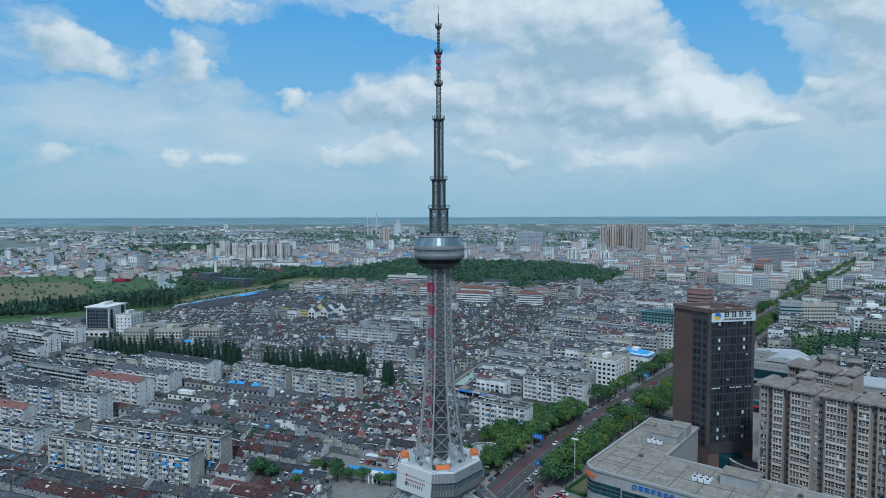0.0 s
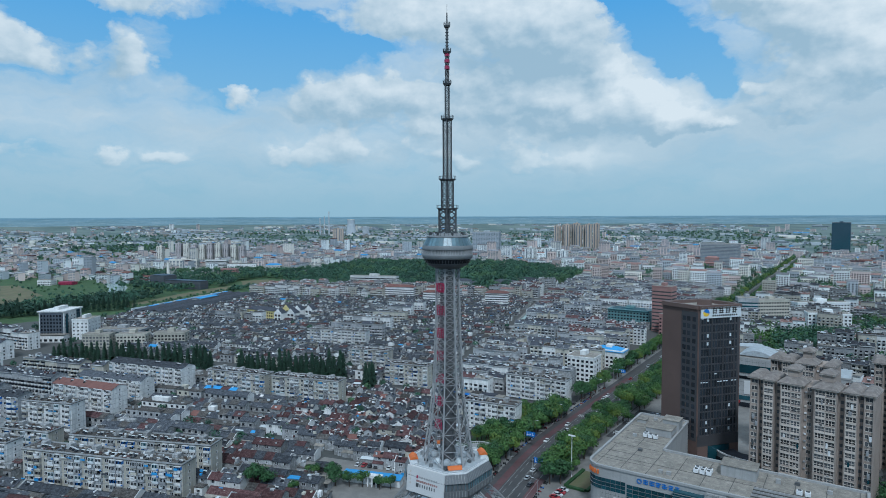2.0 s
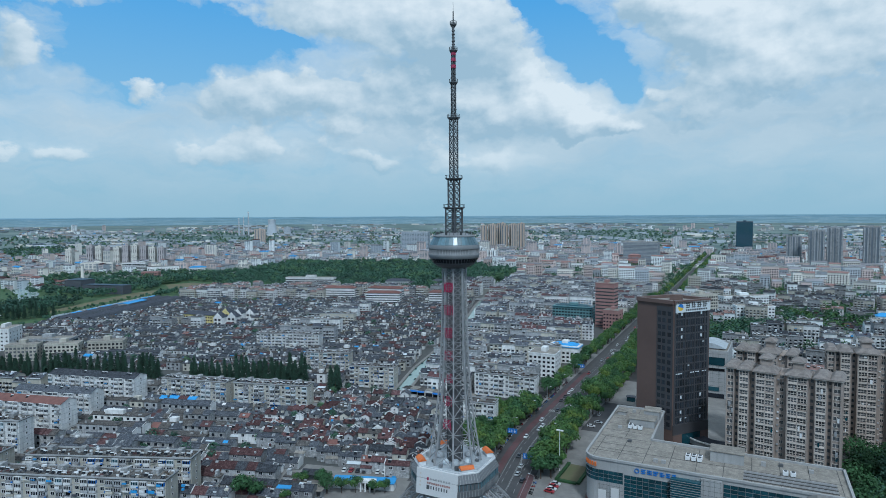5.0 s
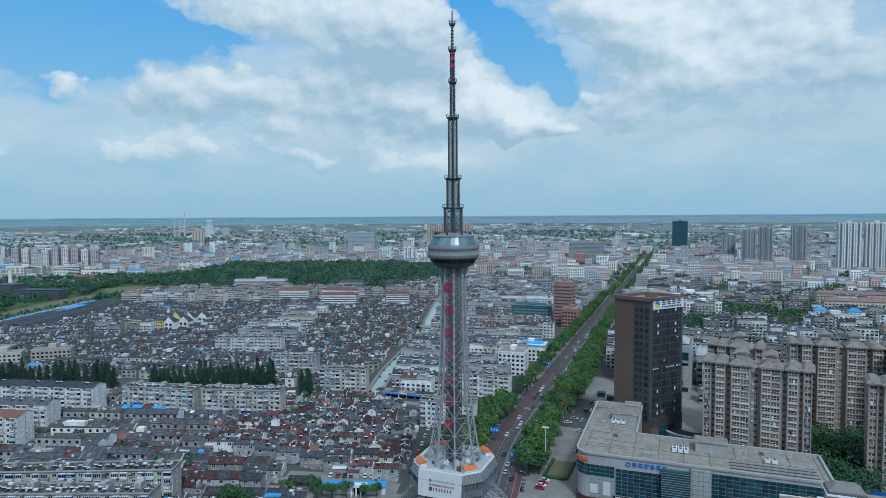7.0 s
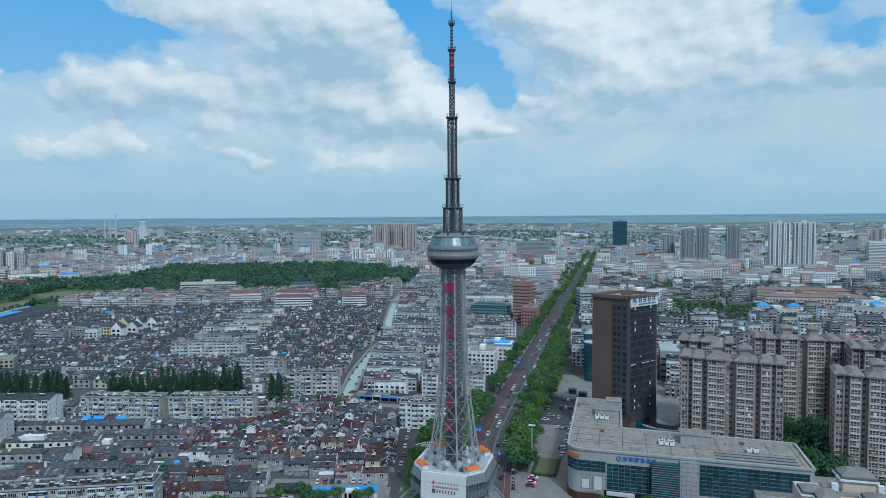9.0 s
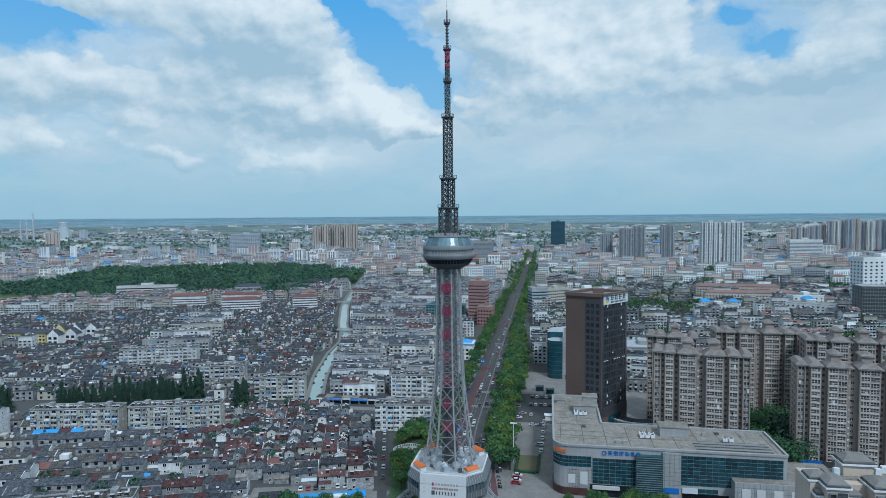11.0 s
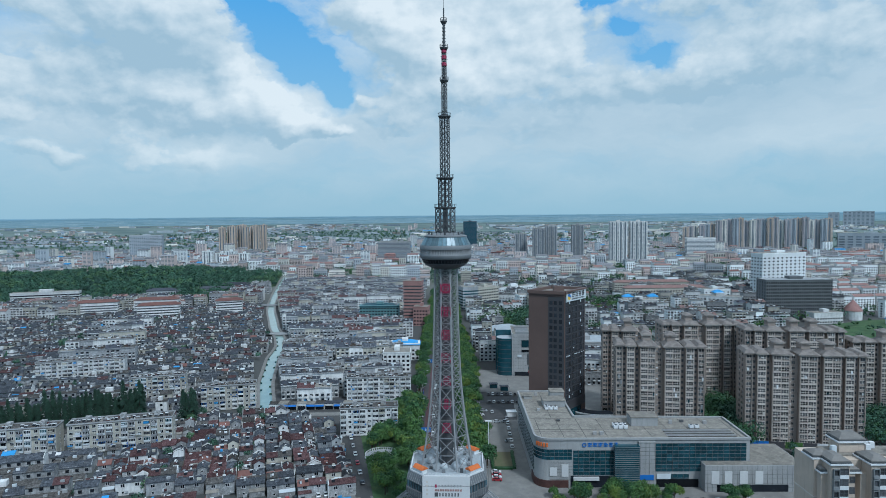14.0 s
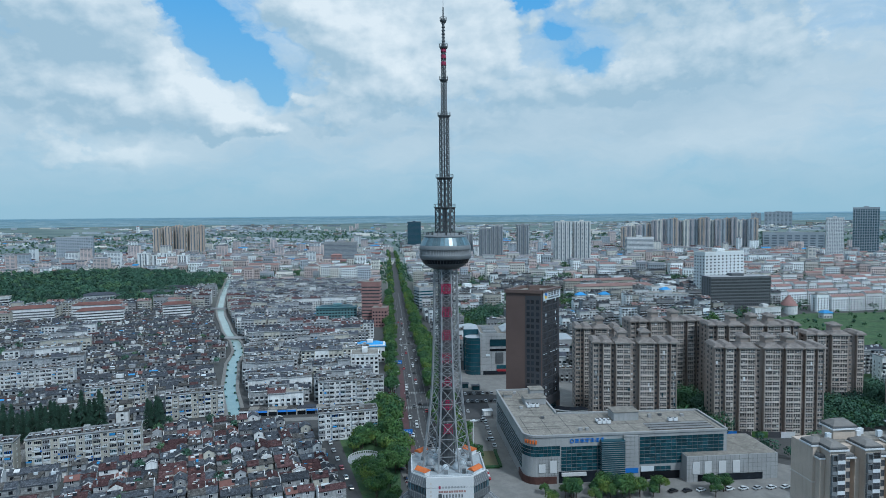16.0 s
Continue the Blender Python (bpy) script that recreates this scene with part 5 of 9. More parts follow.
# glazed south-east face: panes set between fins
u, nrm, length = face_frame(B, C)
turn_bc = math.degrees(math.atan2(u.y, u.x))
g = Mesh()
g.set(spot(B.x, B.y, turn_bc))
g.box(0.6, length - 0.4, -0.06, 0.0, 14.5, 70.4, "bank_dark", True)
g.out("curtain_wall", bank, "dark grey curtain wall behind the fins")
pane = Mesh()
pane.box(-0.74, 0.74, -0.16, 0.02, 0.1, 3.1, "bank_glass", True)
pane_big = pane.data("pane")
pane = Mesh()
pane.box(-0.74, 0.74, -0.16, 0.02, 0.1, 3.1, "bank_glass", True)
# pale plate painted to stand in for a lit window
pane.box(-0.5, 0.5, -0.2, -0.16, 1.2, 2.7, "sign_pale", True)
pane_lit = pane.data("pane")
pane = Mesh()
pane.box(-0.74, 0.74, -0.16, 0.02, 0.1, 3.1, "bank_glass", True)
# pale strip stands in for the glow of a lit window row
pane.box(-0.66, 0.66, -0.2, -0.16, 2.2, 2.7, "sign_pale", True)
pane_line = pane.data("pane")
lit_r = random.Random(12)
rows = 15
for k in range(rows):
    for i in range(13):
        s = 2.0 + i * 1.6
        p = B + u * s
        piece("pane", pane_line if k == 6 and lit_r.random() < 0.75 or lit_r.random() < 0.025 else pane_lit if i in (2, 10) and k in (0, 1, 3, 11, 12, 14) else pane_big, bank, p.x, p.y, 15.0 + k * 3.75, turn_bc)
g = Mesh()
for i in range(14):
    p = B + u * (1.2 + i * 1.6) + nrm * 0.14
    g = Mesh()
    g.bar((p.x, p.y, 14.5), (p.x, p.y, 71.5), 0.24 if i % 4 else 0.6, "bank_dark")
    g.out("fin", bank)
g = Mesh()
g.set(spot(B.x, B.y, turn_bc))
g.box(0.2, length - 0.2, -0.5, 0, 9.6, 14.6, "bank_dark", True)
g.box(0.2, 6.0, -0.5, 0, 0, 9.6, "bank_brown", True)
g.box(length - 5.2, length - 0.2, -0.5, 0, 0, 9.6, "bank_brown", True)
g.out("portal", bank, "brown stone entrance portal")
g = Mesh()
g.set(spot(B.x, B.y, turn_bc))
g.box(6.2, length - 5.4, -0.25, 0.05, 0.2, 9.4, "glass_teal", True)
g.out("entrance_glass", bank, "tall teal entrance glazing")
# sign at the roof
g = Mesh()
g.set(spot(B.x, B.y, turn_bc))
g.box(0.8, length - 0.6, -0.9, -0.35, 70.4, 75.6, "sign_pale", True)
board = g.out("sign_board", bank, "pale roof sign board")
g = Mesh()
g.set(spot(B.x, B.y, turn_bc))
for k in range(10):
    a0, a1 = math.pi * k / 10 - 0.3, math.pi * (k + 1) / 10 - 0.3
    for rr, m, dz in ((1.75, "sign_blue", 0), (1.75, "sign_yellow", math.pi)):
        g.face([(3.6, -0.93, 73.0), (3.6 + rr * math.cos(a0 + dz), -0.93, 73.0 + rr * math.sin(a0 + dz)), (3.6 + rr * math.cos(a1 + dz), -0.93, 73.0 + rr * math.sin(a1 + dz))], m)
lr = random.Random(3)
for i in range(4):
    xx = 7.0 + i * 3.7
    for j in range(3):
        g.box(xx, xx + lr.uniform(2.0, 2.9), -0.96, -0.9, 72.6 + j * 0.95, 73.05 + j * 0.95, "rubber", True)
    for j in range(2):
        x2 = xx + 0.4 + j * 1.4
        g.box(x2, x2 + 0.4, -0.96, -0.9, 72.4, 75.1, "rubber", True)
for i in range(12):
    g.box(7.0 + i * 1.2, 7.8 + i * 1.2, -0.96, -0.9, 71.1, 71.9, "rubber", True)
g.out("sign_shapes", board)
# south-west brown face: a dark strip with paired windows near the corner
u, nrm, length = face_frame(A, B)
turn_ab = math.degrees(math.atan2(u.y, u.x))
g = Mesh()
g.set(spot(A.x, A.y, turn_ab))
g.box(length - 9.2, length - 0.3, -0.12, 0, 12, BH - 1.5, "bank_dark", True)
g.out("window_strip", bank, "dark recessed window strip")
small = Mesh()
small.box(-0.9, 0.9, -0.1, 0, 0, 2.1, "bank_glass", True)
small.box(-0.98, -0.9, -0.16, 0, 0, 2.1, "bank_brown", True)
small = small.data("window")
for k in range(17):
    for s in (length - 7.6, length - 5.2, length - 2.2):
        p = A + u * s + nrm * 0.1
        piece("window", small, bank, p.x, p.y, 13.5 + k * 3.45, turn_ab)

podium = base("podium_building", -66.0, 312.0, 0, 0, "low curved grey podium beside the dark tower", "podium")
arc_in = [(10.0 * math.cos(radians(a)), 10.0 * math.sin(radians(a))) for a in range(150, 301, 10)]
arc_out = [(19.0 * math.cos(radians(a)), 19.0 * math.sin(radians(a))) for a in range(300, 149, -10)]
g = Mesh()
g.prism(arc_in + arc_out, 0, 6.5, "panel_grey", "roof_slate")
g.out("wall", podium, "grey curved wall")
g = Mesh()
for (xa, ya), (xb, yb) in zip(arc_out, arc_out[1:]):
    g.bar((xa, ya, 6.8), (xb, yb, 6.8), 0.6, "wall_white")
g.out("roof_kerb", podium, "pale curved roof edge")
for (xa, ya), (xb, yb) in zip(arc_out, arc_out[1:]):
    g = Mesh()
    g.bar((xa * 1.005, ya * 1.005, 3.4), (xb * 1.005, yb * 1.005, 3.4), 1.6, "glass_dark")
    g.out("window", podium)

# ---- low commercial building ----
mall = base("commercial_building", -111.0, 215.5, 0, 1.5, "L-shaped pale commercial building with teal curtain glass and flat roof", "commercial building")
block(-111, 215.5, 1.5, -2, 117, -4, 32)
block(-111, 215.5, 1.5, -2, 24, 0, 76)
MH = 21.0
g = Mesh()
corner = [(6 - 6 * math.cos(math.pi / 2 * i / 8), 6 - 6 * math.sin(math.pi / 2 * i / 8)) for i in range(9)]
foot = corner + [(50, 0), (92, 0), (92, 18), (92, 28), (22, 30), (22, 73), (0, 73)]
g.prism(foot, 0, MH, "mall_panel", "roof_flat")
g.out("wall", mall, "pale grey panelled wall")
g = Mesh()
for (xa, ya), (xb, yb) in zip(foot, foot[1:] + foot[:1]):
    g.bar((xa, ya, MH + 0.35), (xb, yb, MH + 0.35), 0.9, "mall_panel")
g.out("roof_kerb", mall, "concrete roof edge")
for x0, x1, y0, y1 in [(3 + i * 9.6, 3.25 + i * 9.6, 1.2, 27.5) for i in range(10)] + [(1.2, 20.5, 10 + j * 9, 10.25 + j * 9) for j in range(7)] + [(1.2, 90, 13, 13.25), (11, 11.25, 30, 72)]:
    g = Mesh()
    g.box(x0, x1, y0, y1, MH, MH + 0.05, "roof_seam")
    g.out("roof_joint", mall)
for x0, x1, y0, y1, h in ((10, 21, 46, 54, 3.2), (46, 58, 17, 25, 4.0), (15, 22, 55, 62, 5.0), (2, 6, 60, 64, 1.5)):
    g = Mesh()
    g.box(x0, x1, y0, y1, MH, MH + h, "mall_panel")
    g.box(x0 - 0.3, x1 + 0.3, y0 - 0.3, y1 + 0.3, MH + h, MH + h + 0.3, "roof_flat", True)
    g.out("roof_house", mall, "concrete plant room on the roof")
for i in range(9):
    g = Mesh()
    g.box(58, 88, 3.2 + i * 1.05, 3.42 + i * 1.05, MH, MH + 0.35, "steel_grey" if i % 3 else "roof_seam")
    g.out("roof_rail", mall)
for x, y, h in ((26, 6, 1.2), (29, 6, 1.2), (64, 20, 1.6), (70, 22, 1.0), (6, 40, 1.1), (8, 66, 1.3), (80, 20, 1.2), (13, 24, 0.9)):
    g = Mesh()
    g.box(x, x + 1.6, y, y + 1.2, MH, MH + h, "mall_panel" if h > 1 else "steel_dark")
    g.out("roof_box", mall, "small plant box on the roof")
unit = Mesh()
unit.box(-0.9, 0.9, -0.9, 0.9, 0.3, 1.7, "frame_white", True)
unit.lathe([(0.6, 1.7), (0.6, 1.95)], 10, "steel_dark")
unit.box(-0.8, 0.8, -0.8, 0.8, 0, 0.3, "steel_dark")
unit = unit.data("fan_unit")
for i, (x, y) in enumerate([(38, 14), (40.2, 14), (42.4, 14), (38, 16.5), (40.2, 16.5), (42.4, 16.5), (11, 42), (13.2, 42), (15.4, 42), (11, 44), (72, 14), (74.5, 14)]):
    piece("fan_unit", unit, mall, x, y, MH)
pane = Mesh()
pane.box(-1.12, 1.12, -0.10, 0.02, 0, 1.45, "glass_teal", True)
pane.box(-1.17, -1.12, -0.13, 0.0, 0, 1.55, "panel_dark", True)
pane.box(-1.17, 1.17, -0.24, 0.0, 1.45, 1.53, "panel_grey", True)
mall_pane = pane.data("pane")


def glass_wall(x0, x1, z0, z1):
    nx, nz = round((x1 - x0) / 2.4), round((z1 - z0) / 1.6)
    for i in range(nx):
        for k in range(nz):
            piece("pane", mall_pane, mall, x0 + (i + 0.5) * (x1 - x0) / nx, 0.0, z0 + k * (z1 - z0) / nz, 0, ((x1 - x0) / nx / 2.4, 1, (z1 - z0) / nz / 1.6))


glass_wall(16.0, 37.0, 5.5, 16.5)
glass_wall(51.5, 90.5, 7.0, 19.5)
glass_wall(54.0, 66.0, 0.5, 6.0)
for i in range(8):
    a = math.pi / 2 * (i + 0.5) / 8
    x, y = 6 - 6.05 * math.cos(a), 6 - 6.05 * math.sin(a)
    for k in range(3):
        piece("pane", mall_pane, mall, x, y, 12.3 + k * 1.55, math.degrees(a) - 90, (0.55, 1, 1))
for i in range(5):
    for k in range(3):
        piece("pane", mall_pane, mall, 7.0 + i * 1.9, 0, 12.3 + k * 1.55, 0, (0.8, 1, 1))
for i in range(13):
    for k in range(7):
        piece("pane", mall_pane, mall, 0.0, 9.4 + i * 4.9, 5.0 + k * 1.6, -90, (2, 1, 1))
# projecting glazed bay, pier and lower annexe
g = Mesh()
g.box(33.5, 44.0, -2.6, 0, 0, 19.0, "glass_teal")
bay = g.out("glazed_bay", mall, "projecting teal glass bay")
g = Mesh()
g.box(33.4, 44.1, -2.85, 0, 0, 0.16, "panel_grey", True)
rail = g.data("transom")
for k in range(20):
    piece("transom", rail, bay, 0, 0, 0.9 + k * 0.92)
g = Mesh()
g.box(44.0, 51.0, -1.2, 0, 0, 20.5, "mall_panel")
pier = g.out("pier", mall, "pale panelled pier")
g = Mesh()
g.box(43.95, 51.05, -1.26, 0, 0, 0.06, "steel_dark", True)
rail = g.data("panel_joint")
for k in range(11):
    piece("panel_joint", rail, pier, 0, 0, 1.8 + k * 1.8)
g = Mesh()
g.prism([(71, -5), (113, -5), (113, 20), (92, 20), (92, 0), (71, 0)], 0, 11.5, "mall_panel")
annexe = g.out("annexe", mall, "lower pale annexe with white poster panels")
g = Mesh()
g.prism([(71.5, -4.5), (112.5, -4.5), (112.5, 19.5), (92.5, 19.5), (92.5, -0.5), (71.5, -0.5)], 11.5, 11.7, "roof_flat")
g.out("annexe_roof", annexe)
g = Mesh()
g.box(70.97, 113.03, -5.04, -4.9, 0, 0.06, "steel_dark", True)
rail = g.data("panel_joint")
for k in range(5):
    piece("panel_joint", rail, annexe, 0, 0, 1.9 + k * 1.9)
g = Mesh()
g.box(-0.05, 14.0, -0.06, 0.1, 0, 0.06, "steel_dark", True)
rail = g.data("panel_joint")
for k in range(6):
    piece("panel_joint", rail, mall, 6.0, 0, 3.6 + k * 1.45, 0, (0.7, 1, 1))
for x in (73.5, 79.0, 85.5, 92.0):
    g = Mesh()
    g.box(x, x + 3.3, -5.25, -5.05, 3.6, 9.0, "screen_white", True)
    g.out("poster_panel", mall, "blank white poster panel")
for x, z0, z1 in ((6.0, 5.2, 8.8), (11.0, 4.8, 10.2)):
    g = Mesh()
    g.box(x, x + 3.0, -0.3, -0.05, z0, z1, "screen_white", True)
    g.out("poster_panel", mall, "blank white poster panel")
for name, x0, x1, y0, y1, z0, z1, m in (("shop_window", 76, 83, -5.1, -5.02, 0.2, 3.2, "glass_dark"), ("shop_window", 85, 106, -5.1, -5.02, 0.2, 3.2, "glass_dark"), ("shop_sign", 44.5, 50.5, -1.5, -1.25, 3.8, 6.0, "sign_blue"),
                                       ("shop_sign", 52, 58, -0.5, -0.2, 3.8, 6.0, "sign_pale"), ("shop_window", 15.0, 32.0, -0.35, -0.05, 0.2, 5.2, "glass_dark"), ("shop_sign", 16, 27, -1.6, -0.4, 3.6, 4.9, "screen_white"),
                                       ("shop_window", 52, 70, -0.3, -0.05, 0.2, 3.6, "glass_dark")):
    g = Mesh()
    g.box(x0, x1, y0, y1, z0, z1, m, True)
    g.out(name, mall)
lr = random.Random(5)
for i in range(7):
    xx = 20.0 + i * 2.3
    g = Mesh()
    if i == 0:
        for k in range(12):
            a, b = 2 * math.pi * k / 12, 2 * math.pi * (k + 1) / 12
            g.bar((xx + 0.8 + 0.8 * math.cos(a), -0.2, 18.8 + 0.8 * math.sin(a)), (xx + 0.8 + 0.8 * math.cos(b), -0.2, 18.8 + 0.8 * math.sin(b)), 0.3, "sign_blue")
        g.out("sign_ring", mall, "blue ring below the roof edge")
        continue
    for j in range(3):
        g.box(xx, xx + lr.uniform(1.3, 1.9), -0.25, 0, 18.1 + j * 0.65, 18.4 + j * 0.65, "sign_blue", True)
    g.box(xx + 0.7, xx + 0.95, -0.25, 0, 17.9, 19.8, "sign_blue", True)
    g.out("sign_character", mall, "blue sign shape below the roof edge")
g = Mesh()
for i in range(5):
    a = math.pi / 2 * (0.35 + i * 0.13)
    x, y = 6 - 6.2 * math.cos(a), 6 - 6.2 * math.sin(a)
    g.bar((x, y, 18.0), (x, y, 19.6), 0.7, "orange_canvas")
g.out("corner_sign", mall, "orange sign shapes on the rounded corner")

g = Mesh()
g.prism([(1.0, 12.0), (-0.45, 12.0)] + [(6 - 6.45 * math.cos(math.pi / 2 * i / 8), 6 - 6.45 * math.sin(math.pi / 2 * i / 8)) for i in range(9)] + [(14.0, -0.45), (14.0, 1.0)], 0.0, 3.2, "shop_brown")
g.out("shop_front", mall, "rounded dark red-brown shop front")

post = Mesh()
post.box(-0.03, 0.03, -0.05, 0.05, 0, 1.0, "steel_dark", True)
post = post.data("panel_joint")
for i in range(20):
    piece("panel_joint", post, annexe, 72.0 + i * 2.1, -5.0, 0, 0, (1, 1, 11.4))
for i in range(4):
    piece("panel_joint", post, pier, 44.8 + i * 1.9, -1.22, 0, 0, (1, 1, 20.4))
for i in range(8):
    piece("panel_joint", post, mall, 6.5 + i * 1.3, -0.02, 3.0, 0, (1, 1, 8.8))

# ---- landmark buildings further off ----


def slab(name, x, y, turn, w, d, h, wall, label, glass="glass_dark", storey=3.2, bay=3.2, ww=1.9, wh=1.6, roof="roof_flat", crown=True, group="", category="building", gable_roof=None, band=False, strips=0):
    """A rectangular building with built windows on its four sides; x, y is its front left corner."""
    ob = base(name, x, y, 0, turn, label, category, group)
    block(x, y, turn, 0, w, 0, d)
    # beyond y 1000 dark glass is swapped for the haze-paled one
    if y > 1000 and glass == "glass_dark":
        glass = "hazed_window"
    g = Mesh()
    g.box(0, w, 0, d, 0, h, wall)
    if crown:
        g.box(-0.3, w + 0.3, -0.3, d + 0.3, h, h + 0.9, wall, True)
        g.box(w * 0.4, w * 0.6, d * 0.3, d * 0.8, h + 0.9, h + 4.0, wall)
    g.out("wall", ob)
    g = Mesh()
    if gable_roof:
        g.hip(0, w, 0, d, h, 3.0, 0.8, gable_roof, 0.1)
    else:
        g.box(0.3, w - 0.3, 0.3, d - 0.3, h + 0.9, h + 1.0, roof, True)
    g.out("roof", ob)
    windows = Mesh()
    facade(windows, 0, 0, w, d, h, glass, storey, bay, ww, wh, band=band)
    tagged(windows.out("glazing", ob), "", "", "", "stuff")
    for k in range(strips):
        g = Mesh()
        xx = w * (k + 0.5) / strips
        g.box(xx - 1.3, xx + 1.3, -0.14, 0.0, 2, h - 1, "hazed_window", True)
        g.out("window_strip", ob, "dark upright window strip")
        g = Mesh()
        for e in (xx - w / strips * 0.30, xx + w / strips * 0.30):
            g.box(e - 0.9, e + 0.9, -1.2, 0.0, 1, h - 2, wall)
        g.out("balcony_column", ob)
    return ob


def facade(g, x, y, w, d, h, glass="glass_dark", storey=3.0, bay=3.4, ww=2.1, wh=1.6, balcony=None, band=False, start=0.9, thin=False):
    """Windows (and balconies) as small solids on the walls of a box; local axes of g."""
    n = max(1, int((h - 0.6) / storey))
    for k in range(n):
        z = k * storey + start
        if band:
            g.box(x + 0.3, x + w - 0.3, y - 0.06, y + 0.02, z, z + wh, glass)
            g.box(x + w - 0.02, x + w + 0.06, y + 0.3, y + d - 0.3, z, z + wh, glass)
            g.box(x - 0.06, x + 0.02, y + 0.3, y + d - 0.3, z, z + wh, glass)
            continue
        nb = max(1, int(w / bay))
        if thin:
            for i in range(nb):
                xx = x + (i + 0.5) * w / nb
                g.face([(xx - ww / 2, y - 0.05, z), (xx + ww / 2, y - 0.05, z), (xx + ww / 2, y - 0.05, z + wh), (xx - ww / 2, y - 0.05, z + wh)], glass)
            for xx, s in ((x - 0.05, -1), (x + w + 0.05, 1)):
                g.face([(xx, y + d * 0.35, z), (xx, y + d * 0.65, z), (xx, y + d * 0.65, z + wh), (xx, y + d * 0.35, z + wh)][::s], glass)
            continue
        for i in range(nb):
            xx = x + (i + 0.5) * w / nb
            if balcony and (i * 7 + k * 3 + nb) % 5 > 0:
                low = (balcony, "frame_white", "wall_white", "wall_grey", "wall_white", "frame_white")[(i * 5 + k * 11 + nb) % 6]
                half = bay * (0.30 + 0.03 * ((i * 3 + k) % 4))
                g.box(xx - half, xx + half, y - 1.1, y, z - 0.6, z + 0.35, low, True)
                g.box(xx - half + 0.1, xx + half - 0.1, y - 1.02, y, z + 0.35, z + 1.5, (glass, glass, "res_glass", glass, glass)[(i + k * 2) % 5])
            else:
                g.box(xx - ww / 2, xx + ww / 2, y - 0.06, y + 0.02, z, z + wh, glass)
        nd = max(1, int(d / 4.5))
        for i in range(nd):
            yy = y + (i + 0.5) * d / nd
            g.box(x + w - 0.02, x + w + 0.06, yy - ww * 0.35, yy + ww * 0.35, z, z + wh, glass)
            g.box(x - 0.06, x + 0.02, yy - ww * 0.35, yy + ww * 0.35, z, z + wh, glass)


slab("red_office", -211.0, 628.0, -6, 20, 14, 46, "brick_red", "red-brown office block with banded windows beside the avenue", "res_glass", storey=3.6, wh=1.3, band=True, category="office block")
slab("red_office_annexe", -199.0, 612.0, -6, 16, 15, 20, "brick_red", "lower red-brown office wing", storey=3.6, category="office block")
slab("green_roofed_block", -262.0, 640.0, 2, 44, 16, 17, "teal_paint", "teal green block with a pitched roof", gable_roof="glass_teal", category="building")
slab("white_hospital", 232.0, 748.0, 18, 68, 20, 66, "far_white", "tall white slab block with small square windows", storey=4.2, bay=6.4, ww=2.6, wh=1.8, category="hospital")
slab("dark_slab", 186.0, 640.0, 1.4, 72, 22, 44, "hall_panel", "dark grey slab block with rows of windows", "res_glass", storey=3.6, bay=2.4, ww=1.8, wh=2.2, roof="concrete", category="office block")
slab("dark_tower", -156.0, 2285.0, 0, 50, 40, 95, "far_slate", "lone dark blue office tower on the plain", "glass_teal", band=True, category="office tower")
slab("blue_glass_block", -1075.0, 1630.0, 20, 84, 40, 70, "hazed_grey", "wide blue-grey glass office block", "hazed_window", storey=4.0, bay=5.0, ww=3.6, wh=2.2, category="office block")
slab("grey_block", -365.0, 1500.0, 0, 80, 30, 54, "wall_grey", "pale grey block with dark glass front", "glass_dark", band=True, category="office block")
slab("low_white_block", 400.0, 1500.0, -6, 66, 26, 58, "wall_white", "white block with banded windows", band=True, category="building")
for k in range(4):
    slab("white_courtyard_block", -786.0 + k * 28.0 * math.cos(radians(2.3)), 1433.0 + k * 28.0 * math.sin(radians(2.3)) + 12 * (k % 2), 2.3, 25, 18, (36, 31, 36, 30)[k], "far_white", "white stepped apartment block beyond the forest", "res_glass", bay=4.2, ww=2.2, wh=1.9, category="apartment block", group="courtyard blocks", strips=2)
clinic = slab("clinic_building", -683.0, 246.5, 36, 24, 30, 27, "wall_white", "white clinic block with a grey front of dark windows", storey=3.4, bay=2.6, ww=1.3, category="clinic")
g = Mesh()
g.box(0.8, 23.2, -0.1, -0.02, 0.5, 26.2, "clinic_slate", True)
g.out("front_wall", clinic, "slate grey front wall")
for i in range(7):
    g = Mesh()
    g.box(1.6 + i * 3.0, 3.6 + i * 3.0, -0.3, -0.08, 1.0, 25.0, "clinic_slate", True)
    for k in range(7):
        g.box(1.8 + i * 3.0, 3.4 + i * 3.0, -0.36, -0.3, 2.0 + k * 3.4, 3.9 + k * 3.4, "glass_dark", True)
    g.out("front_panel", clinic, "grey panel strip with dark windows")
for y0, y1, z0, z1 in ((3.0, 6.5, 1.5, 25.0), (21.0, 27.0, 4.0, 26.5)):
    g = Mesh()
    g.box(23.98, 24.18, y0, y1, z0, z1, "glass_teal", True)
    g.out("glass_strip", clinic, "tall dark glass strip")
g = Mesh()
g.box(-1.2, 25.2, -1.2, 31.2, 27.2, 28.1, "wall_white", True)
g.out("cornice", clinic)
slab("clinic_porch", -675.0, 237.0, 36, 30, 9, 6, "wall_white", "low white porch before the clinic", storey=4.0, bay=5.0, ww=3.0, wh=2.2, crown=False, category="clinic")
slab("clinic_wing", -659.0, 265.5, 36, 16, 22, 19, "wall_white", "white clinic wing with small square windows", storey=3.5, bay=3.6, ww=1.4, wh=1.4, category="clinic")
slab("clinic_annexe", -648.0, 284.0, 30, 45, 14, 8, "wall_grey", "low grey clinic annexe with blue glass", "glass_teal", storey=8.0, wh=5.6, band=True, category="clinic")
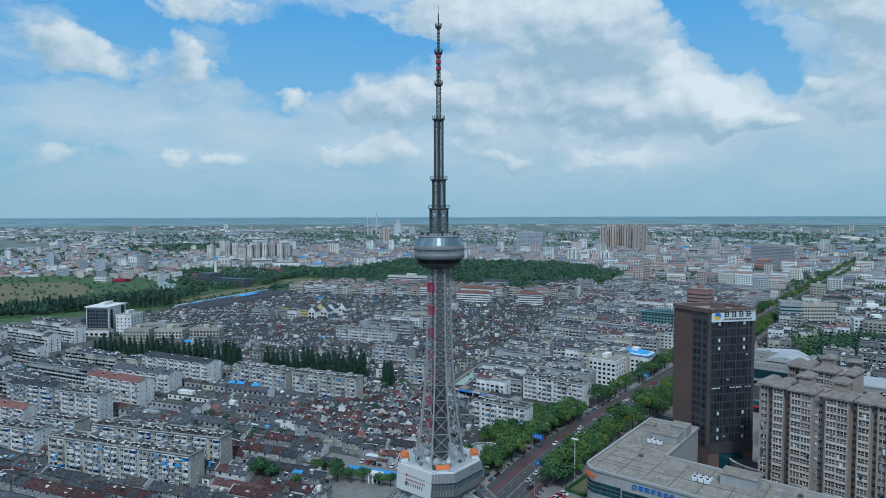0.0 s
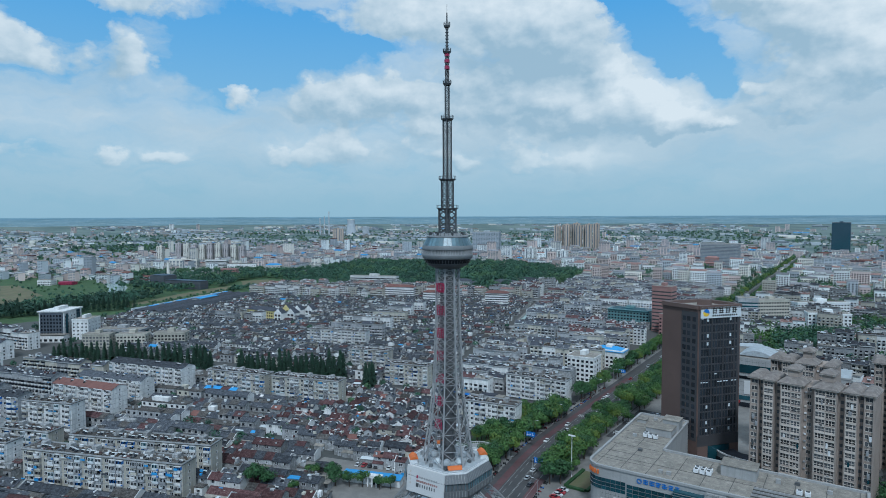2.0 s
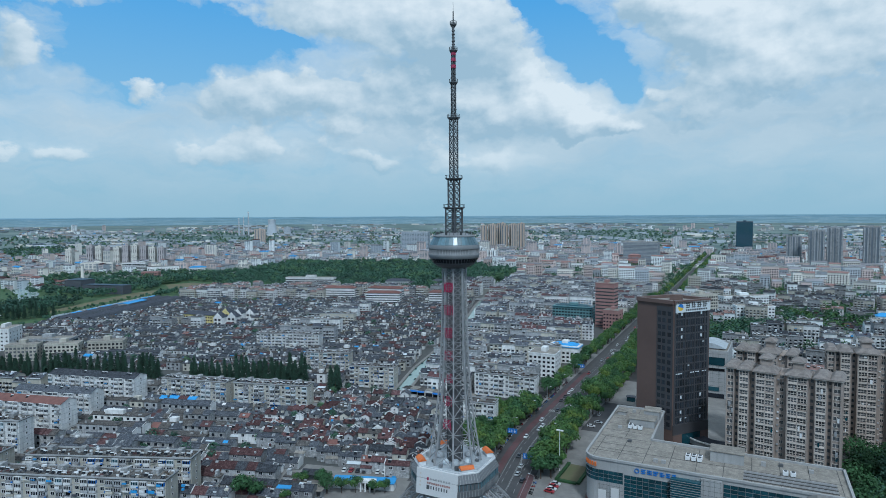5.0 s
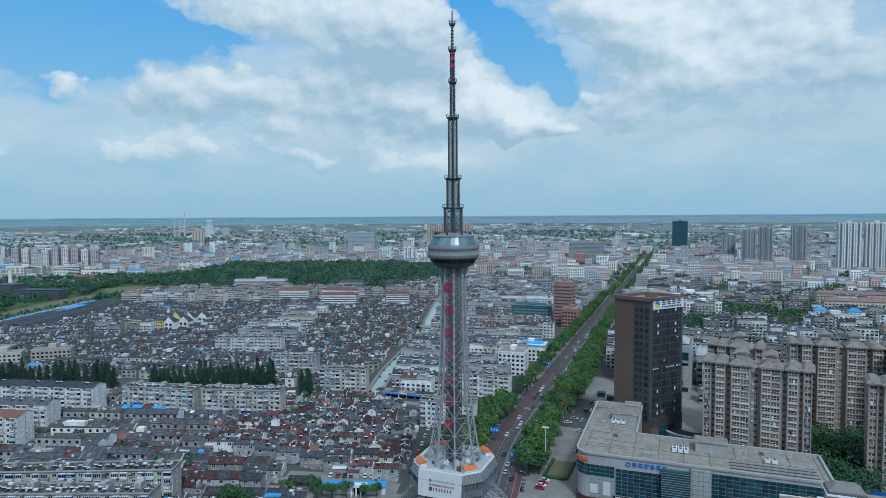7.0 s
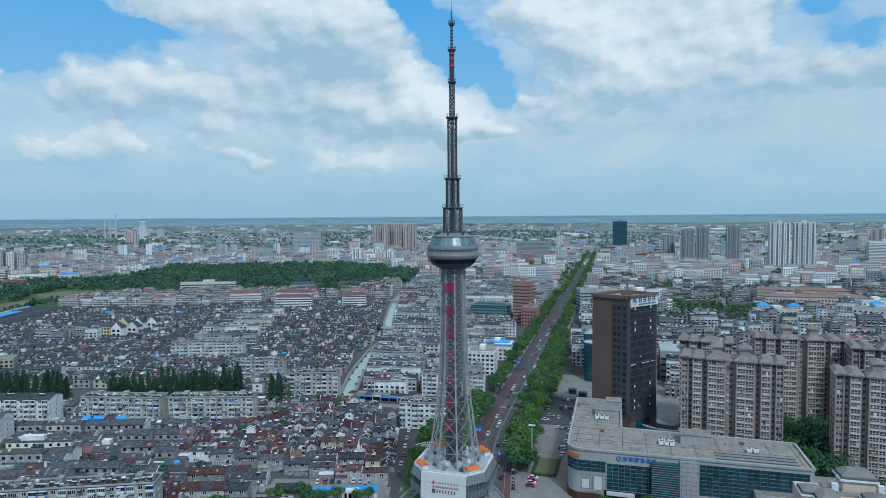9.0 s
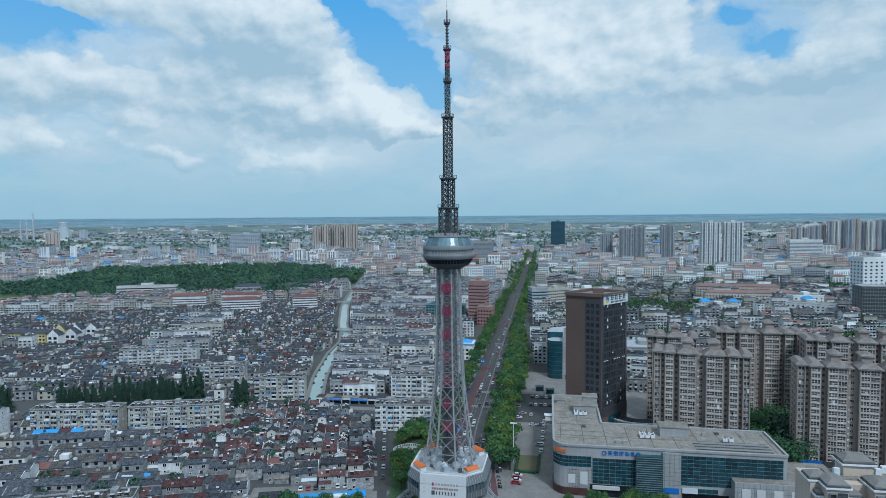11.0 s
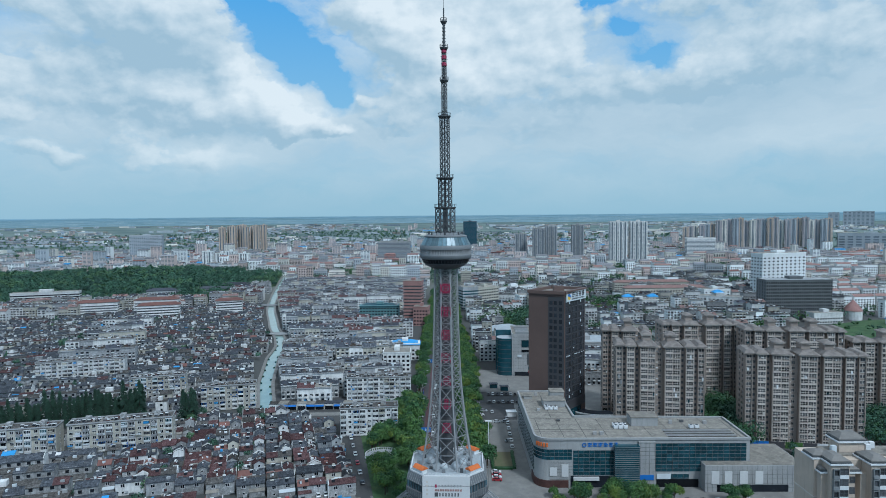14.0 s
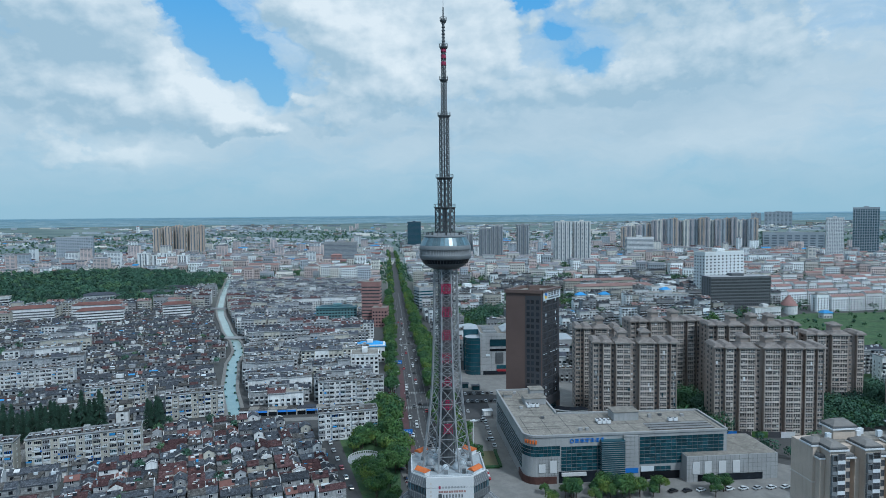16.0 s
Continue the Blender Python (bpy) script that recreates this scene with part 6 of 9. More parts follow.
for x, y, w in ((-602, 249, 24), (-578, 267, 26), (-556, 290, 28)):
    slab("cream_row", x, y, 38, w, 11, 13, "wall_cream", "low cream walk-up behind a row of conifers", "res_glass", storey=3.0, bay=3.0, category="apartment block", group="cream rows")
slab("school_building", -626.0, 444.0, 8, 40, 13, 11, "yellow_wall", "yellow school block with a slate-blue hipped roof", gable_roof="roof_slate", crown=False, category="school")
block(-626.0, 444.0, 8, -4, 64, -12, 60)
sheet("school_yard", [(-629, 434), (-565, 442), (-574, 506), (-636, 498)], 0.06, "paving", "paved yard round the school", "yard")
for i, (x, y, m) in enumerate(((-584, 449, "wall_white"), (-574, 459, "wall_white"), (-602, 476, "yellow_wall"), (-587, 480, "wall_white"), (-576, 488, "wall_white"))):
    pavilion = base("school_pavilion", x, y, 0, 8, "white school pavilion with a steep pointed slate roof" if i != 2 else "yellow school wing with a slate roof", "school", "school pavilions")
    g = Mesh()
    g.box(0, 11, 0, 10, 0, 9, m)
    g.solid([(0, 0, 9), (11, 0, 9), (5.5, 0, 14), (0, 0.6, 9), (11, 0.6, 9), (5.5, 0.6, 14)], [(0, 1, 2), (5, 4, 3), (0, 3, 4, 1), (1, 4, 5, 2), (2, 5, 3, 0)], m)
    g.out("wall", pavilion)
    g = Mesh()
    g.hip(0, 11, 0.6, 10, 9, 5.6, 0.3, "roof_slate", 0.1)
    g.out("roof", pavilion)
    for k in range(4):
        g = Mesh()
        g.box(1.4 + (k % 2) * 5, 4.4 + (k % 2) * 5, -0.08, 0.02, 1.2 + (k // 2) * 4, 3.6 + (k // 2) * 4, "glass_dark")
        g.out("window", pavilion)
mart = base("shopping_block", -121.0, 404.0, 0, -1, "pale panelled shopping block with a rounded teal glass corner", "shopping block")
block(-121.0, 404.0, -1, -2, 54, -2, 40)
MX, MT = 13.0, 30.0
g = Mesh()
g.prism([(MX, 0), (52, 0), (52, 36), (MX, 36)], 0, MT, "mall_panel", "roof_flat")
g.out("wall", mart, "pale grey panelled wall")
g = Mesh()
g.prism([(MX - 5.5 + 5.5 * math.cos(t), 7.5 + 7.0 * math.sin(t)) for t in [math.pi * (1.5 - k / 12) for k in range(13)]] + [(MX, 14.5), (MX, 0.5)], 0, MT - 2.5, "glass_teal", "deck_pale")
corner_glass = g.out("glass_corner", mart, "rounded teal glass corner")
g = Mesh()
g.prism([(1.5, 15), (MX, 15), (MX, 34), (4, 34)], 0, MT + 1.5, "glass_teal", "deck_pale")
g.out("rear_glass", mart, "teal glass rear wing")
for k in range(8):
    g = Mesh()
    g.prism([(MX - 5.5 + 5.58 * math.cos(t), 7.5 + 7.08 * math.sin(t)) for t in [math.pi * (1.5 - n / 12) for n in range(13)]] + [(MX, 14.6), (MX, 0.4)], 2.8 + k * 3.3, 3.0 + k * 3.3, "panel_dark")
    g.out("transom", corner_glass)
for x0, x1, z0, z1, m, name, label in ((20, 50, 21.5, 26.5, "glass_teal", "window_band", "wide teal window band"), (20, 50, 17.8, 19.4, "glass_dark", "window_band", ""), (24.0, 30.0, 8.4, 16.6, "steel_dark", "poster_panel", "tall dark poster in a frame"), (35.0, 41.0, 8.4, 16.6, "screen_white", "poster_panel", "tall white poster"),
                                        (25, 47, 4.6, 7.2, "glass_teal", "window_band", ""), (15, 50, 0.3, 3.0, "glass_dark", "shop_window", "dark shop windows"), (25, 33, 2.4, 4.0, "car_red", "shop_sign", "red shop sign"), (17.0, 20.0, 14.0, 15.6, "sign_pale", "sign_shape", "pale sign shape")):
    g = Mesh()
    g.box(x0, x1, -0.35, 0.0, z0, z1, m, True)
    g.out(name, mart, label)
g = Mesh()
for k in range(11):
    g.box(MX, 52, -0.05, 0, 2.6 + k * 2.6, 2.68 + k * 2.6, "steel_dark", True)
for k in range(11):
    g.box(MX + 1 + k * 3.6, MX + 1.08 + k * 3.6, -0.05, 0, 0, MT - 0.1, "steel_dark", True)
tagged(g.out("panel_joint", mart), "", "", "", "stuff")
g = Mesh()
for a in ((MX, 52, 0, 0.6), (MX, 52, 35.4, 36), (MX, MX + 0.6, 0.6, 35.4), (51.4, 52, 0.6, 35.4)):
    g.box(*a, MT, MT + 1.0, "mall_panel")
g.out("roof_kerb", mart)
g = Mesh()
arc = [(30 + 20 * k / 10, MT + 0.6 + 3.4 * math.sin(math.pi * k / 10)) for k in range(11)]
g.solid([(x, y, z) for y in (8, 30) for x, z in arc], [(k, k + 1, 12 + k, 11 + k) for k in range(10)] + [tuple(range(10, -1, -1)), tuple(range(11, 22))], "deck_pale")
g.out("curved_roof", mart, "pale teal curved roof light")
for k in range(5):
    g = Mesh()
    g.box(MX + 3, MX + 13, 6 + k * 5, 7.6 + k * 5, MT, MT + 1.3, "steel_grey" if k % 2 else "panel_grey")
    g.out("roof_plant", mart)
slab("white_office", -66.0, 425.0, 0, 34, 26, 20, "mall_panel", "low pale grey block with a pale teal roof", "glass_teal", storey=4.4, wh=1.7, band=True, roof="deck_pale", category="office block")
slab("blue_roofed_shop", -204.0, 452.0, 3, 24, 14, 13, "wall_white", "white shop block with a bright blue metal roof", gable_roof="roof_blue", category="shop")
slab("white_corner_shop", -203.0, 402.0, 3, 20, 16, 17, "wall_white", "white corner building with dark roof line", category="building")
slab("curved_office", -146.0, 722.0, 20, 20, 18, 28, "wall_grey", "grey office block with dark glass bands beside the avenue", "glass_teal", band=True, storey=3.6, category="office block")
slab("cream_office", -128.0, 730.0, 40, 36, 14, 26, "wall_cream", "cream six-storey block with a grid of windows", storey=3.6, bay=3.0, category="office block")
slab("white_school_block", -97.0, 796.0, 36, 60, 14, 18, "far_white", "long white block with rows of windows", storey=3.4, bay=3.4, category="building")
slab("white_stepped_block", -78.0, 696.0, 18, 38, 15, 21, "far_white", "white stepped block behind trees", storey=3.4, bay=3.4, category="building")
slab("teal_roofed_hall", -116.0, 515.0, 30, 34, 26, 12, "sign_pale", "broad hall with a pale teal roof", "glass_teal", storey=6.0, bay=5.0, ww=3.5, wh=3.0, gable_roof="deck_pale", crown=False, category="hall")
slab("cream_tower_block", -151.0, 915.0, 2, 16, 12, 30, "wall_cream", "narrow cream block beside the avenue", category="building")
slab("orange_roofed_hall", -370.0, 1240.0, 0, 60, 24, 16, "wall_white", "white hall with a dull orange roof", gable_roof="roof_orange", category="hall")
for x, y, w, d in ((-548, 958, 64, 16), (-562, 900, 58, 15), (-602, 842, 40, 14)):
    slab("forest_hall", x, y, -8 if x > -600 else 16, w, d, 8, "wall_grey", "long low hall with a grey roof among the trees", gable_roof="roof_grey", crown=False, category="hall", group="forest halls")
slab("white_edge_block", -735.0, 730.0, 20, 80, 13, 21, "wall_white", "long white block with banded windows at the forest edge", band=True, category="building")
slab("temple_hall", -352.0, 1440.0, 0, 46, 24, 14, "brick_red", "red hall with tiered temple roofs", gable_roof="brick_red", crown=False, category="hall")
slab("temple_hall", -342.0, 1446.0, 0, 26, 13, 26, "brick_red", "upper tier of a red temple hall", gable_roof="brick_red", crown=False, category="hall")
slab("orange_roofed_hall", -270.0, 1235.0, 0, 50, 24, 16, "wall_white", "white hall with a dull orange roof", gable_roof="roof_orange", category="hall")
market = base("market_hall", -824.0, 557.0, 0, -70.6, "long low market hall with dark roofs and blue canopies", "market hall")
block(-824.0, 557.0, -70.6, 0, 190, 0, 54)
g = Mesh()
g.box(0, 190, 0, 54, 0, 5.5, "wall_old")
g.out("wall", market)
for i in range(4):
    g = Mesh()
    g.gable(0, 190, i * 13.5, i * 13.5 + 13.5, 5.5, 2.2, 0.2, "roof_grey" if i % 2 else "roof_slate")
    g.out("roof", market)
for x0, x1, y0, y1, z in ((52, 92, 9, 24, 8.4), (24, 38, 2, 7, 7.6), (6, 18, 2, 6, 7.6), (96, 116, 1, 6, 7.6), (124, 140, 2, 6, 7.6), (150, 166, 1, 6, 7.6)):
    g = Mesh()
    g.gable(x0, x1, y0, y1, z, 0.7, 0.3, "roof_blue")
    g.box(x0 + 0.3, x1 - 0.3, y0 + 0.3, y1 - 0.3, 5.6, z, "wall_old")
    g.out("blue_canopy", market, "bright blue metal canopy")
for i in range(10):
    g = Mesh()
    g.box(i * 19, i * 19 + 18.4, -1.2, -0.1, 0, 7.4 + 0.6 * (i % 2), "sign_pale" if i % 4 < 2 else "wall_white")
    g.box(i * 19, i * 19 + 18.4, -1.4, -1.2, 6.6, 7.6, "roof_blue" if i % 3 == 1 else "wall_grey", True)
    g.out("front_panel", market, "pale panel of the market front")
for x, y, turn, w, h in ((-604, 664, 20, 44, 18), (-548, 690, 12, 50, 18), (-522, 648, 20, 46, 17), (-440, 674, 22, 30, 19)):
    slab("red_roofed_block", x, y, turn, w, 12, h, "wall_white", "white walk-up block with balcony bands and a dull red roof", "res_glass", storey=3.0, wh=1.4, band=True, gable_roof="roof_orange", crown=False, category="apartment block", group="red-roofed blocks")
slab("grey_hall", -594.0, 806.0, 24, 38, 18, 15, "wall_grey", "grey hall with a dark hipped roof before the forest", gable_roof="roof_slate", crown=False, category="hall")
for i in range(6):
    slab("pale_twin_tower" if i < 2 else "grey_tower", (165 + i * 42, 95, 118, 55, 20, -20)[i] if i > 1 else 182 + i * 45, (1369, 1369, 1500, 1520, 1490, 1540)[i], -4, 38 if i < 2 else 30, 22, (101, 101, 92, 90, 84, 70)[i], "wall_white" if i < 2 else "wall_grey",
         "tall pale apartment tower on the far side of town", bay=4.0, storey=3.0, ww=2.4, group="far towers", category="apartment tower", strips=4 if i < 2 else 3)
for i in range(26):
    slab("far_apartment_tower", 556 + i * 16, 1992 - i * 4 + (i % 3) * 5, -18, 18, 15, (74 if i < 6 else 93) + (i * 13) % 11, ("far_tan", "wall_mauve", "far_cream", "wall_mauve", "hazed_grey")[i % 5], "far mauve-grey apartment tower in a long row", "hazed_window", bay=4.5, storey=3.0, ww=2.2, strips=1, group="far towers", category="apartment tower")
for i in range(5):
    slab("stepped_apartments", 232 + i * 17, 1500 + i * 9, -6, 17, 16, 66 - i * 8, "far_cream", "beige stepped apartment block", bay=3.4, storey=3.0, group="far towers", category="apartment block")
slab("museum", 990.0, 1893.0, -28, 172, 50, 54, "hazed_grey", "broad grey museum block with dark glass", "hazed_window", storey=8.0, bay=20.0, ww=14.0, wh=5.0, category="museum")
slab("works_building", -1036.0, 556.0, 8, 34, 26, 20, "panel_dark", "dark grey works building at the forest edge", "far_slate", storey=5.0, bay=6.0, roof="far_slate", crown=False, category="works")
slab("works_building", -1001.5, 562.0, 14, 76, 18, 13, "panel_dark", "long dark grey works wing at the forest edge", "far_slate", storey=5.0, bay=6.0, roof="far_slate", crown=False, category="works")
slab("field_shed", -1228.0, 458.0, 30, 26, 14, 9, "wall_white", "white shed beside the field", storey=4.0, crown=False, category="shed")
slab("field_shed", -1204.0, 482.0, 30, 26, 14, 5, "paint_red", "low red-sided shed beside the field", roof="paint_red", storey=4.0, crown=False, category="shed")
slab("blue_topped_block", 40.0, 680.0, 4, 44, 14, 17, "wall_white", "white block with blue sheds on its roof", bay=4.0, category="building")
slab("blue_topped_block", 132.0, 690.0, -24, 46, 14, 21, "wall_white", "white block with blue sheds on its roof", bay=4.4, category="building")
slab("white_annexe", 150.0, 722.0, 8, 34, 15, 24, "far_white", "white block with plain end walls", bay=5.0, category="building")
for i, (x, y) in enumerate(((44, 688), (74, 690), (150, 690), (20, 640), (112, 655), (128, 652), (300, 610))):
    slab("blue_shed", x, y, 4, 11, 8, (20.5, 20.5, 25, 6, 7, 7, 7)[i] if i < 3 else 6, "wall_white", "shed with a bright blue metal roof", gable_roof="roof_blue", crown=False, category="shed", group="blue sheds")
for i in range(2):
    slab("red_roofed_row", 64 + i * 3, 762 + i * 70, 4, 106, 11, 22, "wall_cream", "long cream walk-up row with dull red roofs", bay=3.6, gable_roof="roof_pink", crown=False, category="apartment block", group="red-roofed rows")
for i in range(9):
    slab("far_apartment_tower", -990 + i * 16, 2040 + (i * 31) % 50, 6, 20, 18, 84 + (i * 11) % 9, "far_tan", "far beige apartment tower", bay=4.5, storey=3.0, ww=2.2, strips=2, group="far towers", category="apartment tower")
for i in range(10):
    slab("left_apartment_tower", -1560 + i * 18.5, 868 + i * 12 + (i * 29) % 30, 30, 15, 15, 43 + (i * 7) % 9, ("far_cream", "wall_mauve")[i % 2], "pinkish mid-rise apartment tower at the town edge", bay=4.0, storey=3.0, group="far towers", category="apartment tower")
slab("cream_block", -1396.0, 804.0, 33, 68, 16, 19, "far_cream", "cream block with large square bays at the town edge", "hazed_window", bay=8.0, ww=5.0, wh=2.0, category="building")
slab("banded_block", -1322.0, 852.0, 33, 50, 16, 18, "wall_white", "white block with dark window bands at the town edge", band=True, category="building")
slab("white_works", -1224.0, 842.0, 46, 62, 16, 13, "wall_white", "low white block at the town edge", bay=5.0, crown=False, category="building")
slab("blue_works_hall", -1170.0, 905.0, 46, 34, 20, 9, "wall_white", "works hall with a bright blue roof", gable_roof="roof_blue", crown=False, category="hall")
slab("red_works_hall", -1140.0, 766.0, 33, 32, 16, 11, "brick_red", "low red works hall among trees", crown=False, roof="brick_red", category="hall")
chimney = base("chimney", -1185, 677, 0, 0, "tall pale concrete chimney of the works", "chimney")
g = Mesh()
g.lathe([(3.2, 0), (2.2, 30)], 14, "far_cream")
g.out("stack", chimney)
g = Mesh()
g.lathe([(2.5, 29.4), (2.5, 30.2)], 14, "concrete")
g.out("rim", chimney)
slab("low_white_office", 226.0, 618.0, 10, 34, 12, 11, "wall_white", "low white office before a dark slab block", "res_glass", storey=3.6, bay=3.0, category="office block")
chapel = base("round_hall", 284.0, 648.0, 0, 0, "white round hall with a red conical roof", "hall")
g = Mesh()
g.lathe([(9, 0), (9, 10)], 20, "wall_white")
g.out("wall", chapel)
g = Mesh()
g.lathe([(9.6, 10), (7.0, 14), (0.4, 22)], 20, "brick_red")
g.out("roof", chapel)
# the haze over these far blocks is put into their wall colour
for w, x, y, h in ((150, 2040, 3652, 92), (56, 1976, 3691, 86)):
    slab("horizon_office", x, y, -31, w, 60, h + 30, "hazed_grey", "office block far out on the plain, blue-grey as by haze", "hazed_window", storey=8.0, bay=20.0, ww=12.0, wh=4.0, category="office block")
# power station on the plain
for x, y in ((-2520, 2588),):
    cooling = base("cooling_tower", x, y, land(x, y) - 1.0, 0, "pale waisted cooling tower of a far power station", "cooling tower", "cooling towers")
    g = Mesh()
    g.lathe([(31, 0), (24, 38), (20, 62), (21.5, 86)], 28, "hazed_grey")
    g.out("shell", cooling)
    g = Mesh()
    g.lathe([(22.0, 84), (22.0, 87)], 28, "far_cream")
    g.out("rim", cooling)
for (x, y), h in zip(((-2612, 2504), (-2647, 2468), (-2630, 2486)), (132, 96, 104)):
    stack = base("power_station_stack", x, y, land(x, y) - 1.0, 0, "tall thin stack of a far power station", "chimney", "power station stacks")
    g = Mesh()
    g.lathe([(4.6, 0), (2.8, h)], 12, "hazed_grey")
    g.out("shaft", stack)
    for k in range(3):
        g = Mesh()
        g.lathe([(4.2 - k * 0.4, h * (0.55 + 0.2 * k)), (4.2 - k * 0.4, h * (0.55 + 0.2 * k) + 2.5)], 12, "far_cream")
        g.out("gallery", stack)
slab("power_hall", -2470.0, 2630.0, 36, 36, 30, 62, "hazed_grey", "grey boiler hall of a far power station", "hazed_window", bay=6.0, category="works")
slab("plain_tower_block", -2008.0, 1940.0, 40, 46, 30, 66, "far_tan", "broad brown tower block on the plain", "hazed_window", bay=4.5, strips=4, category="office tower")
slab("far_dark_block", 975.0, 1470.0, -36, 56, 36, 128, "hazed_grey", "very tall blue-grey glass tower", "glass_teal", storey=4.0, bay=5.0, ww=3.6, wh=2.6, category="office tower")
slab("far_beige_tower", 1040.0, 1420.0, -30, 36, 30, 120, "res_beige", "tall beige tower at the edge of town", category="office tower")
slab("far_white_tower", 815.0, 1340.0, -30, 34, 26, 104, "wall_white", "white tower with a dark cap", category="office tower")

# ---- old houses ----
ROOFS = ["roof_grey"] * 12 + ["roof_maroon"] * 8 + ["roof_orange"]
FAR_ROOFS = ["roof_grey"] * 15 + ["roof_maroon"] * 2 + ["roof_felt"] * 3
WALLS = ["wall_old"] * 7 + ["wall_grey"] * 3 + ["wall_white"] * 3 + ["wall_cream"]


def house_body(wall_g, roof_g, r, w, d, h, wall, roof, rise):
    wall_g.box(0, w, 0, d, 0, h, wall)
    for x in (0.005, w - 0.005):
        pts = [(x, 0, h), (x, d / 2, h + rise - 0.1), (x, d, h)]
        wall_g.face(pts, wall)
    # roofs of long rows change level, tiles and age along their length
    n = max(1, round(w / r.uniform(4.5, 7.0)))
    cuts = [0.0] + sorted(w * (i + r.uniform(-0.25, 0.25)) / n for i in range(1, n)) + [w]
    if roof_g is not wall_g:
        roof_g.strip_roof(cuts, d, h, rise, r.uniform(0.35, 0.55), [roof if r.random() < 0.6 else r.choice(("roof_grey", "roof_grey", "roof_felt", "roof_maroon")) for _ in cuts[1:]])
        cuts = [0.0]
    for xa, xb in zip(cuts, cuts[1:]):
        m = roof if r.random() < 0.65 else r.choice(("roof_grey", "roof_grey", "roof_felt", "roof_grey", "roof_orange" if r.random() < 0.15 else "roof_maroon"))
        up = r.uniform(-0.12, 0.22)
        roof_g.gable(xa, xb, 0, d, h + up, rise, r.uniform(0.3, 0.6), m)
        if r.random() < 0.5:
            roof_g.box(xa - 0.1, xb + 0.1, d / 2 - 0.16, d / 2 + 0.16, h + up + rise - 0.08, h + up + rise + 0.14, m)
        if r.random() < 0.22:
            # sheet laid over a worn patch
            q0, q1 = sorted((r.uniform(0.05, 0.45), r.uniform(0.05, 0.45)))
            x1, x2 = xa + (xb - xa) * 0.2, xb - (xb - xa) * r.uniform(0.1, 0.5)
            za, zb = h + up + 2 * rise * q0 + 0.06, h + up + 2 * rise * q1 + 0.06
            roof_g.face([(x1, d * q0, za), (x2, d * q0, za), (x2, d * q1, zb), (x1, d * q1, zb)], r.choice(("sign_pale", "roof_felt", "wall_grey", "roof_felt", "roof_flat", "roof_blue" if r.random() < 0.3 else "wall_white")))
    if r.random() < 0.4:
        # whitewashed gable wall standing above the tiles
        xw = r.choice((-0.2, w - 0.05))
        fw = r.choice(("wall_white", "wall_white", "wall_grey"))
        wall_g.solid([(x, y, z) for x in (xw, xw + 0.25) for y, z in ((-0.2, 0), (d + 0.2, 0), (d + 0.2, h + 0.35), (d / 2, h + rise + 0.5), (-0.2, h + 0.35))],
                     [(4, 3, 2, 1, 0), (5, 6, 7, 8, 9), (0, 5, 9, 4), (4, 9, 8, 3), (3, 8, 7, 2), (2, 7, 6, 1)], fw)


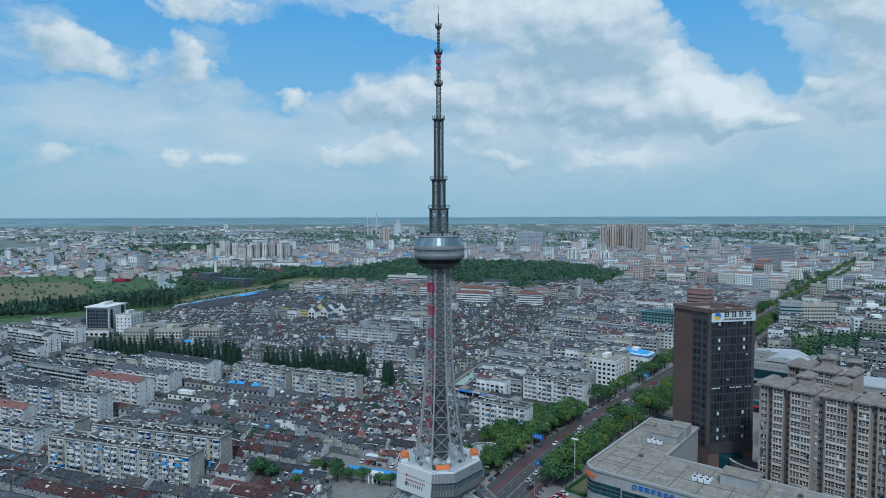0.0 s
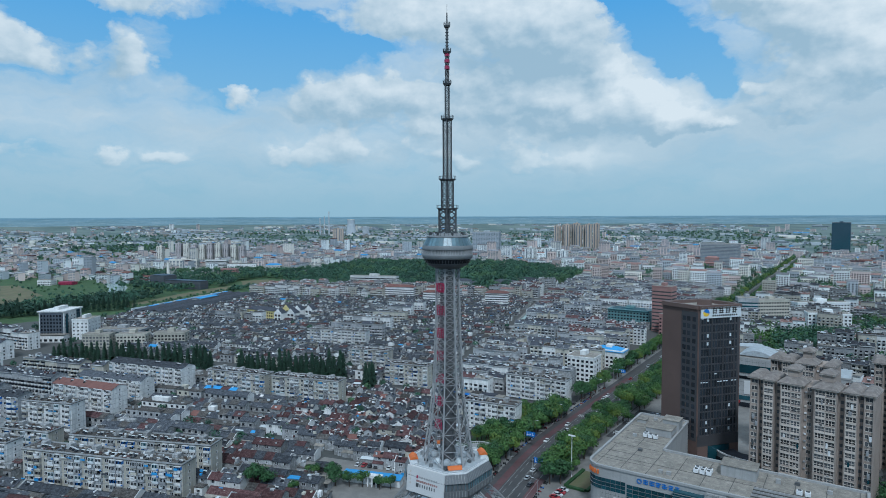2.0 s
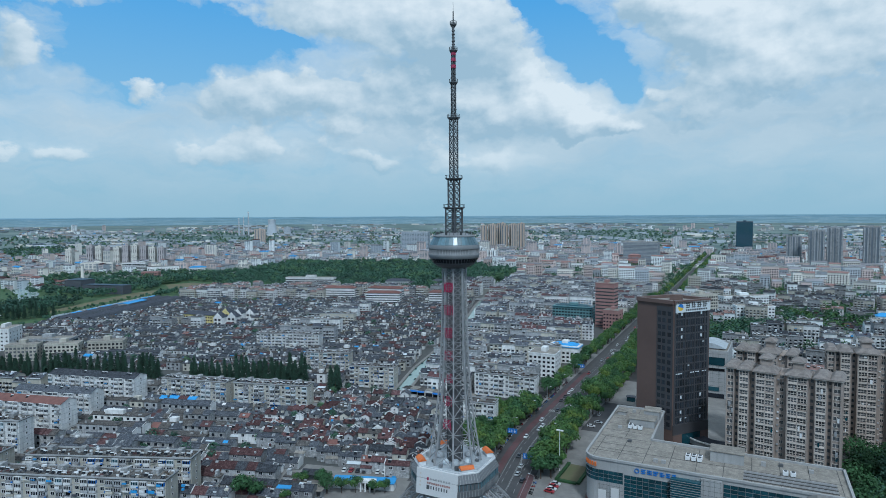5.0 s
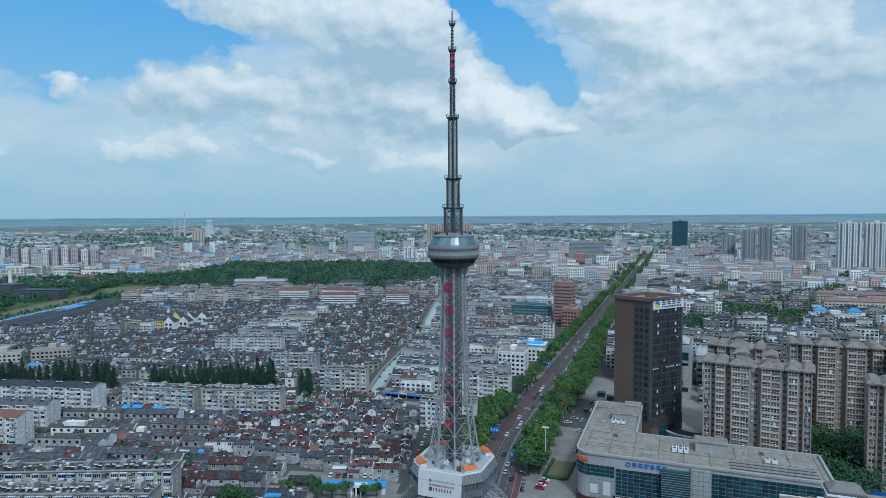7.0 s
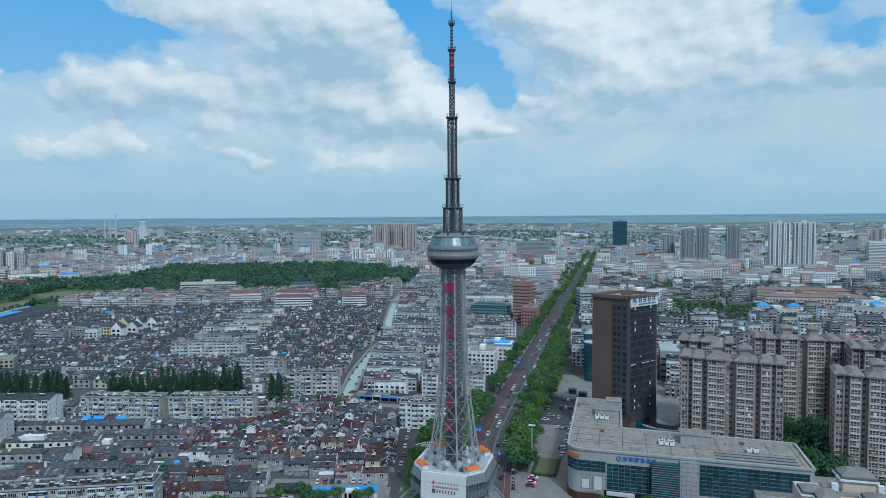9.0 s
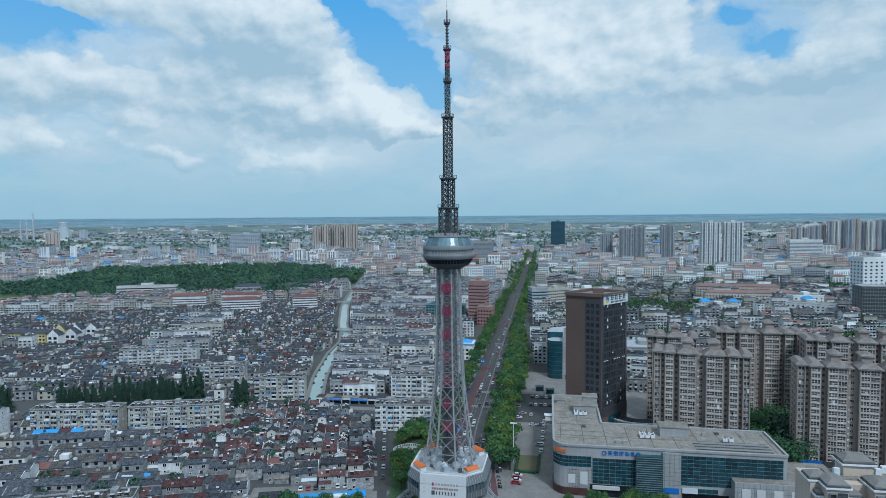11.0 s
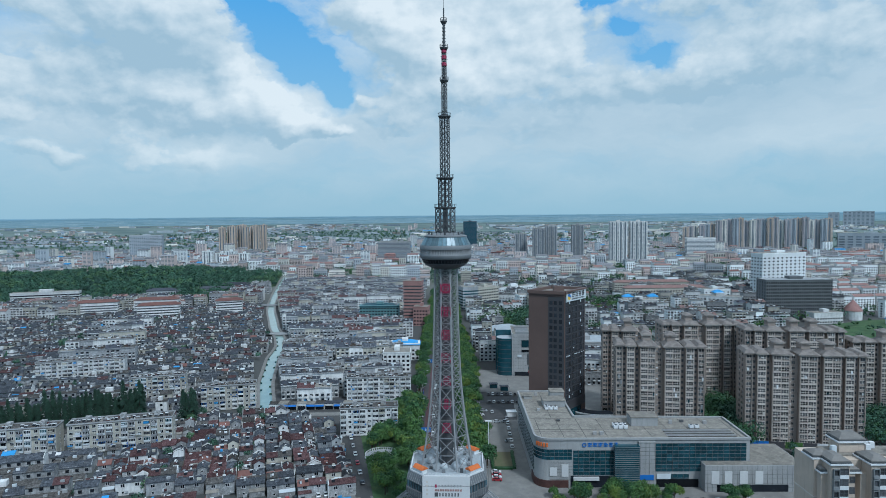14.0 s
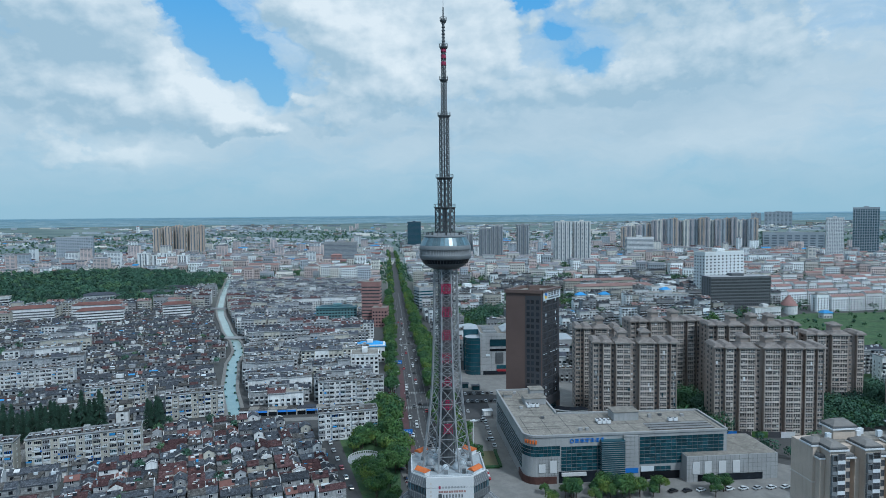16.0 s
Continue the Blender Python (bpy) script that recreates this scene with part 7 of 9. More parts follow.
def house(x, y, turn, w, d, storeys, r, label=""):
    wall, roof = r.choice(WALLS), r.choice(ROOFS)
    h = 2.8 * storeys + r.uniform(-0.2, 0.4)
    rise = d * r.uniform(0.22, 0.30)
    name = {"roof_grey": "grey tiled", "roof_maroon": "dark maroon", "roof_orange": "orange tiled", "roof_blue": "blue metal"}[roof]
    tone = {"wall_old": "stained", "wall_grey": "grey", "wall_white": "whitewashed", "wall_cream": "cream"}[wall]
    ob = base("house", x, y, 0, turn, label or f"{('low', 'two-storey', 'three-storey')[storeys - 1]} {tone} house with a {name} pitched roof", "house", "old town houses")
    gw, gr = Mesh(), Mesh()
    house_body(gw, gr, r, w, d, h, wall, roof, rise)
    if r.random() < 0.45:
        # lower lean-to at the front
        lw = r.uniform(0.35, 0.6) * w
        lx = r.choice((0, w - lw))
        gw.box(lx, lx + lw, -2.0, 0, 0, 2.6, wall)
        m = r.choice(("roof_grey", "roof_maroon", "roof_flat", "roof_flat", "sign_pale"))
        gr.solid([(lx - 0.15, -2.3, 2.55), (lx + lw + 0.15, -2.3, 2.55), (lx + lw + 0.15, 0, 3.05), (lx - 0.15, 0, 3.05), (lx - 0.15, -2.3, 2.43), (lx + lw + 0.15, -2.3, 2.43), (lx + lw + 0.15, 0, 2.93), (lx - 0.15, 0, 2.93)],
                 [(0, 1, 2, 3), (4, 5, 1, 0), (5, 6, 2, 1), (7, 4, 0, 3)], m)
    c1, s1 = math.cos(radians(turn)), math.sin(radians(turn))
    for _ in range(r.choice((3, 4, 5, 6, 7)) + int(w / 8)):
        # sheds, awnings and tanks about the house
        u, v = r.uniform(0.3, max(0.4, w - 1.8)), r.choice((r.uniform(-1.9, -0.4), r.uniform(0.3, d * 0.7)))
        zz = r.uniform(0, 2.0) if v < 0 else h + rise * (0.15 + 0.8 * min(v, d - v) / d)
        bits.set(spot(x + u * c1 - v * s1, y + u * s1 + v * c1, turn, zz))
        bits.box(0, r.uniform(0.3, 1.9), 0, r.uniform(0.3, 1.3), 0, r.uniform(0.2, 1.2), r.choice(("frame_white", "wall_white", "sign_pale", "wall_grey", "steel_dark", "concrete", "roof_maroon", "roof_orange" if r.random() < 0.3 else "wall_old", "roof_blue" if r.random() < 0.35 else "wall_cream")), True)
    gw.out("wall", ob)
    gr.out("roof", ob)
    n = max(1, int(w / 4.2))
    if turn > 90:
        piece("window", WIN_SMALL, ob, 0, d / 2, h - 1.9, -90)
        n = 0
    for k in range(storeys):
        for i in range(min(n, 5)):
            if not (k == 0 and i % 2):
                piece("window", WIN if (i + k) % 3 else WIN_SMALL, ob, (i + 0.5) * w / n, 0, 0.75 + k * 2.8)
    if r.random() < 0.4:
        ca, sa = math.cos(radians(turn)), math.sin(radians(turn))
        u, v = r.uniform(1.5, max(1.6, w - 1.5)), d * 0.28
        roof_heater(x + u * ca - v * sa, y + u * sa + v * ca, h + rise * 0.45, turn)
    return ob


def house_bulk(g, x, y, turn, w, d, storeys, r):
    g.set(spot(x, y, turn))
    h = 3.0 * storeys + r.uniform(-0.2, 0.6)
    rise = d * r.uniform(0.18, 0.27)
    wall = r.choice(WALLS)
    if r.random() < 0.22:
        g.box(0, w, 0, d, 0, h, wall)
        g.box(-0.2, w + 0.2, -0.2, d + 0.2, h, h + 0.35, "roof_felt", True)
        if r.random() < 0.5:
            g.box(w * 0.2, w * 0.55, d * 0.3, d * 0.8, h + 0.35, h + 2.6, wall)
    else:
        house_body(g, g, r, w, d, h, wall, r.choice(FAR_ROOFS) if r.random() > 0.012 else "roof_blue", rise)
    n = max(1, int(w / 3.6))
    for k in range(storeys):
        for i in range(n):
            xx = (i + 0.5) * w / n
            g.box(xx - 0.75, xx + 0.75, -0.06, 0.02, 0.9 + k * 3.0, 2.3 + k * 3.0, "glass_dark")
    for _ in range(r.choice((1, 2, 3, 3, 4))):
        # sheds, tanks and awnings on and before the roof
        xx, yy = r.uniform(0.5, max(0.6, w - 2.2)), r.uniform(-2.0, d * 0.7)
        zz = h + rise * 0.3 if yy > 0 else r.uniform(0, 2.2)
        g.box(xx, xx + r.uniform(0.5, 2.0), yy, yy + r.uniform(0.4, 1.5), zz, zz + r.uniform(0.4, 1.5), r.choice(("frame_white", "wall_white", "wall_grey", "concrete", "sign_pale", "steel_dark", "wall_old")))
    if r.random() < 0.08:
        g.box(w * 0.1, w * 0.4, d * 0.1, d * 0.45, h + rise * 0.4, h + rise * 0.62, r.choice(("roof_blue", "sign_pale", "roof_orange")), True)


def apart_bulk(g, x, y, turn, w, d, storeys, r, wall=None, roof=None, thin=False):
    """A walk-up block as one bulk; near ones change roof, height and skin from stair to stair."""
    g.set(spot(x, y, turn))
    wall = wall or r.choice(("wall_white", "wall_white", "wall_grey", "wall_cream", "wall_grey", "wall_old"))
    roof = roof or r.choice(("flat", "flat", "flat", "roof_grey", "roof_grey", "roof_maroon"))
    n = 1 if thin else max(1, round(w / r.uniform(9, 13)))
    for u in range(n):
        xa, xb = w * u / n, w * (u + 1) / n
        h = storeys * 2.85 + 0.5 + (0 if thin else r.choice((0, 0, 0, 0.35, -0.3, -2.85)))
        skin = wall if thin or r.random() < 0.7 else r.choice(("wall_white", "wall_grey", "wall_cream", "wall_old"))
        top = roof if thin or r.random() < 0.7 else r.choice(("flat", "roof_grey", "roof_slate"))
        g.box(xa, xb, 0, d, 0, h, skin)
        if top == "flat":
            g.box(xa - (0.3 if thin else 0.02), xb + (0.3 if thin else 0.02), -0.5, d + 0.3, h, h + 0.7, "concrete" if thin else r.choice(("wall_old", "wall_grey", "wall_old")), True)
            g.box(xa + 0.1, xb - 0.1, -0.1, d - 0.1, h + 0.7, h + 0.74, r.choice(("roof_flat", "roof_felt", "hazed_roof", "roof_flat")) if thin else r.choice(("roof_felt", "roof_felt", "roof_slate", "roof_flat")), True)
            for i in range(max(1, int((xb - xa) / 13))):
                xx = xa + 6 + i * 13
                if xx < xb - 2:
                    g.box(xx - 1.2, xx + 1.2, d * 0.5, d * 0.85, h + 0.74, h + 2.6, "wall_old")
        else:
            g.gable(xa, xb, 0, d, h, 2.3, 0.6, top)
            for xx in (xa + 0.005, xb - 0.005):
                g.face([(xx, 0, h), (xx, d / 2, h + 2.2), (xx, d, h)], skin)
            if not thin:
                g.box(xa + 0.1, xb - 0.1, -0.75, -0.5, h - 0.35, h + 0.1, r.choice(("wall_white", "wall_grey", "concrete")), True)
        facade(g, xa, 0, xb - xa, d, h, storey=2.85, bay=3.5 if thin else r.uniform(2.6, 3.2), balcony=r.choice((skin, "wall_white", "wall_grey", "frame_white")), thin=thin, ww=2.1 if thin else r.uniform(1.1, 1.7), wh=1.6 if thin else r.uniform(1.2, 1.5))
        if thin:
            continue
        base_z = h + (0.74 if top == "flat" else 0.6)
        for _ in range(int((xb - xa) * 0.75)):
            xx, yy = r.uniform(xa + 0.3, xb - 1.6), r.uniform(0.2, d - 1.6)
            zz = base_z if top == "flat" else h + 0.2 + 2.2 * (1 - abs(yy + 0.5 - d / 2) / (d / 2)) * 0.8
            g.box(xx, xx + r.uniform(0.4, 2.2), yy, yy + r.uniform(0.4, 1.6), zz, zz + r.uniform(0.3, 1.3), r.choice(("roof_felt", "wall_old", "steel_dark", "roof_felt", "roof_maroon", "wall_grey", "sign_pale", "frame_white", "bark")))
        for i in range(int((xb - xa) / 2.4)):
            if r.random() < 0.45:
                xx, yy = xa + 1.2 + i * 2.4 + r.uniform(-0.6, 0.6), r.uniform(1.0, d * 0.75)
                zz = base_z + (0 if top == "flat" else 0.3)
                g.box(xx - 0.9, xx + 0.9, yy, yy + 0.5, zz + 0.5, zz + 1.1, r.choice(("frame_white", "frame_white", "sign_pale")), True)
                g.box(xx - 0.8, xx + 0.8, yy - 1.0, yy, zz + 0.1, zz + 0.5, "glass_dark", True)
        for _ in range(int((xb - xa) * storeys * 0.06)):
            # awnings and drying frames before the upper windows
            xx, zz = r.uniform(xa + 0.3, xb - 1.8), 2.85 * r.randrange(1, storeys) + r.uniform(0.3, 2.2)
            g.box(xx, xx + r.uniform(0.6, 1.6), -1.6, -1.1, zz, zz + r.uniform(0.15, 0.6), r.choice(("frame_white", "sign_pale", "roof_blue", "steel_dark", "wall_white")), True)


block(-88, 565, 40, 0, 90, 0, 70)
block(-557, 205, 28, 0, 138, -2, 8)
block(-406, 268, 24.7, 0, 84, -2, 8)
block(-304, 293, 18, -5, 9, 0, 10)
hr = random.Random(21)
bits = Mesh()
made_houses = 0
# columns of houses between the lanes, south of the canal street
for col in range(9):
    y0 = 203.0
    while y0 < 301:
        x0 = -200.5 - 13.1 * col - 0.335 * (y0 - 208)
        deep = hr.uniform(4.6, 6.4)
        if taken(x0 + 6, y0 + 4, 1.0) or taken(x0 + 1, y0 + 5, 1.0) or taken(x0 + 11, y0 + 6, 1.0) or (col == 0 and y0 > 292):
            y0 += 6
            continue
        st = 2 if hr.random() < 0.28 or y0 < 206 else 1
        note = "two-storey whitewashed house with a dark roof facing the car park" if y0 < 206 and col < 4 else ""
        if hr.random() < 0.72 and y0 > 206:
            w1 = hr.uniform(5.6, 7.2)
            house(x0, y0 + hr.uniform(-0.3, 0.3), 18.5, w1, deep, st, hr, note)
            w2 = 11.3 - w1 - 0.3
            ca, sa = math.cos(radians(18.5)), math.sin(radians(18.5))
            house(x0 + (w1 + 0.3 + w2) * ca, y0 + (w1 + 0.3 + w2) * sa, 108.5, deep, w2, 1 if hr.random() < 0.6 else 2, hr)
            made_houses += 2
        else:
            house(x0, y0 + hr.uniform(-0.3, 0.3), 18.5, 11.4, deep, st, hr, note)
            made_houses += 1
        y0 += deep + hr.choice((0.5, 0.9, 2.4))
blocks_w = Mesh()
br = random.Random(3)
for x, y, turn, w, d, st, wall in ((-519.0, 147.1, 14.7, 76, 11, 5, "wall_grey"), (-534.0, 177.4, 17, 76, 10, 5, "wall_cream"), (-520.0, 115.0, 16, 66, 10, 5, "wall_grey"), (-612.8, 154.4, 13, 50, 10, 5, "wall_grey"), (-683.7, 174.9, 12, 72, 11, 6, "wall_white"), (-708.0, 205.5, 12, 70, 11, 6, "wall_white")):
    block(x, y, turn, 0, w, -2, d)
    apart_bulk(blocks_w, x, y, turn, w, d, st, br, wall, "flat" if wall == "wall_white" else "roof_grey")
for i in range(1, 6):
    x, y = -450.4 - 13.5 * i + (i % 2) * 6, 378.7 + 37 * i
    block(x, y, 19, 0, 56, -2, 12)
    apart_bulk(blocks_w, x, y, 19, 56 - i * 2, 10, 5, br, ("wall_cream", "wall_grey", "wall_white")[i % 3], "flat")
tagged(blocks_w.out("west_blocks"), "walk-up blocks further west", "apartment blocks", "", "stuff")
# rows further west and south
TERRACES = [(-600, 40), (-330, 10), (-205, 60), (-196, 166), (-215, 176), (-238, 186), (-240, 199), (-306, 203), (-336, 292), (-400, 258), (-560, 225)]
rest = Mesh()
ca, sa = math.cos(radians(19)), math.sin(radians(19))
spots = []
for row in range(38):
    v = -170 + row * 8.4
    u = -270.0 + hr.uniform(0, 10)
    while u < 130:
        wdt = hr.choice((9, 12, 16, 24, 32))
        x, y = -314 + u * ca - v * sa, 195 + u * sa + v * ca
        xe, ye = x + wdt * ca, y + wdt * sa
        if all(inside(a, b, TERRACES) for a, b in ((x, y), (xe, ye), (x - 6 * sa, y + 6 * ca))) and not any(taken(x + t * wdt * ca - 3 * sa, y + t * wdt * sa + 3 * ca, 4.2) for t in (0, 0.25, 0.5, 0.75, 1)):
            spots.append((x, y, wdt))
        u += wdt + hr.choice((0.5, 0.5, 2.5))
spots.sort(key=lambda s: math.hypot(s[0] + 60, s[1] + 30))
for x, y, wdt in spots:
    if made_houses < 300:
        house(x, y, 19 + hr.uniform(-1, 1), wdt, hr.uniform(6, 7.2), 2 if hr.random() < 0.35 else 1, hr, "long low terrace with a continuous dark tiled roof" if wdt > 20 else "")
        made_houses += 1
    else:
        house_bulk(rest, x, y, 19 + hr.uniform(-1, 1), wdt, hr.uniform(6, 7.2), 2 if hr.random() < 0.35 else 1, hr)
# small houses and sheds in the gaps between the rows
lots = [(x, y, wdt, 7.0) for x, y, wdt in spots]
gaps = random.Random(61)
for iv in range(-42, 38):
    for iu in range(-60, 30):
        u, v = iu * 4.6 + gaps.uniform(-1, 1), iv * 4.4 + gaps.uniform(-1, 1)
        x, y = -314 + u * ca - v * sa, 195 + u * sa + v * ca
        w2, d2 = gaps.uniform(3.2, 6.0), gaps.uniform(3.0, 4.6)
        ends = [(x, y), (x + w2 * ca, y + w2 * sa), (x - d2 * sa, y + d2 * ca), (x + w2 * ca - d2 * sa, y + w2 * sa + d2 * ca)]
        if not all(inside(a, b, TERRACES) for a, b in ends) or any(taken(a, b, 1.2) for a, b in ends):
            continue
        clash = False
        for lx, ly, lw, ld in lots:
            if abs(lx - x) > 40 or abs(ly - y) > 20:
                continue
            for a, b in ends:
                p, q = (a - lx) * ca + (b - ly) * sa, -(a - lx) * sa + (b - ly) * ca
                if -0.3 < p < lw + 0.3 and -0.3 < q < ld + 0.3:
                    clash = True
            p, q = (lx - x) * ca + (ly - y) * sa, -(lx - x) * sa + (ly - y) * ca
            if -0.3 < p < w2 + 0.3 and -0.3 < q < d2 + 0.3:
                clash = True
        if not clash:
            lots.append((x, y, w2, d2))
            house_bulk(rest, x, y, 19, w2, d2, 1, gaps)
tagged(rest.out("terrace_quarter"), "low tiled terraces between the blocks", "houses", "", "stuff")

FOREST = [(-850, 690), (-760, 725), (-625, 745), (-530, 752), (-478, 810), (-470, 1000), (-520, 1200), (-700, 1310), (-800, 1330), (-1120, 1190), (-1070, 960), (-910, 790)]


def district(name, outline, turn, seed, pitch_u, pitch_v, mix_apart, storeys, label, walls=None, roofs=None, gap=1.0, skip=0.0, where=None, thin=False, wild=4.0, every=2, wide=(12, 30)):
    """Fills an outline with rows of houses and blocks, joined into one object."""
    r = random.Random(seed)
    g = Mesh()
    xs, ys = [p[0] for p in outline], [p[1] for p in outline]
    cx, cy = (min(xs) + max(xs)) / 2, (min(ys) + max(ys)) / 2
    ca, sa = math.cos(radians(turn)), math.sin(radians(turn))
    reach = math.hypot(max(xs) - min(xs), max(ys) - min(ys)) / 2
    v = -reach
    while v < reach:
        u = -reach + r.uniform(0, 8)
        while u < reach:
            x, y = cx + u * ca - v * sa, cy + u * sa + v * ca
            cluster = noise.noise(Vector((x * 0.006, y * 0.006, seed))) * 0.5 + 0.5
            ap = cluster < mix_apart
            wdt = r.uniform(*wide) if ap else r.uniform(0.8, 1.7) * pitch_u
            d = r.uniform(8.5, 10) if ap else r.uniform(4.8, min(6.6, pitch_v - 0.6))
            xe, ye = x + wdt * ca, y + wdt * sa
            ok = all(inside(a, b, outline) for a, b in ((x, y), (xe, ye), (x - d * sa, y + d * ca), (xe - d * sa, ye + d * ca)))
            if ok and (inside(x, y, FOREST) or inside(xe, ye, FOREST)):
                ok = False
            if ok and where:
                ok = where(x, y) and where(xe, ye)
            if ok:
                for t in (0, 0.33, 0.66, 1):
                    px, py = x + t * wdt * ca - d / 2 * sa, y + t * wdt * sa + d / 2 * ca
                    if taken(px, py, 3.5) or abs(px - road_x(py)) < 25 or (305 < py < 1160 and abs(px - canal_x(py)) < 8.6):
                        ok = False
                        break
            if ok and r.random() >= skip:
                if ap:
                    # blocks need two row pitches
                    if int(round((v + reach) / pitch_v)) % every == 0:
                        apart_bulk(g, x, y, turn + r.uniform(-2, 2) + wild * noise.noise(Vector((x * 0.011, y * 0.011, seed + 5.0))), wdt, d, r.choice(storeys), r, walls and r.choice(walls), roofs and r.choice(roofs), thin)
                else:
                    house_bulk(g, x, y, turn + r.uniform(-1.5, 1.5), wdt, d, 2 if r.random() < 0.45 else 1, r)
            u += (wdt + (r.uniform(1.5, 4) if ap else gap + (2.0 if r.random() < 0.25 else 0))) if ok else 3.0
        v += pitch_v
    ob = g.out(name)
    return tagged(ob, label, "houses", "", "stuff")


district("old_town_quarter", [(-395, 305), (-240, 318), (-280, 440), (-390, 760), (-560, 770), (-770, 560), (-780, 400), (-700, 300), (-560, 262)], 16, 31, 8.0, 6.4, 0.31, (4, 5, 5), "dense old quarter of grey-roofed houses and low blocks", where=lambda x, y: x < canal_x(y), every=3, wide=(16, 38), gap=0.5)
district("canal_quarter", [(-300, 316), (-172, 318), (-178, 560), (-196, 1000), (-480, 1000), (-420, 760), (-340, 500)], 8, 32, 8.0, 6.0, 0.66, (4, 5, 5, 6), "crowded grey walk-up blocks between canal and avenue", walls=("wall_grey", "wall_old", "wall_white", "wall_cream", "wall_grey"), roofs=("flat", "roof_slate", "roof_grey", "flat", "roof_maroon", "flat"), where=lambda x, y: x > canal_x(y), gap=0.4, every=3, wide=(20, 44))
district("west_quarter", [(-560, 60), (-330, 40), (-300, 85), (-420, 100), (-560, 150), (-760, 200), (-760, 100)], 16, 33, 9, 8.0, 0.5, (4, 5, 6), "mixed quarter of low houses and pale blocks")
district("north_quarter", [(-560, 780), (-420, 770), (-425, 1000), (-470, 1000), (-520, 840)], 6, 34, 10, 10, 0.8, (5, 6), "pale walk-up blocks at the forest edge", walls=("wall_white", "wall_cream"), roofs=("flat", "roof_maroon"))
district("pink_roofed_quarter", [(-800, 560), (-620, 620), (-420, 770), (-560, 775), (-660, 770), (-820, 640)], 10, 35, 12, 11, 0.95, (5, 6), "pale blocks with dull red roofs", walls=("wall_cream", "wall_white"), roofs=("roof_pink", "roof_pink", "flat"))
district("east_quarter", [(-130, 440), (-60, 372), (60, 366), (110, 430), (130, 560), (285, 650), (280, 1000), (-165, 1000), (-150, 560)], 2, 36, 10, 9.0, 0.62, (3, 4, 5, 6, 6, 8), "mixed quarter of pale blocks and low houses east of the avenue", walls=("wall_white", "wall_grey", "far_white", "wall_cream", "far_white", "wall_old"), roofs=("flat", "flat", "flat", "roof_grey", "roof_pink"), wild=28.0, skip=0.26)
district("far_east_quarter", [(570, 640), (700, 780), (1180, 1500), (500, 1500), (300, 1020), (300, 920), (610, 910)], -4, 37, 14, 14, 1.2, (2, 3, 4, 5, 5, 6, 6, 9), "pale blocks on the far side of town, tinted as if sunlit", thin=True, walls=("far_white", "far_cream", "far_white", "far_pink"), roofs=("roof_orange", "flat", "hazed_roof", "flat", "roof_pink", "flat", "hazed_roof", "flat", "roof_pink"), skip=0.25, wild=40.0)
district("mid_north_quarter", [(-500, 1010), (300, 1010), (500, 1450), (-220, 1500), (-760, 1480), (-700, 1320), (-540, 1240)], 3, 38, 15, 14, 1.2, (2, 3, 4, 5, 6, 6, 7, 10), "pale blocks of the northern town", thin=True, walls=("far_white", "far_cream", "far_pink", "hazed_grey", "far_white"), roofs=("roof_pink", "hazed_roof", "flat", "hazed_roof", "flat", "roof_pink", "flat", "hazed_roof"), skip=0.30, wild=36.0)
district("red_roofed_estate", [(275, 655), (560, 640), (600, 900), (290, 900)], 8, 40, 14, 27, 1.2, (6, 6, 7), "white apartment rows with dull red roofs", thin=True, walls=("wall_white", "far_white"), roofs=("roof_pink", "flat", "roof_pink"))
district("south_east_quarter", [(130, 180), (420, 200), (430, 420), (140, 425)], -4, 39, 14, 12, 0.6, (5, 6), "pale blocks beside green ground", skip=0.35)


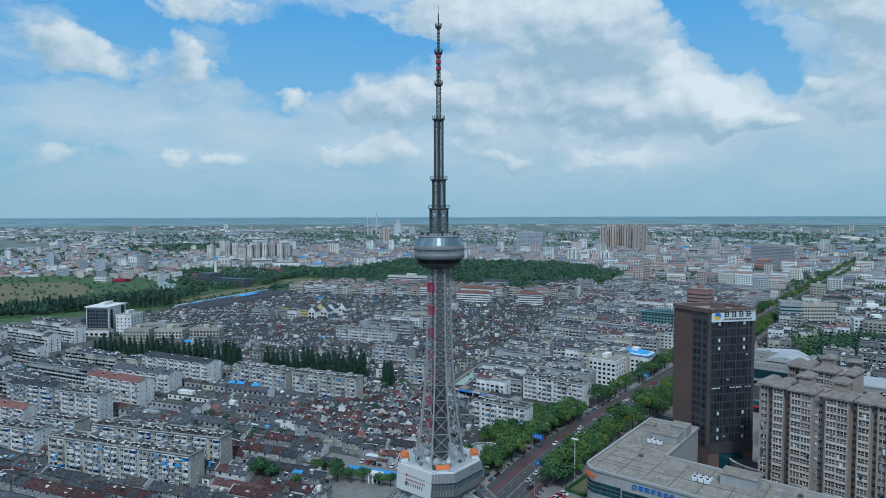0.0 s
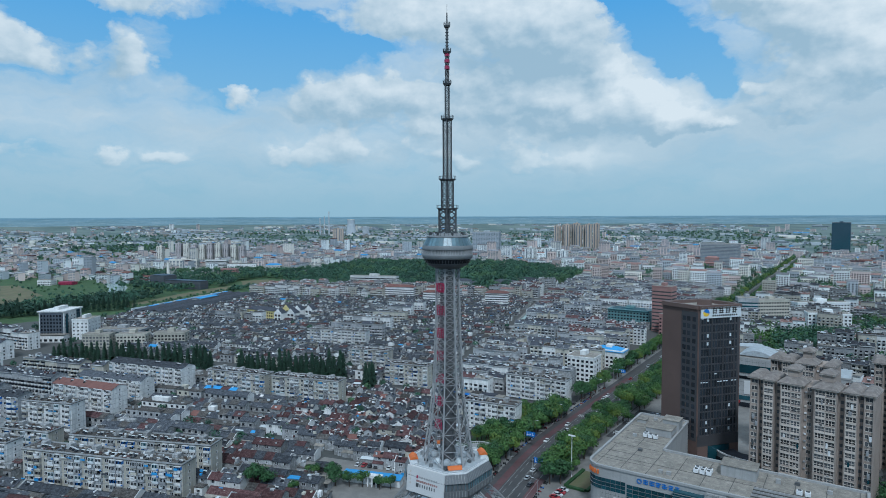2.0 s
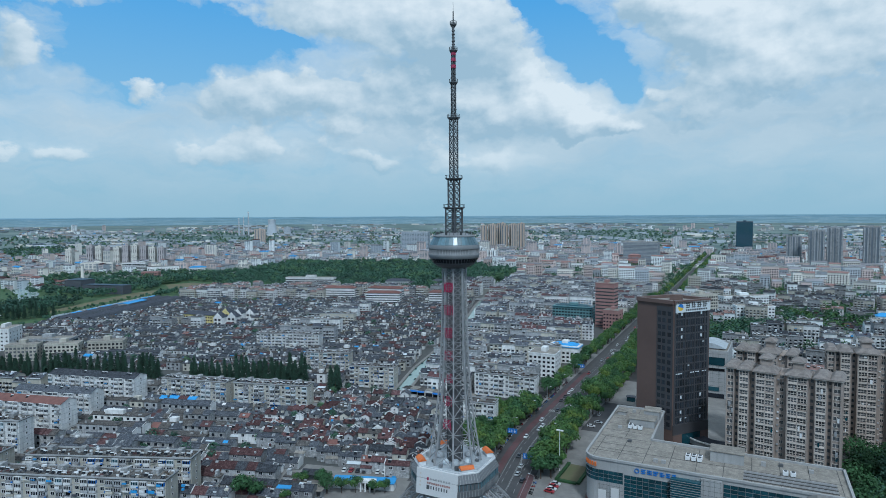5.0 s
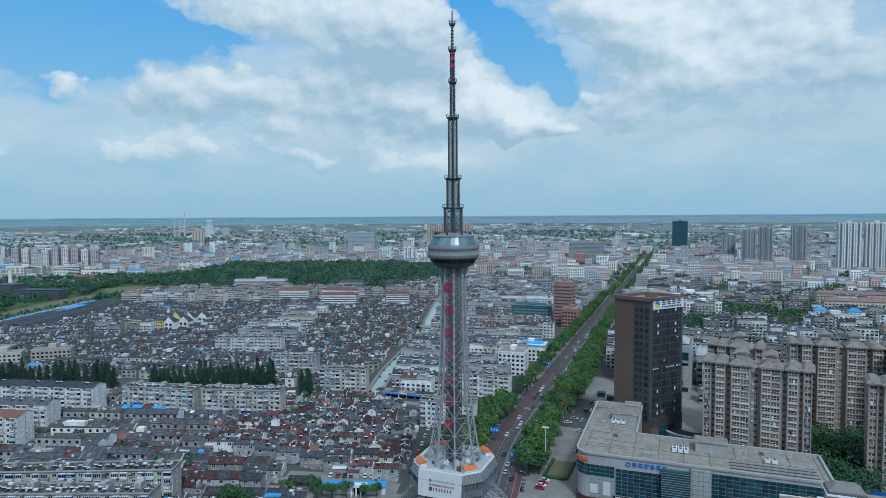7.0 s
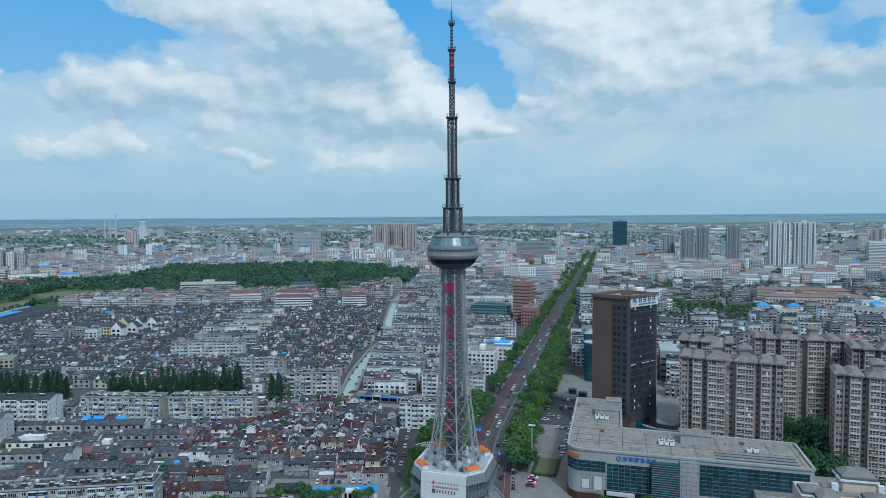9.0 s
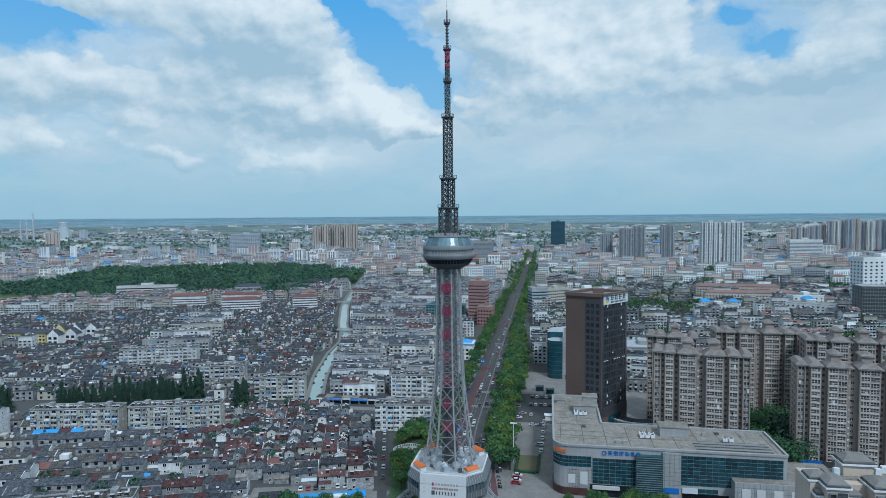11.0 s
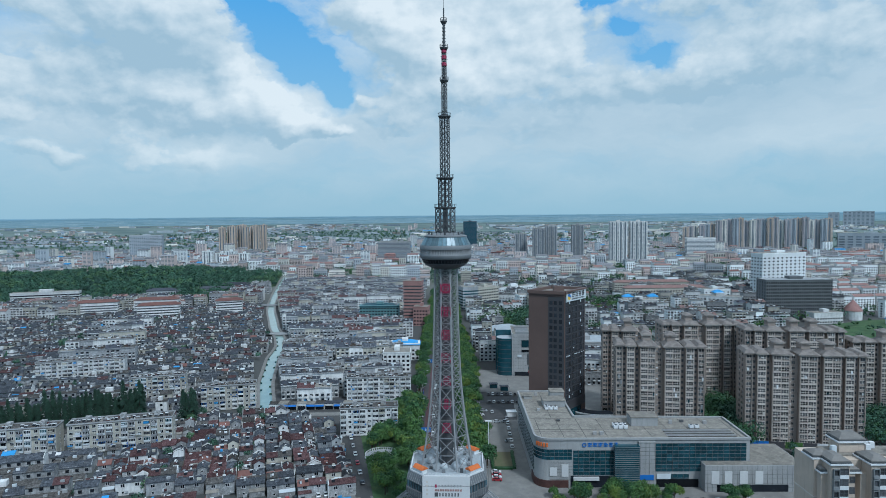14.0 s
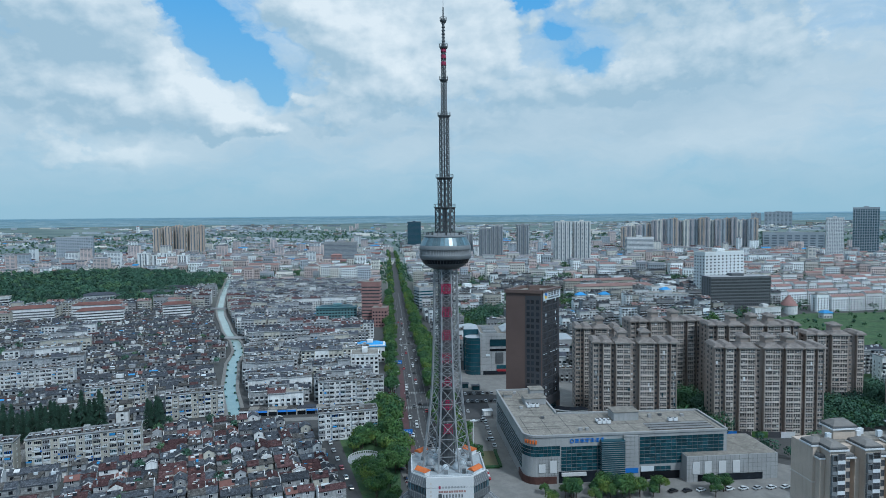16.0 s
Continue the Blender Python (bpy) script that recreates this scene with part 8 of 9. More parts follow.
def scatter_far():
    """Blocks thinning out over the plain."""
    r = random.Random(77)
    g = Mesh()
    n = 0
    while n < 5600:
        a = radians(r.uniform(-42, 84))
        dist = r.uniform(1450, 4300) if r.random() < 0.35 else r.uniform(1150, 2500)
        x, y = -100 - math.sin(a) * dist, math.cos(a) * dist
        town = noise.noise(Vector((x * 0.0016, y * 0.0016, 4.0)))
        if town < (-0.28 if dist < 2400 else 0.02) or dist < 1450 and not inside(x, y, BELT):
            n += 1 if r.random() < 0.2 else 0
            continue
        if inside(x, y, FOREST) or inside(x, y, FIELD) or taken(x, y, 18) or abs(x - road_x(y)) < 26:
            n += 0.2
            continue
        w, d = (r.uniform(11, 34), r.uniform(8, 12)) if r.random() < 0.93 else (r.uniform(40, 80), r.uniform(20, 34))
        st = r.choice((1, 2, 2, 3, 4, 5) if dist > 2000 else (2, 2, 3, 4, 5, 6)) if r.random() < 0.975 and w < 36 else (2 if w > 36 else r.choice((9, 11, 14)))
        g.set(spot(x, y, r.uniform(-8, 12), land(x, y) - 0.3))
        wall = r.choice(("far_white", "far_pink", "far_cream", "hazed_grey", "far_pink"))
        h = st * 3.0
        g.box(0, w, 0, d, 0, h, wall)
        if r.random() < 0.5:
            g.gable(0, w, 0, d, h, 2.5, 0.5, r.choice(("roof_orange", "roof_pink", "roof_maroon", "roof_pink", "roof_blue") if r.random() < 0.35 else ("hazed_roof",)))
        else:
            g.box(-0.3, w + 0.3, -0.3, d + 0.3, h, h + 0.8, r.choice(("concrete", "hazed_roof", "roof_flat", "concrete")), True)
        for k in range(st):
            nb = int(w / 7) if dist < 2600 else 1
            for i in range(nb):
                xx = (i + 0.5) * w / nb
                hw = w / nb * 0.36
                g.face([(xx - hw, -0.06, k * 3 + 0.9), (xx + hw, -0.06, k * 3 + 0.9), (xx + hw, -0.06, k * 3 + 2.3), (xx - hw, -0.06, k * 3 + 2.3)], "hazed_window")
        n += 1
    for _ in range(8500):
        a = radians(r.uniform(-44, 86))
        dist = 2300 * (4750 / 2300) ** r.random()
        x, y = -100 - math.sin(a) * dist, math.cos(a) * dist
        if noise.noise(Vector((x * 0.0011, y * 0.0026, 9.0))) < 0.02:
            continue
        g.set(spot(x, y, r.uniform(-10, 14), land(x, y) - 1.0))
        g.box(0, r.choice((14, 18, 24, 30, 45, 90)), 0, r.uniform(10, 30), 0, r.choice((5, 6, 7, 8, 10, 12)), r.choice(("hazed_grey", "far_cream", "hazed_grey", "hazed_grey", "roof_flat", "hazed_window", "wall_grey")))
    tagged(g.out("outskirts"), "pale blocks thinning out over the plain", "buildings", "", "stuff")


BELT = [(-2500, 1500), (-1700, 900), (-1250, 640), (-1130, 620), (-1130, 560), (-1500, 420), (-2600, 500)]
FIELD = [(-1330, 330), (-1260, 440), (-1060, 400), (-960, 320), (-940, 225), (-1250, 180)]
sheet("meadow", [(-1900, 150), (-830, 190), (-800, 330), (-770, 400), (-690, 560), (-830, 650), (-1130, 620), (-1600, 900), (-2100, 800)], 0.02, "grass", "rough green meadows at the town edge", "meadow")
sheet("field", FIELD, 0.04, "field_dry", "dry yellow-green field at the town edge", "field")
sheet("forest_floor", FOREST, 0.05, "grass", "dark forest floor", "forest floor")
sheet("parking_ground", [(-137, 305), (-112, 305), (-112, 362), (-137, 362)], 0.057, "asphalt", "dark asphalt car park beside the trees", "car park")
sheet("green_ground", [(120, 330), (520, 300), (560, 640), (300, 645), (140, 560), (125, 440)], 0.04, "grass", "rough green ground beside the blocks", "green")
scatter_far()

# ---- trees ----


def leaf_cloud(g, r, centre, size, count, leaf, m):
    """Bent leaf sprays scattered over a lumpy mass."""
    cx, cy, cz = centre
    sx, sy, sz = size
    for _ in range(count):
        a, b = r.uniform(0, 2 * math.pi), math.acos(r.uniform(-0.55, 1))
        k = r.uniform(0.62, 1.05)
        px, py, pz = cx + sx * k * math.sin(b) * math.cos(a), cy + sy * k * math.sin(b) * math.sin(a), cz + sz * k * math.cos(b)
        n = Vector((math.sin(b) * math.cos(a) + r.uniform(-0.6, 0.6), math.sin(b) * math.sin(a) + r.uniform(-0.6, 0.6), math.cos(b) + r.uniform(-0.3, 0.7))).normalized()
        t = n.orthogonal().normalized()
        s = n.cross(t)
        turn = r.uniform(0, 6.28)
        t, s = t * math.cos(turn) + s * math.sin(turn), s * math.cos(turn) - t * math.sin(turn)
        l = leaf * r.uniform(0.6, 1.3)
        c = Vector((px, py, pz))
        p = [c - t * l, c + s * l * 0.7 - n * l * 0.25, c + t * l, c - s * l * 0.7 - n * l * 0.25]
        g.solid([tuple(q) for q in p], [(0, 1, 2), (0, 2, 3)], m)


def broadleaf(name, seed, height, spread, m, m2, lumps=8, count=112, leaf=0.42):
    """A tree with tapered trunk, limbs and a crown of leaf sprays; returns it as an unplaced thing."""
    r = random.Random(seed)
    tr = base(name, 0, 0, -50)
    g = Mesh()
    g.lathe([(0.28, 0), (0.2, height * 0.4), (0.1, height * 0.62)], 7, "bark")
    crown = Mesh()
    for i in range(lumps):
        a = 2 * math.pi * i / lumps + r.uniform(-0.4, 0.4)
        k = spread * r.uniform(0.25, 0.62) if i else 0
        c = (k * math.cos(a), k * math.sin(a), height * r.uniform(0.5, 0.78) if i else height * 0.74)
        s = spread * r.uniform(0.36, 0.52)
        g.bar((0, 0, height * r.uniform(0.25, 0.4)), (c[0] * 0.8, c[1] * 0.8, c[2] * 0.9), 0.16, "bark", 0.06)
        leaf_cloud(crown, r, c, (s, s, s * 0.85), count, leaf, m if r.random() < 0.7 else m2)
    g.out("trunk", tr)
    crown.out("crown", tr)
    return tr


def conifer(name, seed, height, spread):
    r = random.Random(seed)
    tr = base(name, 0, 0, -50)
    g = Mesh()
    g.lathe([(0.25, 0), (0.06, height * 0.96)], 6, "bark")
    g.out("trunk", tr)
    crown = Mesh()
    layers = 20
    for k in range(layers):
        z = height * (0.12 + 0.86 * k / (layers - 1))
        rad = spread * (1.02 - k / layers) ** 0.85 * r.uniform(0.85, 1.1)
        for i in range(22):
            a = r.uniform(0, 2 * math.pi)
            q = rad * r.uniform(0.45, 1.05)
            c = Vector((q * math.cos(a), q * math.sin(a), z + r.uniform(-0.5, 0.5)))
            o = Vector((math.cos(a), math.sin(a), -0.5)).normalized()
            s = Vector((-math.sin(a), math.cos(a), 0))
            l = 0.85 + 0.4 * r.random()
            p = [c - o * l, c + s * l * 0.55, c + o * l, c - s * l * 0.55]
            crown.solid([tuple(v) for v in p], [(0, 1, 2), (0, 2, 3)], "leaf_conifer")
    crown.out("crown", tr)
    return tr


tr_r = random.Random(99)
street_trees = [broadleaf("street_tree", 1, 9.0, 5.0, "leaf", "leaf_light"), broadleaf("street_tree", 2, 8.0, 4.6, "leaf_light", "leaf"), broadleaf("street_tree", 3, 9.5, 5.2, "leaf_light", "leaf_yellow"), broadleaf("street_tree", 4, 10, 5.4, "leaf", "leaf")]
for t in street_trees:
    tagged(t, "leafy green street tree on the footway", "tree", "street trees")
tagged(street_trees[2], "yellowing leafy street tree on the footway", "tree", "street trees")
cones = [conifer("conifer", 11, 17.5, 3.3), conifer("conifer", 12, 15, 2.9), conifer("conifer", 13, 20, 3.5)]
for t in cones:
    tagged(t, "tall dark narrow conifer in a dense row", "tree", "conifers")


def plant(ob, x, y, size=1.0, z=0.0):
    c = copy_thing(ob, pose(x, y, z, 0, 0, tr_r.uniform(0, 360)))
    c.scale = (size, size, size * tr_r.uniform(0.92, 1.1))
    return c


def pick():
    return street_trees[tr_r.choice((0, 0, 1, 1, 3, 3, 2, 2))]


for i in range(78):
    y = 232 + i * 8.2
    for side in (-1, 1):
        if abs(y - 345) < 9 or tr_r.random() < 0.06:
            continue
        big = 1.38
        plant(pick(), road_x(y) + (-15.2 if side < 0 else 11.8) + tr_r.uniform(-1, 1), y + tr_r.uniform(-1.5, 1.5), big * tr_r.uniform(0.8, 1.15))
        if side > 0 and 330 < y < 470:
            plant(tr_r.choice(street_trees), road_x(y) + 22.5 + tr_r.uniform(-1.5, 1.5), y + 2, tr_r.uniform(0.7, 1.0))
        if side > 0 and y < 560 or side < 0 and y < 330:
            plant(pick(), road_x(y) + (-20.5 if side < 0 else 17.5) + tr_r.uniform(-1.5, 1.5), y + 4, big * tr_r.uniform(0.7, 1.05))
post = Mesh()
post.lathe([(0.16, 0), (0.12, 0.5), (0.2, 0.9), (0.2, 1.05)], 8, "wall_white")
post = post.data("baluster")
rail = base("terrace_rail", -183, 250, 0.14, 0, "curved white baluster rail round the park terrace", "rail")
for i in range(24):
    a = radians(5 + i * 8)
    piece("baluster", post, rail, 8.2 * math.cos(a), 8.2 * math.sin(a), 0)
g = Mesh()
for i in range(23):
    a, b = radians(5 + i * 8), radians(13 + i * 8)
    g.bar((8.2 * math.cos(a), 8.2 * math.sin(a), 1.12), (8.2 * math.cos(b), 8.2 * math.sin(b), 1.12), 0.18, "wall_white")
g.out("top_rail", rail)
for i in range(130):
    x, y = tr_r.uniform(-203, -168), tr_r.uniform(200, 322)
    if math.hypot(x + 183, y - 248) < 11.0 or x < -180.5 - (y - 217) * 0.285 or taken(x, y, 2):
        continue
    plant(tr_r.choice(street_trees), x, y, tr_r.uniform(0.75, 1.2))
for i in range(36):
    u = (i // 2) / 17
    plant(tr_r.choice(cones), -890 + 80 * u + tr_r.uniform(-3, 3), 225 + 175 * u + (i % 2) * 7, tr_r.uniform(0.9, 1.2))
for i in range(54):
    x = -557 + (i // 2) * 4.4
    plant(tr_r.choice(cones), x, 207 + (x + 557) * 0.53 + (i % 2) * 4 + tr_r.uniform(-1, 1), tr_r.uniform(0.85, 1.1))
for i in range(40):
    x = -406 + (i // 2) * 3.8
    plant(tr_r.choice(cones), x, 270 + (x + 406) * 0.46 + (i % 2) * 4 + tr_r.uniform(-1, 1), tr_r.uniform(0.85, 1.1))
plant(street_trees[2], -176.5, 327, 1.35)
plant(street_trees[2], -174.0, 322, 1.1)
for x, y in ((-303, 297), (-299, 300), (-306, 300), (-298, 295), (-302, 302)):
    plant(cones[2], x, y, tr_r.uniform(0.85, 1.0))
for i in range(70):
    # trees round the high blocks and the forecourt
    x, y = tr_r.choice(((tr_r.uniform(-12, 0), tr_r.uniform(262, 300)), (tr_r.uniform(-107, -55), tr_r.uniform(200, 207)), (tr_r.uniform(-107, 5), tr_r.uniform(196, 203)), (tr_r.uniform(60, 120), tr_r.uniform(285, 310)), (tr_r.uniform(-66, -40), tr_r.uniform(255, 262))))
    if not taken(x, y, 1.5):
        plant(tr_r.choice(street_trees), x, y, tr_r.uniform(0.6, 0.95))
for x, y, k in ((-216, 180, 0.95), (-211.5, 177.5, 1.0), (-206, 180.5, 0.8), (-201, 183.5, 0.75), (-193, 186, 0.7), (-189.5, 189, 0.7), (-226, 178, 0.8), (-243, 160, 1.0), (-238, 155, 1.2), (-233, 158, 0.9), (-221, 162, 0.6)):
    plant(street_trees[3 if k > 0.8 else 0], x, y, k)


BLOCKED[:] = [q for q in BLOCKED if not (q[0] == -88 and q[1] == 565)]


TRACK = [(-850, 412), (-832, 408), (-872, 520), (-890, 600), (-905, 690), (-940, 690), (-930, 600), (-905, 530)]
YARD = [(-990, 705), (-972, 752), (-918, 735), (-885, 690), (-915, 655)]
CLEAR = (TRACK, YARD)


def grove(name, outline, count, seed, label, height=(8, 13), m=("leaf_shade", "leaf_forest", "leaf_forest", "leaf_forest", "leaf_bright"), sprays=34):
    r = random.Random(seed)
    g = Mesh()
    xs, ys = [p[0] for p in outline], [p[1] for p in outline]
    n = 0
    for _ in range(count * 4):
        x, y = r.uniform(min(xs), max(xs)), r.uniform(min(ys), max(ys))
        if not inside(x, y, outline) or taken(x, y, 3) or abs(x - road_x(y)) < 9 or (300 < y < 1160 and abs(x - canal_x(y)) < 8):
            continue
        if any(inside(x, y, c) for c in CLEAR):
            continue
        patch = noise.noise(Vector((x * 0.016, y * 0.016, seed * 1.7)))
        h = r.uniform(*height) * (1.0 + 0.35 * patch)
        s = h * r.uniform(0.35, 0.5)
        far = math.hypot(x + 100, y)
        leaf_cloud(g, r, (x, y, h * 0.6 + land(x, y)), (s, s, h * 0.42), sprays * 3 if far < 450 else sprays, 0.40 + far * 0.0008 if far < 450 else 0.5 + far * 0.0010, r.choice(m) if r.random() < 0.45 else m[min(len(m) - 1, max(0, int((0.5 + patch) * len(m))))])
        n += 1
        if n >= count:
            break
    return tagged(g.out(name), label, "trees", "", "stuff")


avenue = Mesh()
ar = random.Random(52)
for i in range(118):
    y = 868 + i * 9
    for side in (-1, 1):
        if ar.random() < 0.9:
            s1 = ar.uniform(4.0, 6.0)
            leaf_cloud(avenue, ar, (road_x(y) + side * ar.uniform(8.8, 12.5), y, 6.0), (s1, s1, 4.6), 52, 1.25, ar.choice(("leaf", "leaf_light", "leaf", "leaf_yellow")))
tagged(avenue.out("avenue_trees"), "street trees lining the far avenue", "trees", "", "stuff")
sheet("pond", [(-1165, 540), (-1135, 560), (-1060, 530), (-985, 482), (-1000, 468), (-1075, 505)], 0.06, "water", "still pale pond between the trees", "water")
sheet("dirt_track", TRACK, 0.07, "field_dry", "pale dirt track beside the market", "track")
sheet("dirt_yard", YARD, 0.075, "field_dry", "pale open dirt ground beside the forest", "yard")
grove("yard_trees", [(-1070, 780), (-1010, 690), (-990, 770), (-905, 760), (-850, 690), (-830, 700), (-900, 800), (-1060, 940)], 220, 75, "green trees round the open dirt ground", (6, 11))
grove("track_trees", [(-905, 600), (-858, 590), (-840, 640), (-862, 680), (-905, 655)], 46, 76, "small green trees beside the dirt track", (5, 9))
grove("track_bushes", [(-835, 400), (-770, 378), (-832, 560), (-860, 600), (-905, 690), (-915, 645)], 90, 74, "low bushes between the dirt track and the market", (2, 5), ("leaf_forest", "leaf_bright"), sprays=20)
grove("belt_trees", BELT, 1500, 71, "green trees among the houses at the town edge", (6, 12), ("leaf_hazed", "leaf_hazed", "leaf_bright", "leaf_forest"), sprays=18)
grove("meadow_bushes", [(-1700, 200), (-900, 230), (-850, 420), (-1000, 470), (-1130, 610), (-1600, 800)], 380, 72, "bushes and hedges over the meadows", (2, 6), ("leaf_bright", "leaf_forest", "leaf_bright"), sprays=16)
sheet("wood_edge", [(-1060, 545), (-830, 545), (-780, 640), (-860, 700), (-915, 800), (-1060, 960)], 0.055, "grass", "rough grass at the edge of the wood", "grass")
grove("wood_edge_trees", [(-1070, 515), (-925, 540), (-940, 640), (-985, 690), (-1000, 800), (-1060, 960)], 420, 73, "dark trees at the edge of the wood", (8, 13), ("leaf_forest", "leaf_shade", "leaf_forest", "leaf_bright"), sprays=26)
grove("edge_trees", [(-1300, 560), (-960, 560), (-900, 640), (-1000, 700), (-1060, 900), (-1180, 860), (-1300, 760)], 420, 24, "clumps of trees at the town edge", (7, 12), sprays=26)
grove("forest", FOREST, 2900, 5, "dense dark green forest beyond the old town", (6, 15), sprays=50)
grove("tree_belt", [(-950, 215), (-860, 205), (-840, 330), (-850, 410), (-905, 530), (-935, 520), (-940, 420)], 330, 6, "belt of dark trees at the town edge", (8, 15), ("leaf_conifer", "leaf_forest", "leaf_shade"))
grove("block_trees", [(-20, 252), (4, 252), (24, 335), (-10, 335)], 95, 7, "dark trees between the high blocks", (9, 14), ("leaf", "leaf", "leaf_forest"))
grove("block_trees", [(58, 258), (150, 262), (160, 330), (62, 310)], 240, 8, "dark trees between the high blocks", (9, 14), ("leaf", "leaf_shade", "leaf_forest"))
grove("green_ground_trees", [(120, 330), (520, 300), (560, 640), (300, 645), (140, 560), (125, 440)], 300, 14, "bushes and trees over the rough green ground", (2, 7), ("leaf_bright", "leaf_forest", "leaf", "leaf_bright"), sprays=22)
grove("forecourt_trees", [(4, 226), (60, 222), (62, 258), (6, 260)], 12, 19, "dark trees beside the yard", (5, 8))
grove("far_east_trees", [(200, 660), (640, 640), (1200, 1500), (420, 1500), (200, 940)], 2600, 15, "green trees among the far blocks", (8, 13), ("leaf", "leaf_forest", "leaf_bright", "leaf_shade"), sprays=18)
grove("mid_north_trees", [(-500, 1010), (300, 1010), (500, 1450), (-600, 1450)], 2300, 16, "green trees among the northern blocks", (8, 13), ("leaf", "leaf_forest", "leaf_bright", "leaf_shade"), sprays=16)
grove("east_park", [(-96, 560), (-48, 590), (-20, 660), (-55, 690), (-100, 670)], 120, 26, "dark park trees between the blocks", (9, 14), ("leaf", "leaf_forest"))
grove("court_trees", [(205, 930), (345, 930), (345, 1010), (205, 1010)], 160, 18, "dark park trees between the blocks", (9, 14), sprays=24)
grove("east_trees", [(-120, 440), (125, 440), (140, 565), (300, 650), (300, 1000), (-150, 1000)], 2300, 9, "scattered green trees among the blocks", (7, 13), ("leaf", "leaf", "leaf_light", "leaf_forest"), sprays=32)
grove("court_trees", [(-515, 480), (-488, 490), (-480, 520), (-505, 512)], 26, 20, "dark trees beside the white rows", (8, 11))
grove("west_trees", [(-760, 120), (-340, 60), (-200, 300), (-420, 760), (-780, 560)], 330, 10, "scattered green trees among the houses", (5, 8))
grove("plain_trees", [(-3600, 900), (-900, 1300), (-400, 1250), (400, 1300), (1800, 1200), (2600, 2600), (-800, 3800), (-3000, 2600)], 5600, 12, "lines and clumps of trees over the plain", (8, 14), ("leaf_hazed", "leaf_hazed", "leaf_bright"), sprays=11)

# ---- cars, lamps and small things ----


def car(name, paint):
    c = base(name, 0, 0, -50)
    g = Mesh()
    sec = [(-2.2, 0.35), (-2.25, 0.7), (-2.1, 0.9), (-1.2, 0.98), (1.6, 0.95), (2.15, 0.78), (2.25, 0.5), (2.2, 0.3)]
    p = [(x, -0.88, z) for x, z in sec] + [(x, 0.88, z) for x, z in sec]
    n = len(sec)
    g.solid(p, [tuple(range(n)), tuple(range(2 * n - 1, n - 1, -1))] + [(i, n + i, n + (i + 1) % n, (i + 1) % n) for i in range(n)], paint)
    g.out("body", c)
    g = Mesh()
    p = [(-1.75, -0.78, 0.96), (1.15, -0.78, 0.96), (0.45, -0.66, 1.45), (-1.2, -0.66, 1.45), (-1.75, 0.78, 0.96), (1.15, 0.78, 0.96), (0.45, 0.66, 1.45), (-1.2, 0.66, 1.45)]
    g.solid(p, [(0, 1, 2, 3), (5, 4, 7, 6), (1, 5, 6, 2), (4, 0, 3, 7)], "glass_dark")
    g.out("glasshouse", c)
    g = Mesh()
    g.box(-1.22, 0.47, -0.68, 0.68, 1.43, 1.5, paint, True)
    g.out("roof", c)
    wheel = Mesh()
    pts = [(0.32 * math.cos(2 * math.pi * i / 12), y, 0.32 * math.sin(2 * math.pi * i / 12)) for y in (-0.1, 0.1) for i in range(12)]
    wheel.solid(pts, [(i, (i + 1) % 12, 12 + (i + 1) % 12, 12 + i) for i in range(12)] + [tuple(range(12)), tuple(range(23, 11, -1))], "rubber")
    wd = wheel.data("wheel")
    for x in (-1.35, 1.4):
        for y in (-0.82, 0.82):
            piece("wheel", wd, c, x, y, 0.32)
    return c


cars = {k: tagged(car("car", "car_" + k), f"{k} saloon car on the asphalt", "car", "cars") for k in ("white", "black", "red", "silver")}
kinds = ["white"] * 5 + ["black"] * 2 + ["silver"] * 2 + ["red"]
cr = random.Random(17)


def park_car(x, y, turn, kind=None, z=0.06):
    return copy_thing(cars[kind or cr.choice(kinds)], pose(x, y, z, 0, 0, turn))


for i in range(46):
    lane = cr.choice((-5.2, -1.9, 1.9, 5.2))
    y = 225 + i * 9.5 + cr.uniform(-3, 3)
    park_car(road_x(y) + lane, y, 92 if lane > 0 else -88, None, 0.08)
for i in range(9):
    if i != 4:
        park_car(-219 + i * 3.0, 200.0 + i * 1.05, 110)
for i in range(7):
    park_car(-187.2 - i * 3.1, 218 + i * 11, 106)
for i in range(4):
    park_car(-127.5, 222 + i * 2.8, 0, ("red", "white", "red", "white")[i])
for i in range(16):
    park_car(-127 + (i % 8) * 2.9, 338 + (i // 8) * 17, 90, ("black", "white", "black", "silver")[i % 4])
for x, y in ((-124, 300), (-119, 301), (-131, 320), (-126, 318), (-133, 312), (-119, 270), (-134, 334)):
    park_car(x, y, cr.choice((0, 90, 12)))
for i in range(6):
    park_car(-118, 262 + i * 9, 90)
for i in range(12):
    park_car(-50 + i * 6.2, 203.5, 20)
for c in list(cars.values()) + street_trees + cones:
    for o in (c, *c.children_recursive):
        bpy.data.objects.remove(o)

lamp = base("lamp_mast", -130.5, 246, 0, 0, "tall pale floodlight mast on the forecourt", "lamp mast")
g = Mesh()
g.lathe([(0.22, 0), (0.12, 19)], 8, "frame_white")
g.out("pole", lamp)
g = Mesh()
g.box(-1.6, 1.6, -0.3, 0.3, 18.8, 19.3, "frame_white", True)
g.out("lamp_head", lamp)
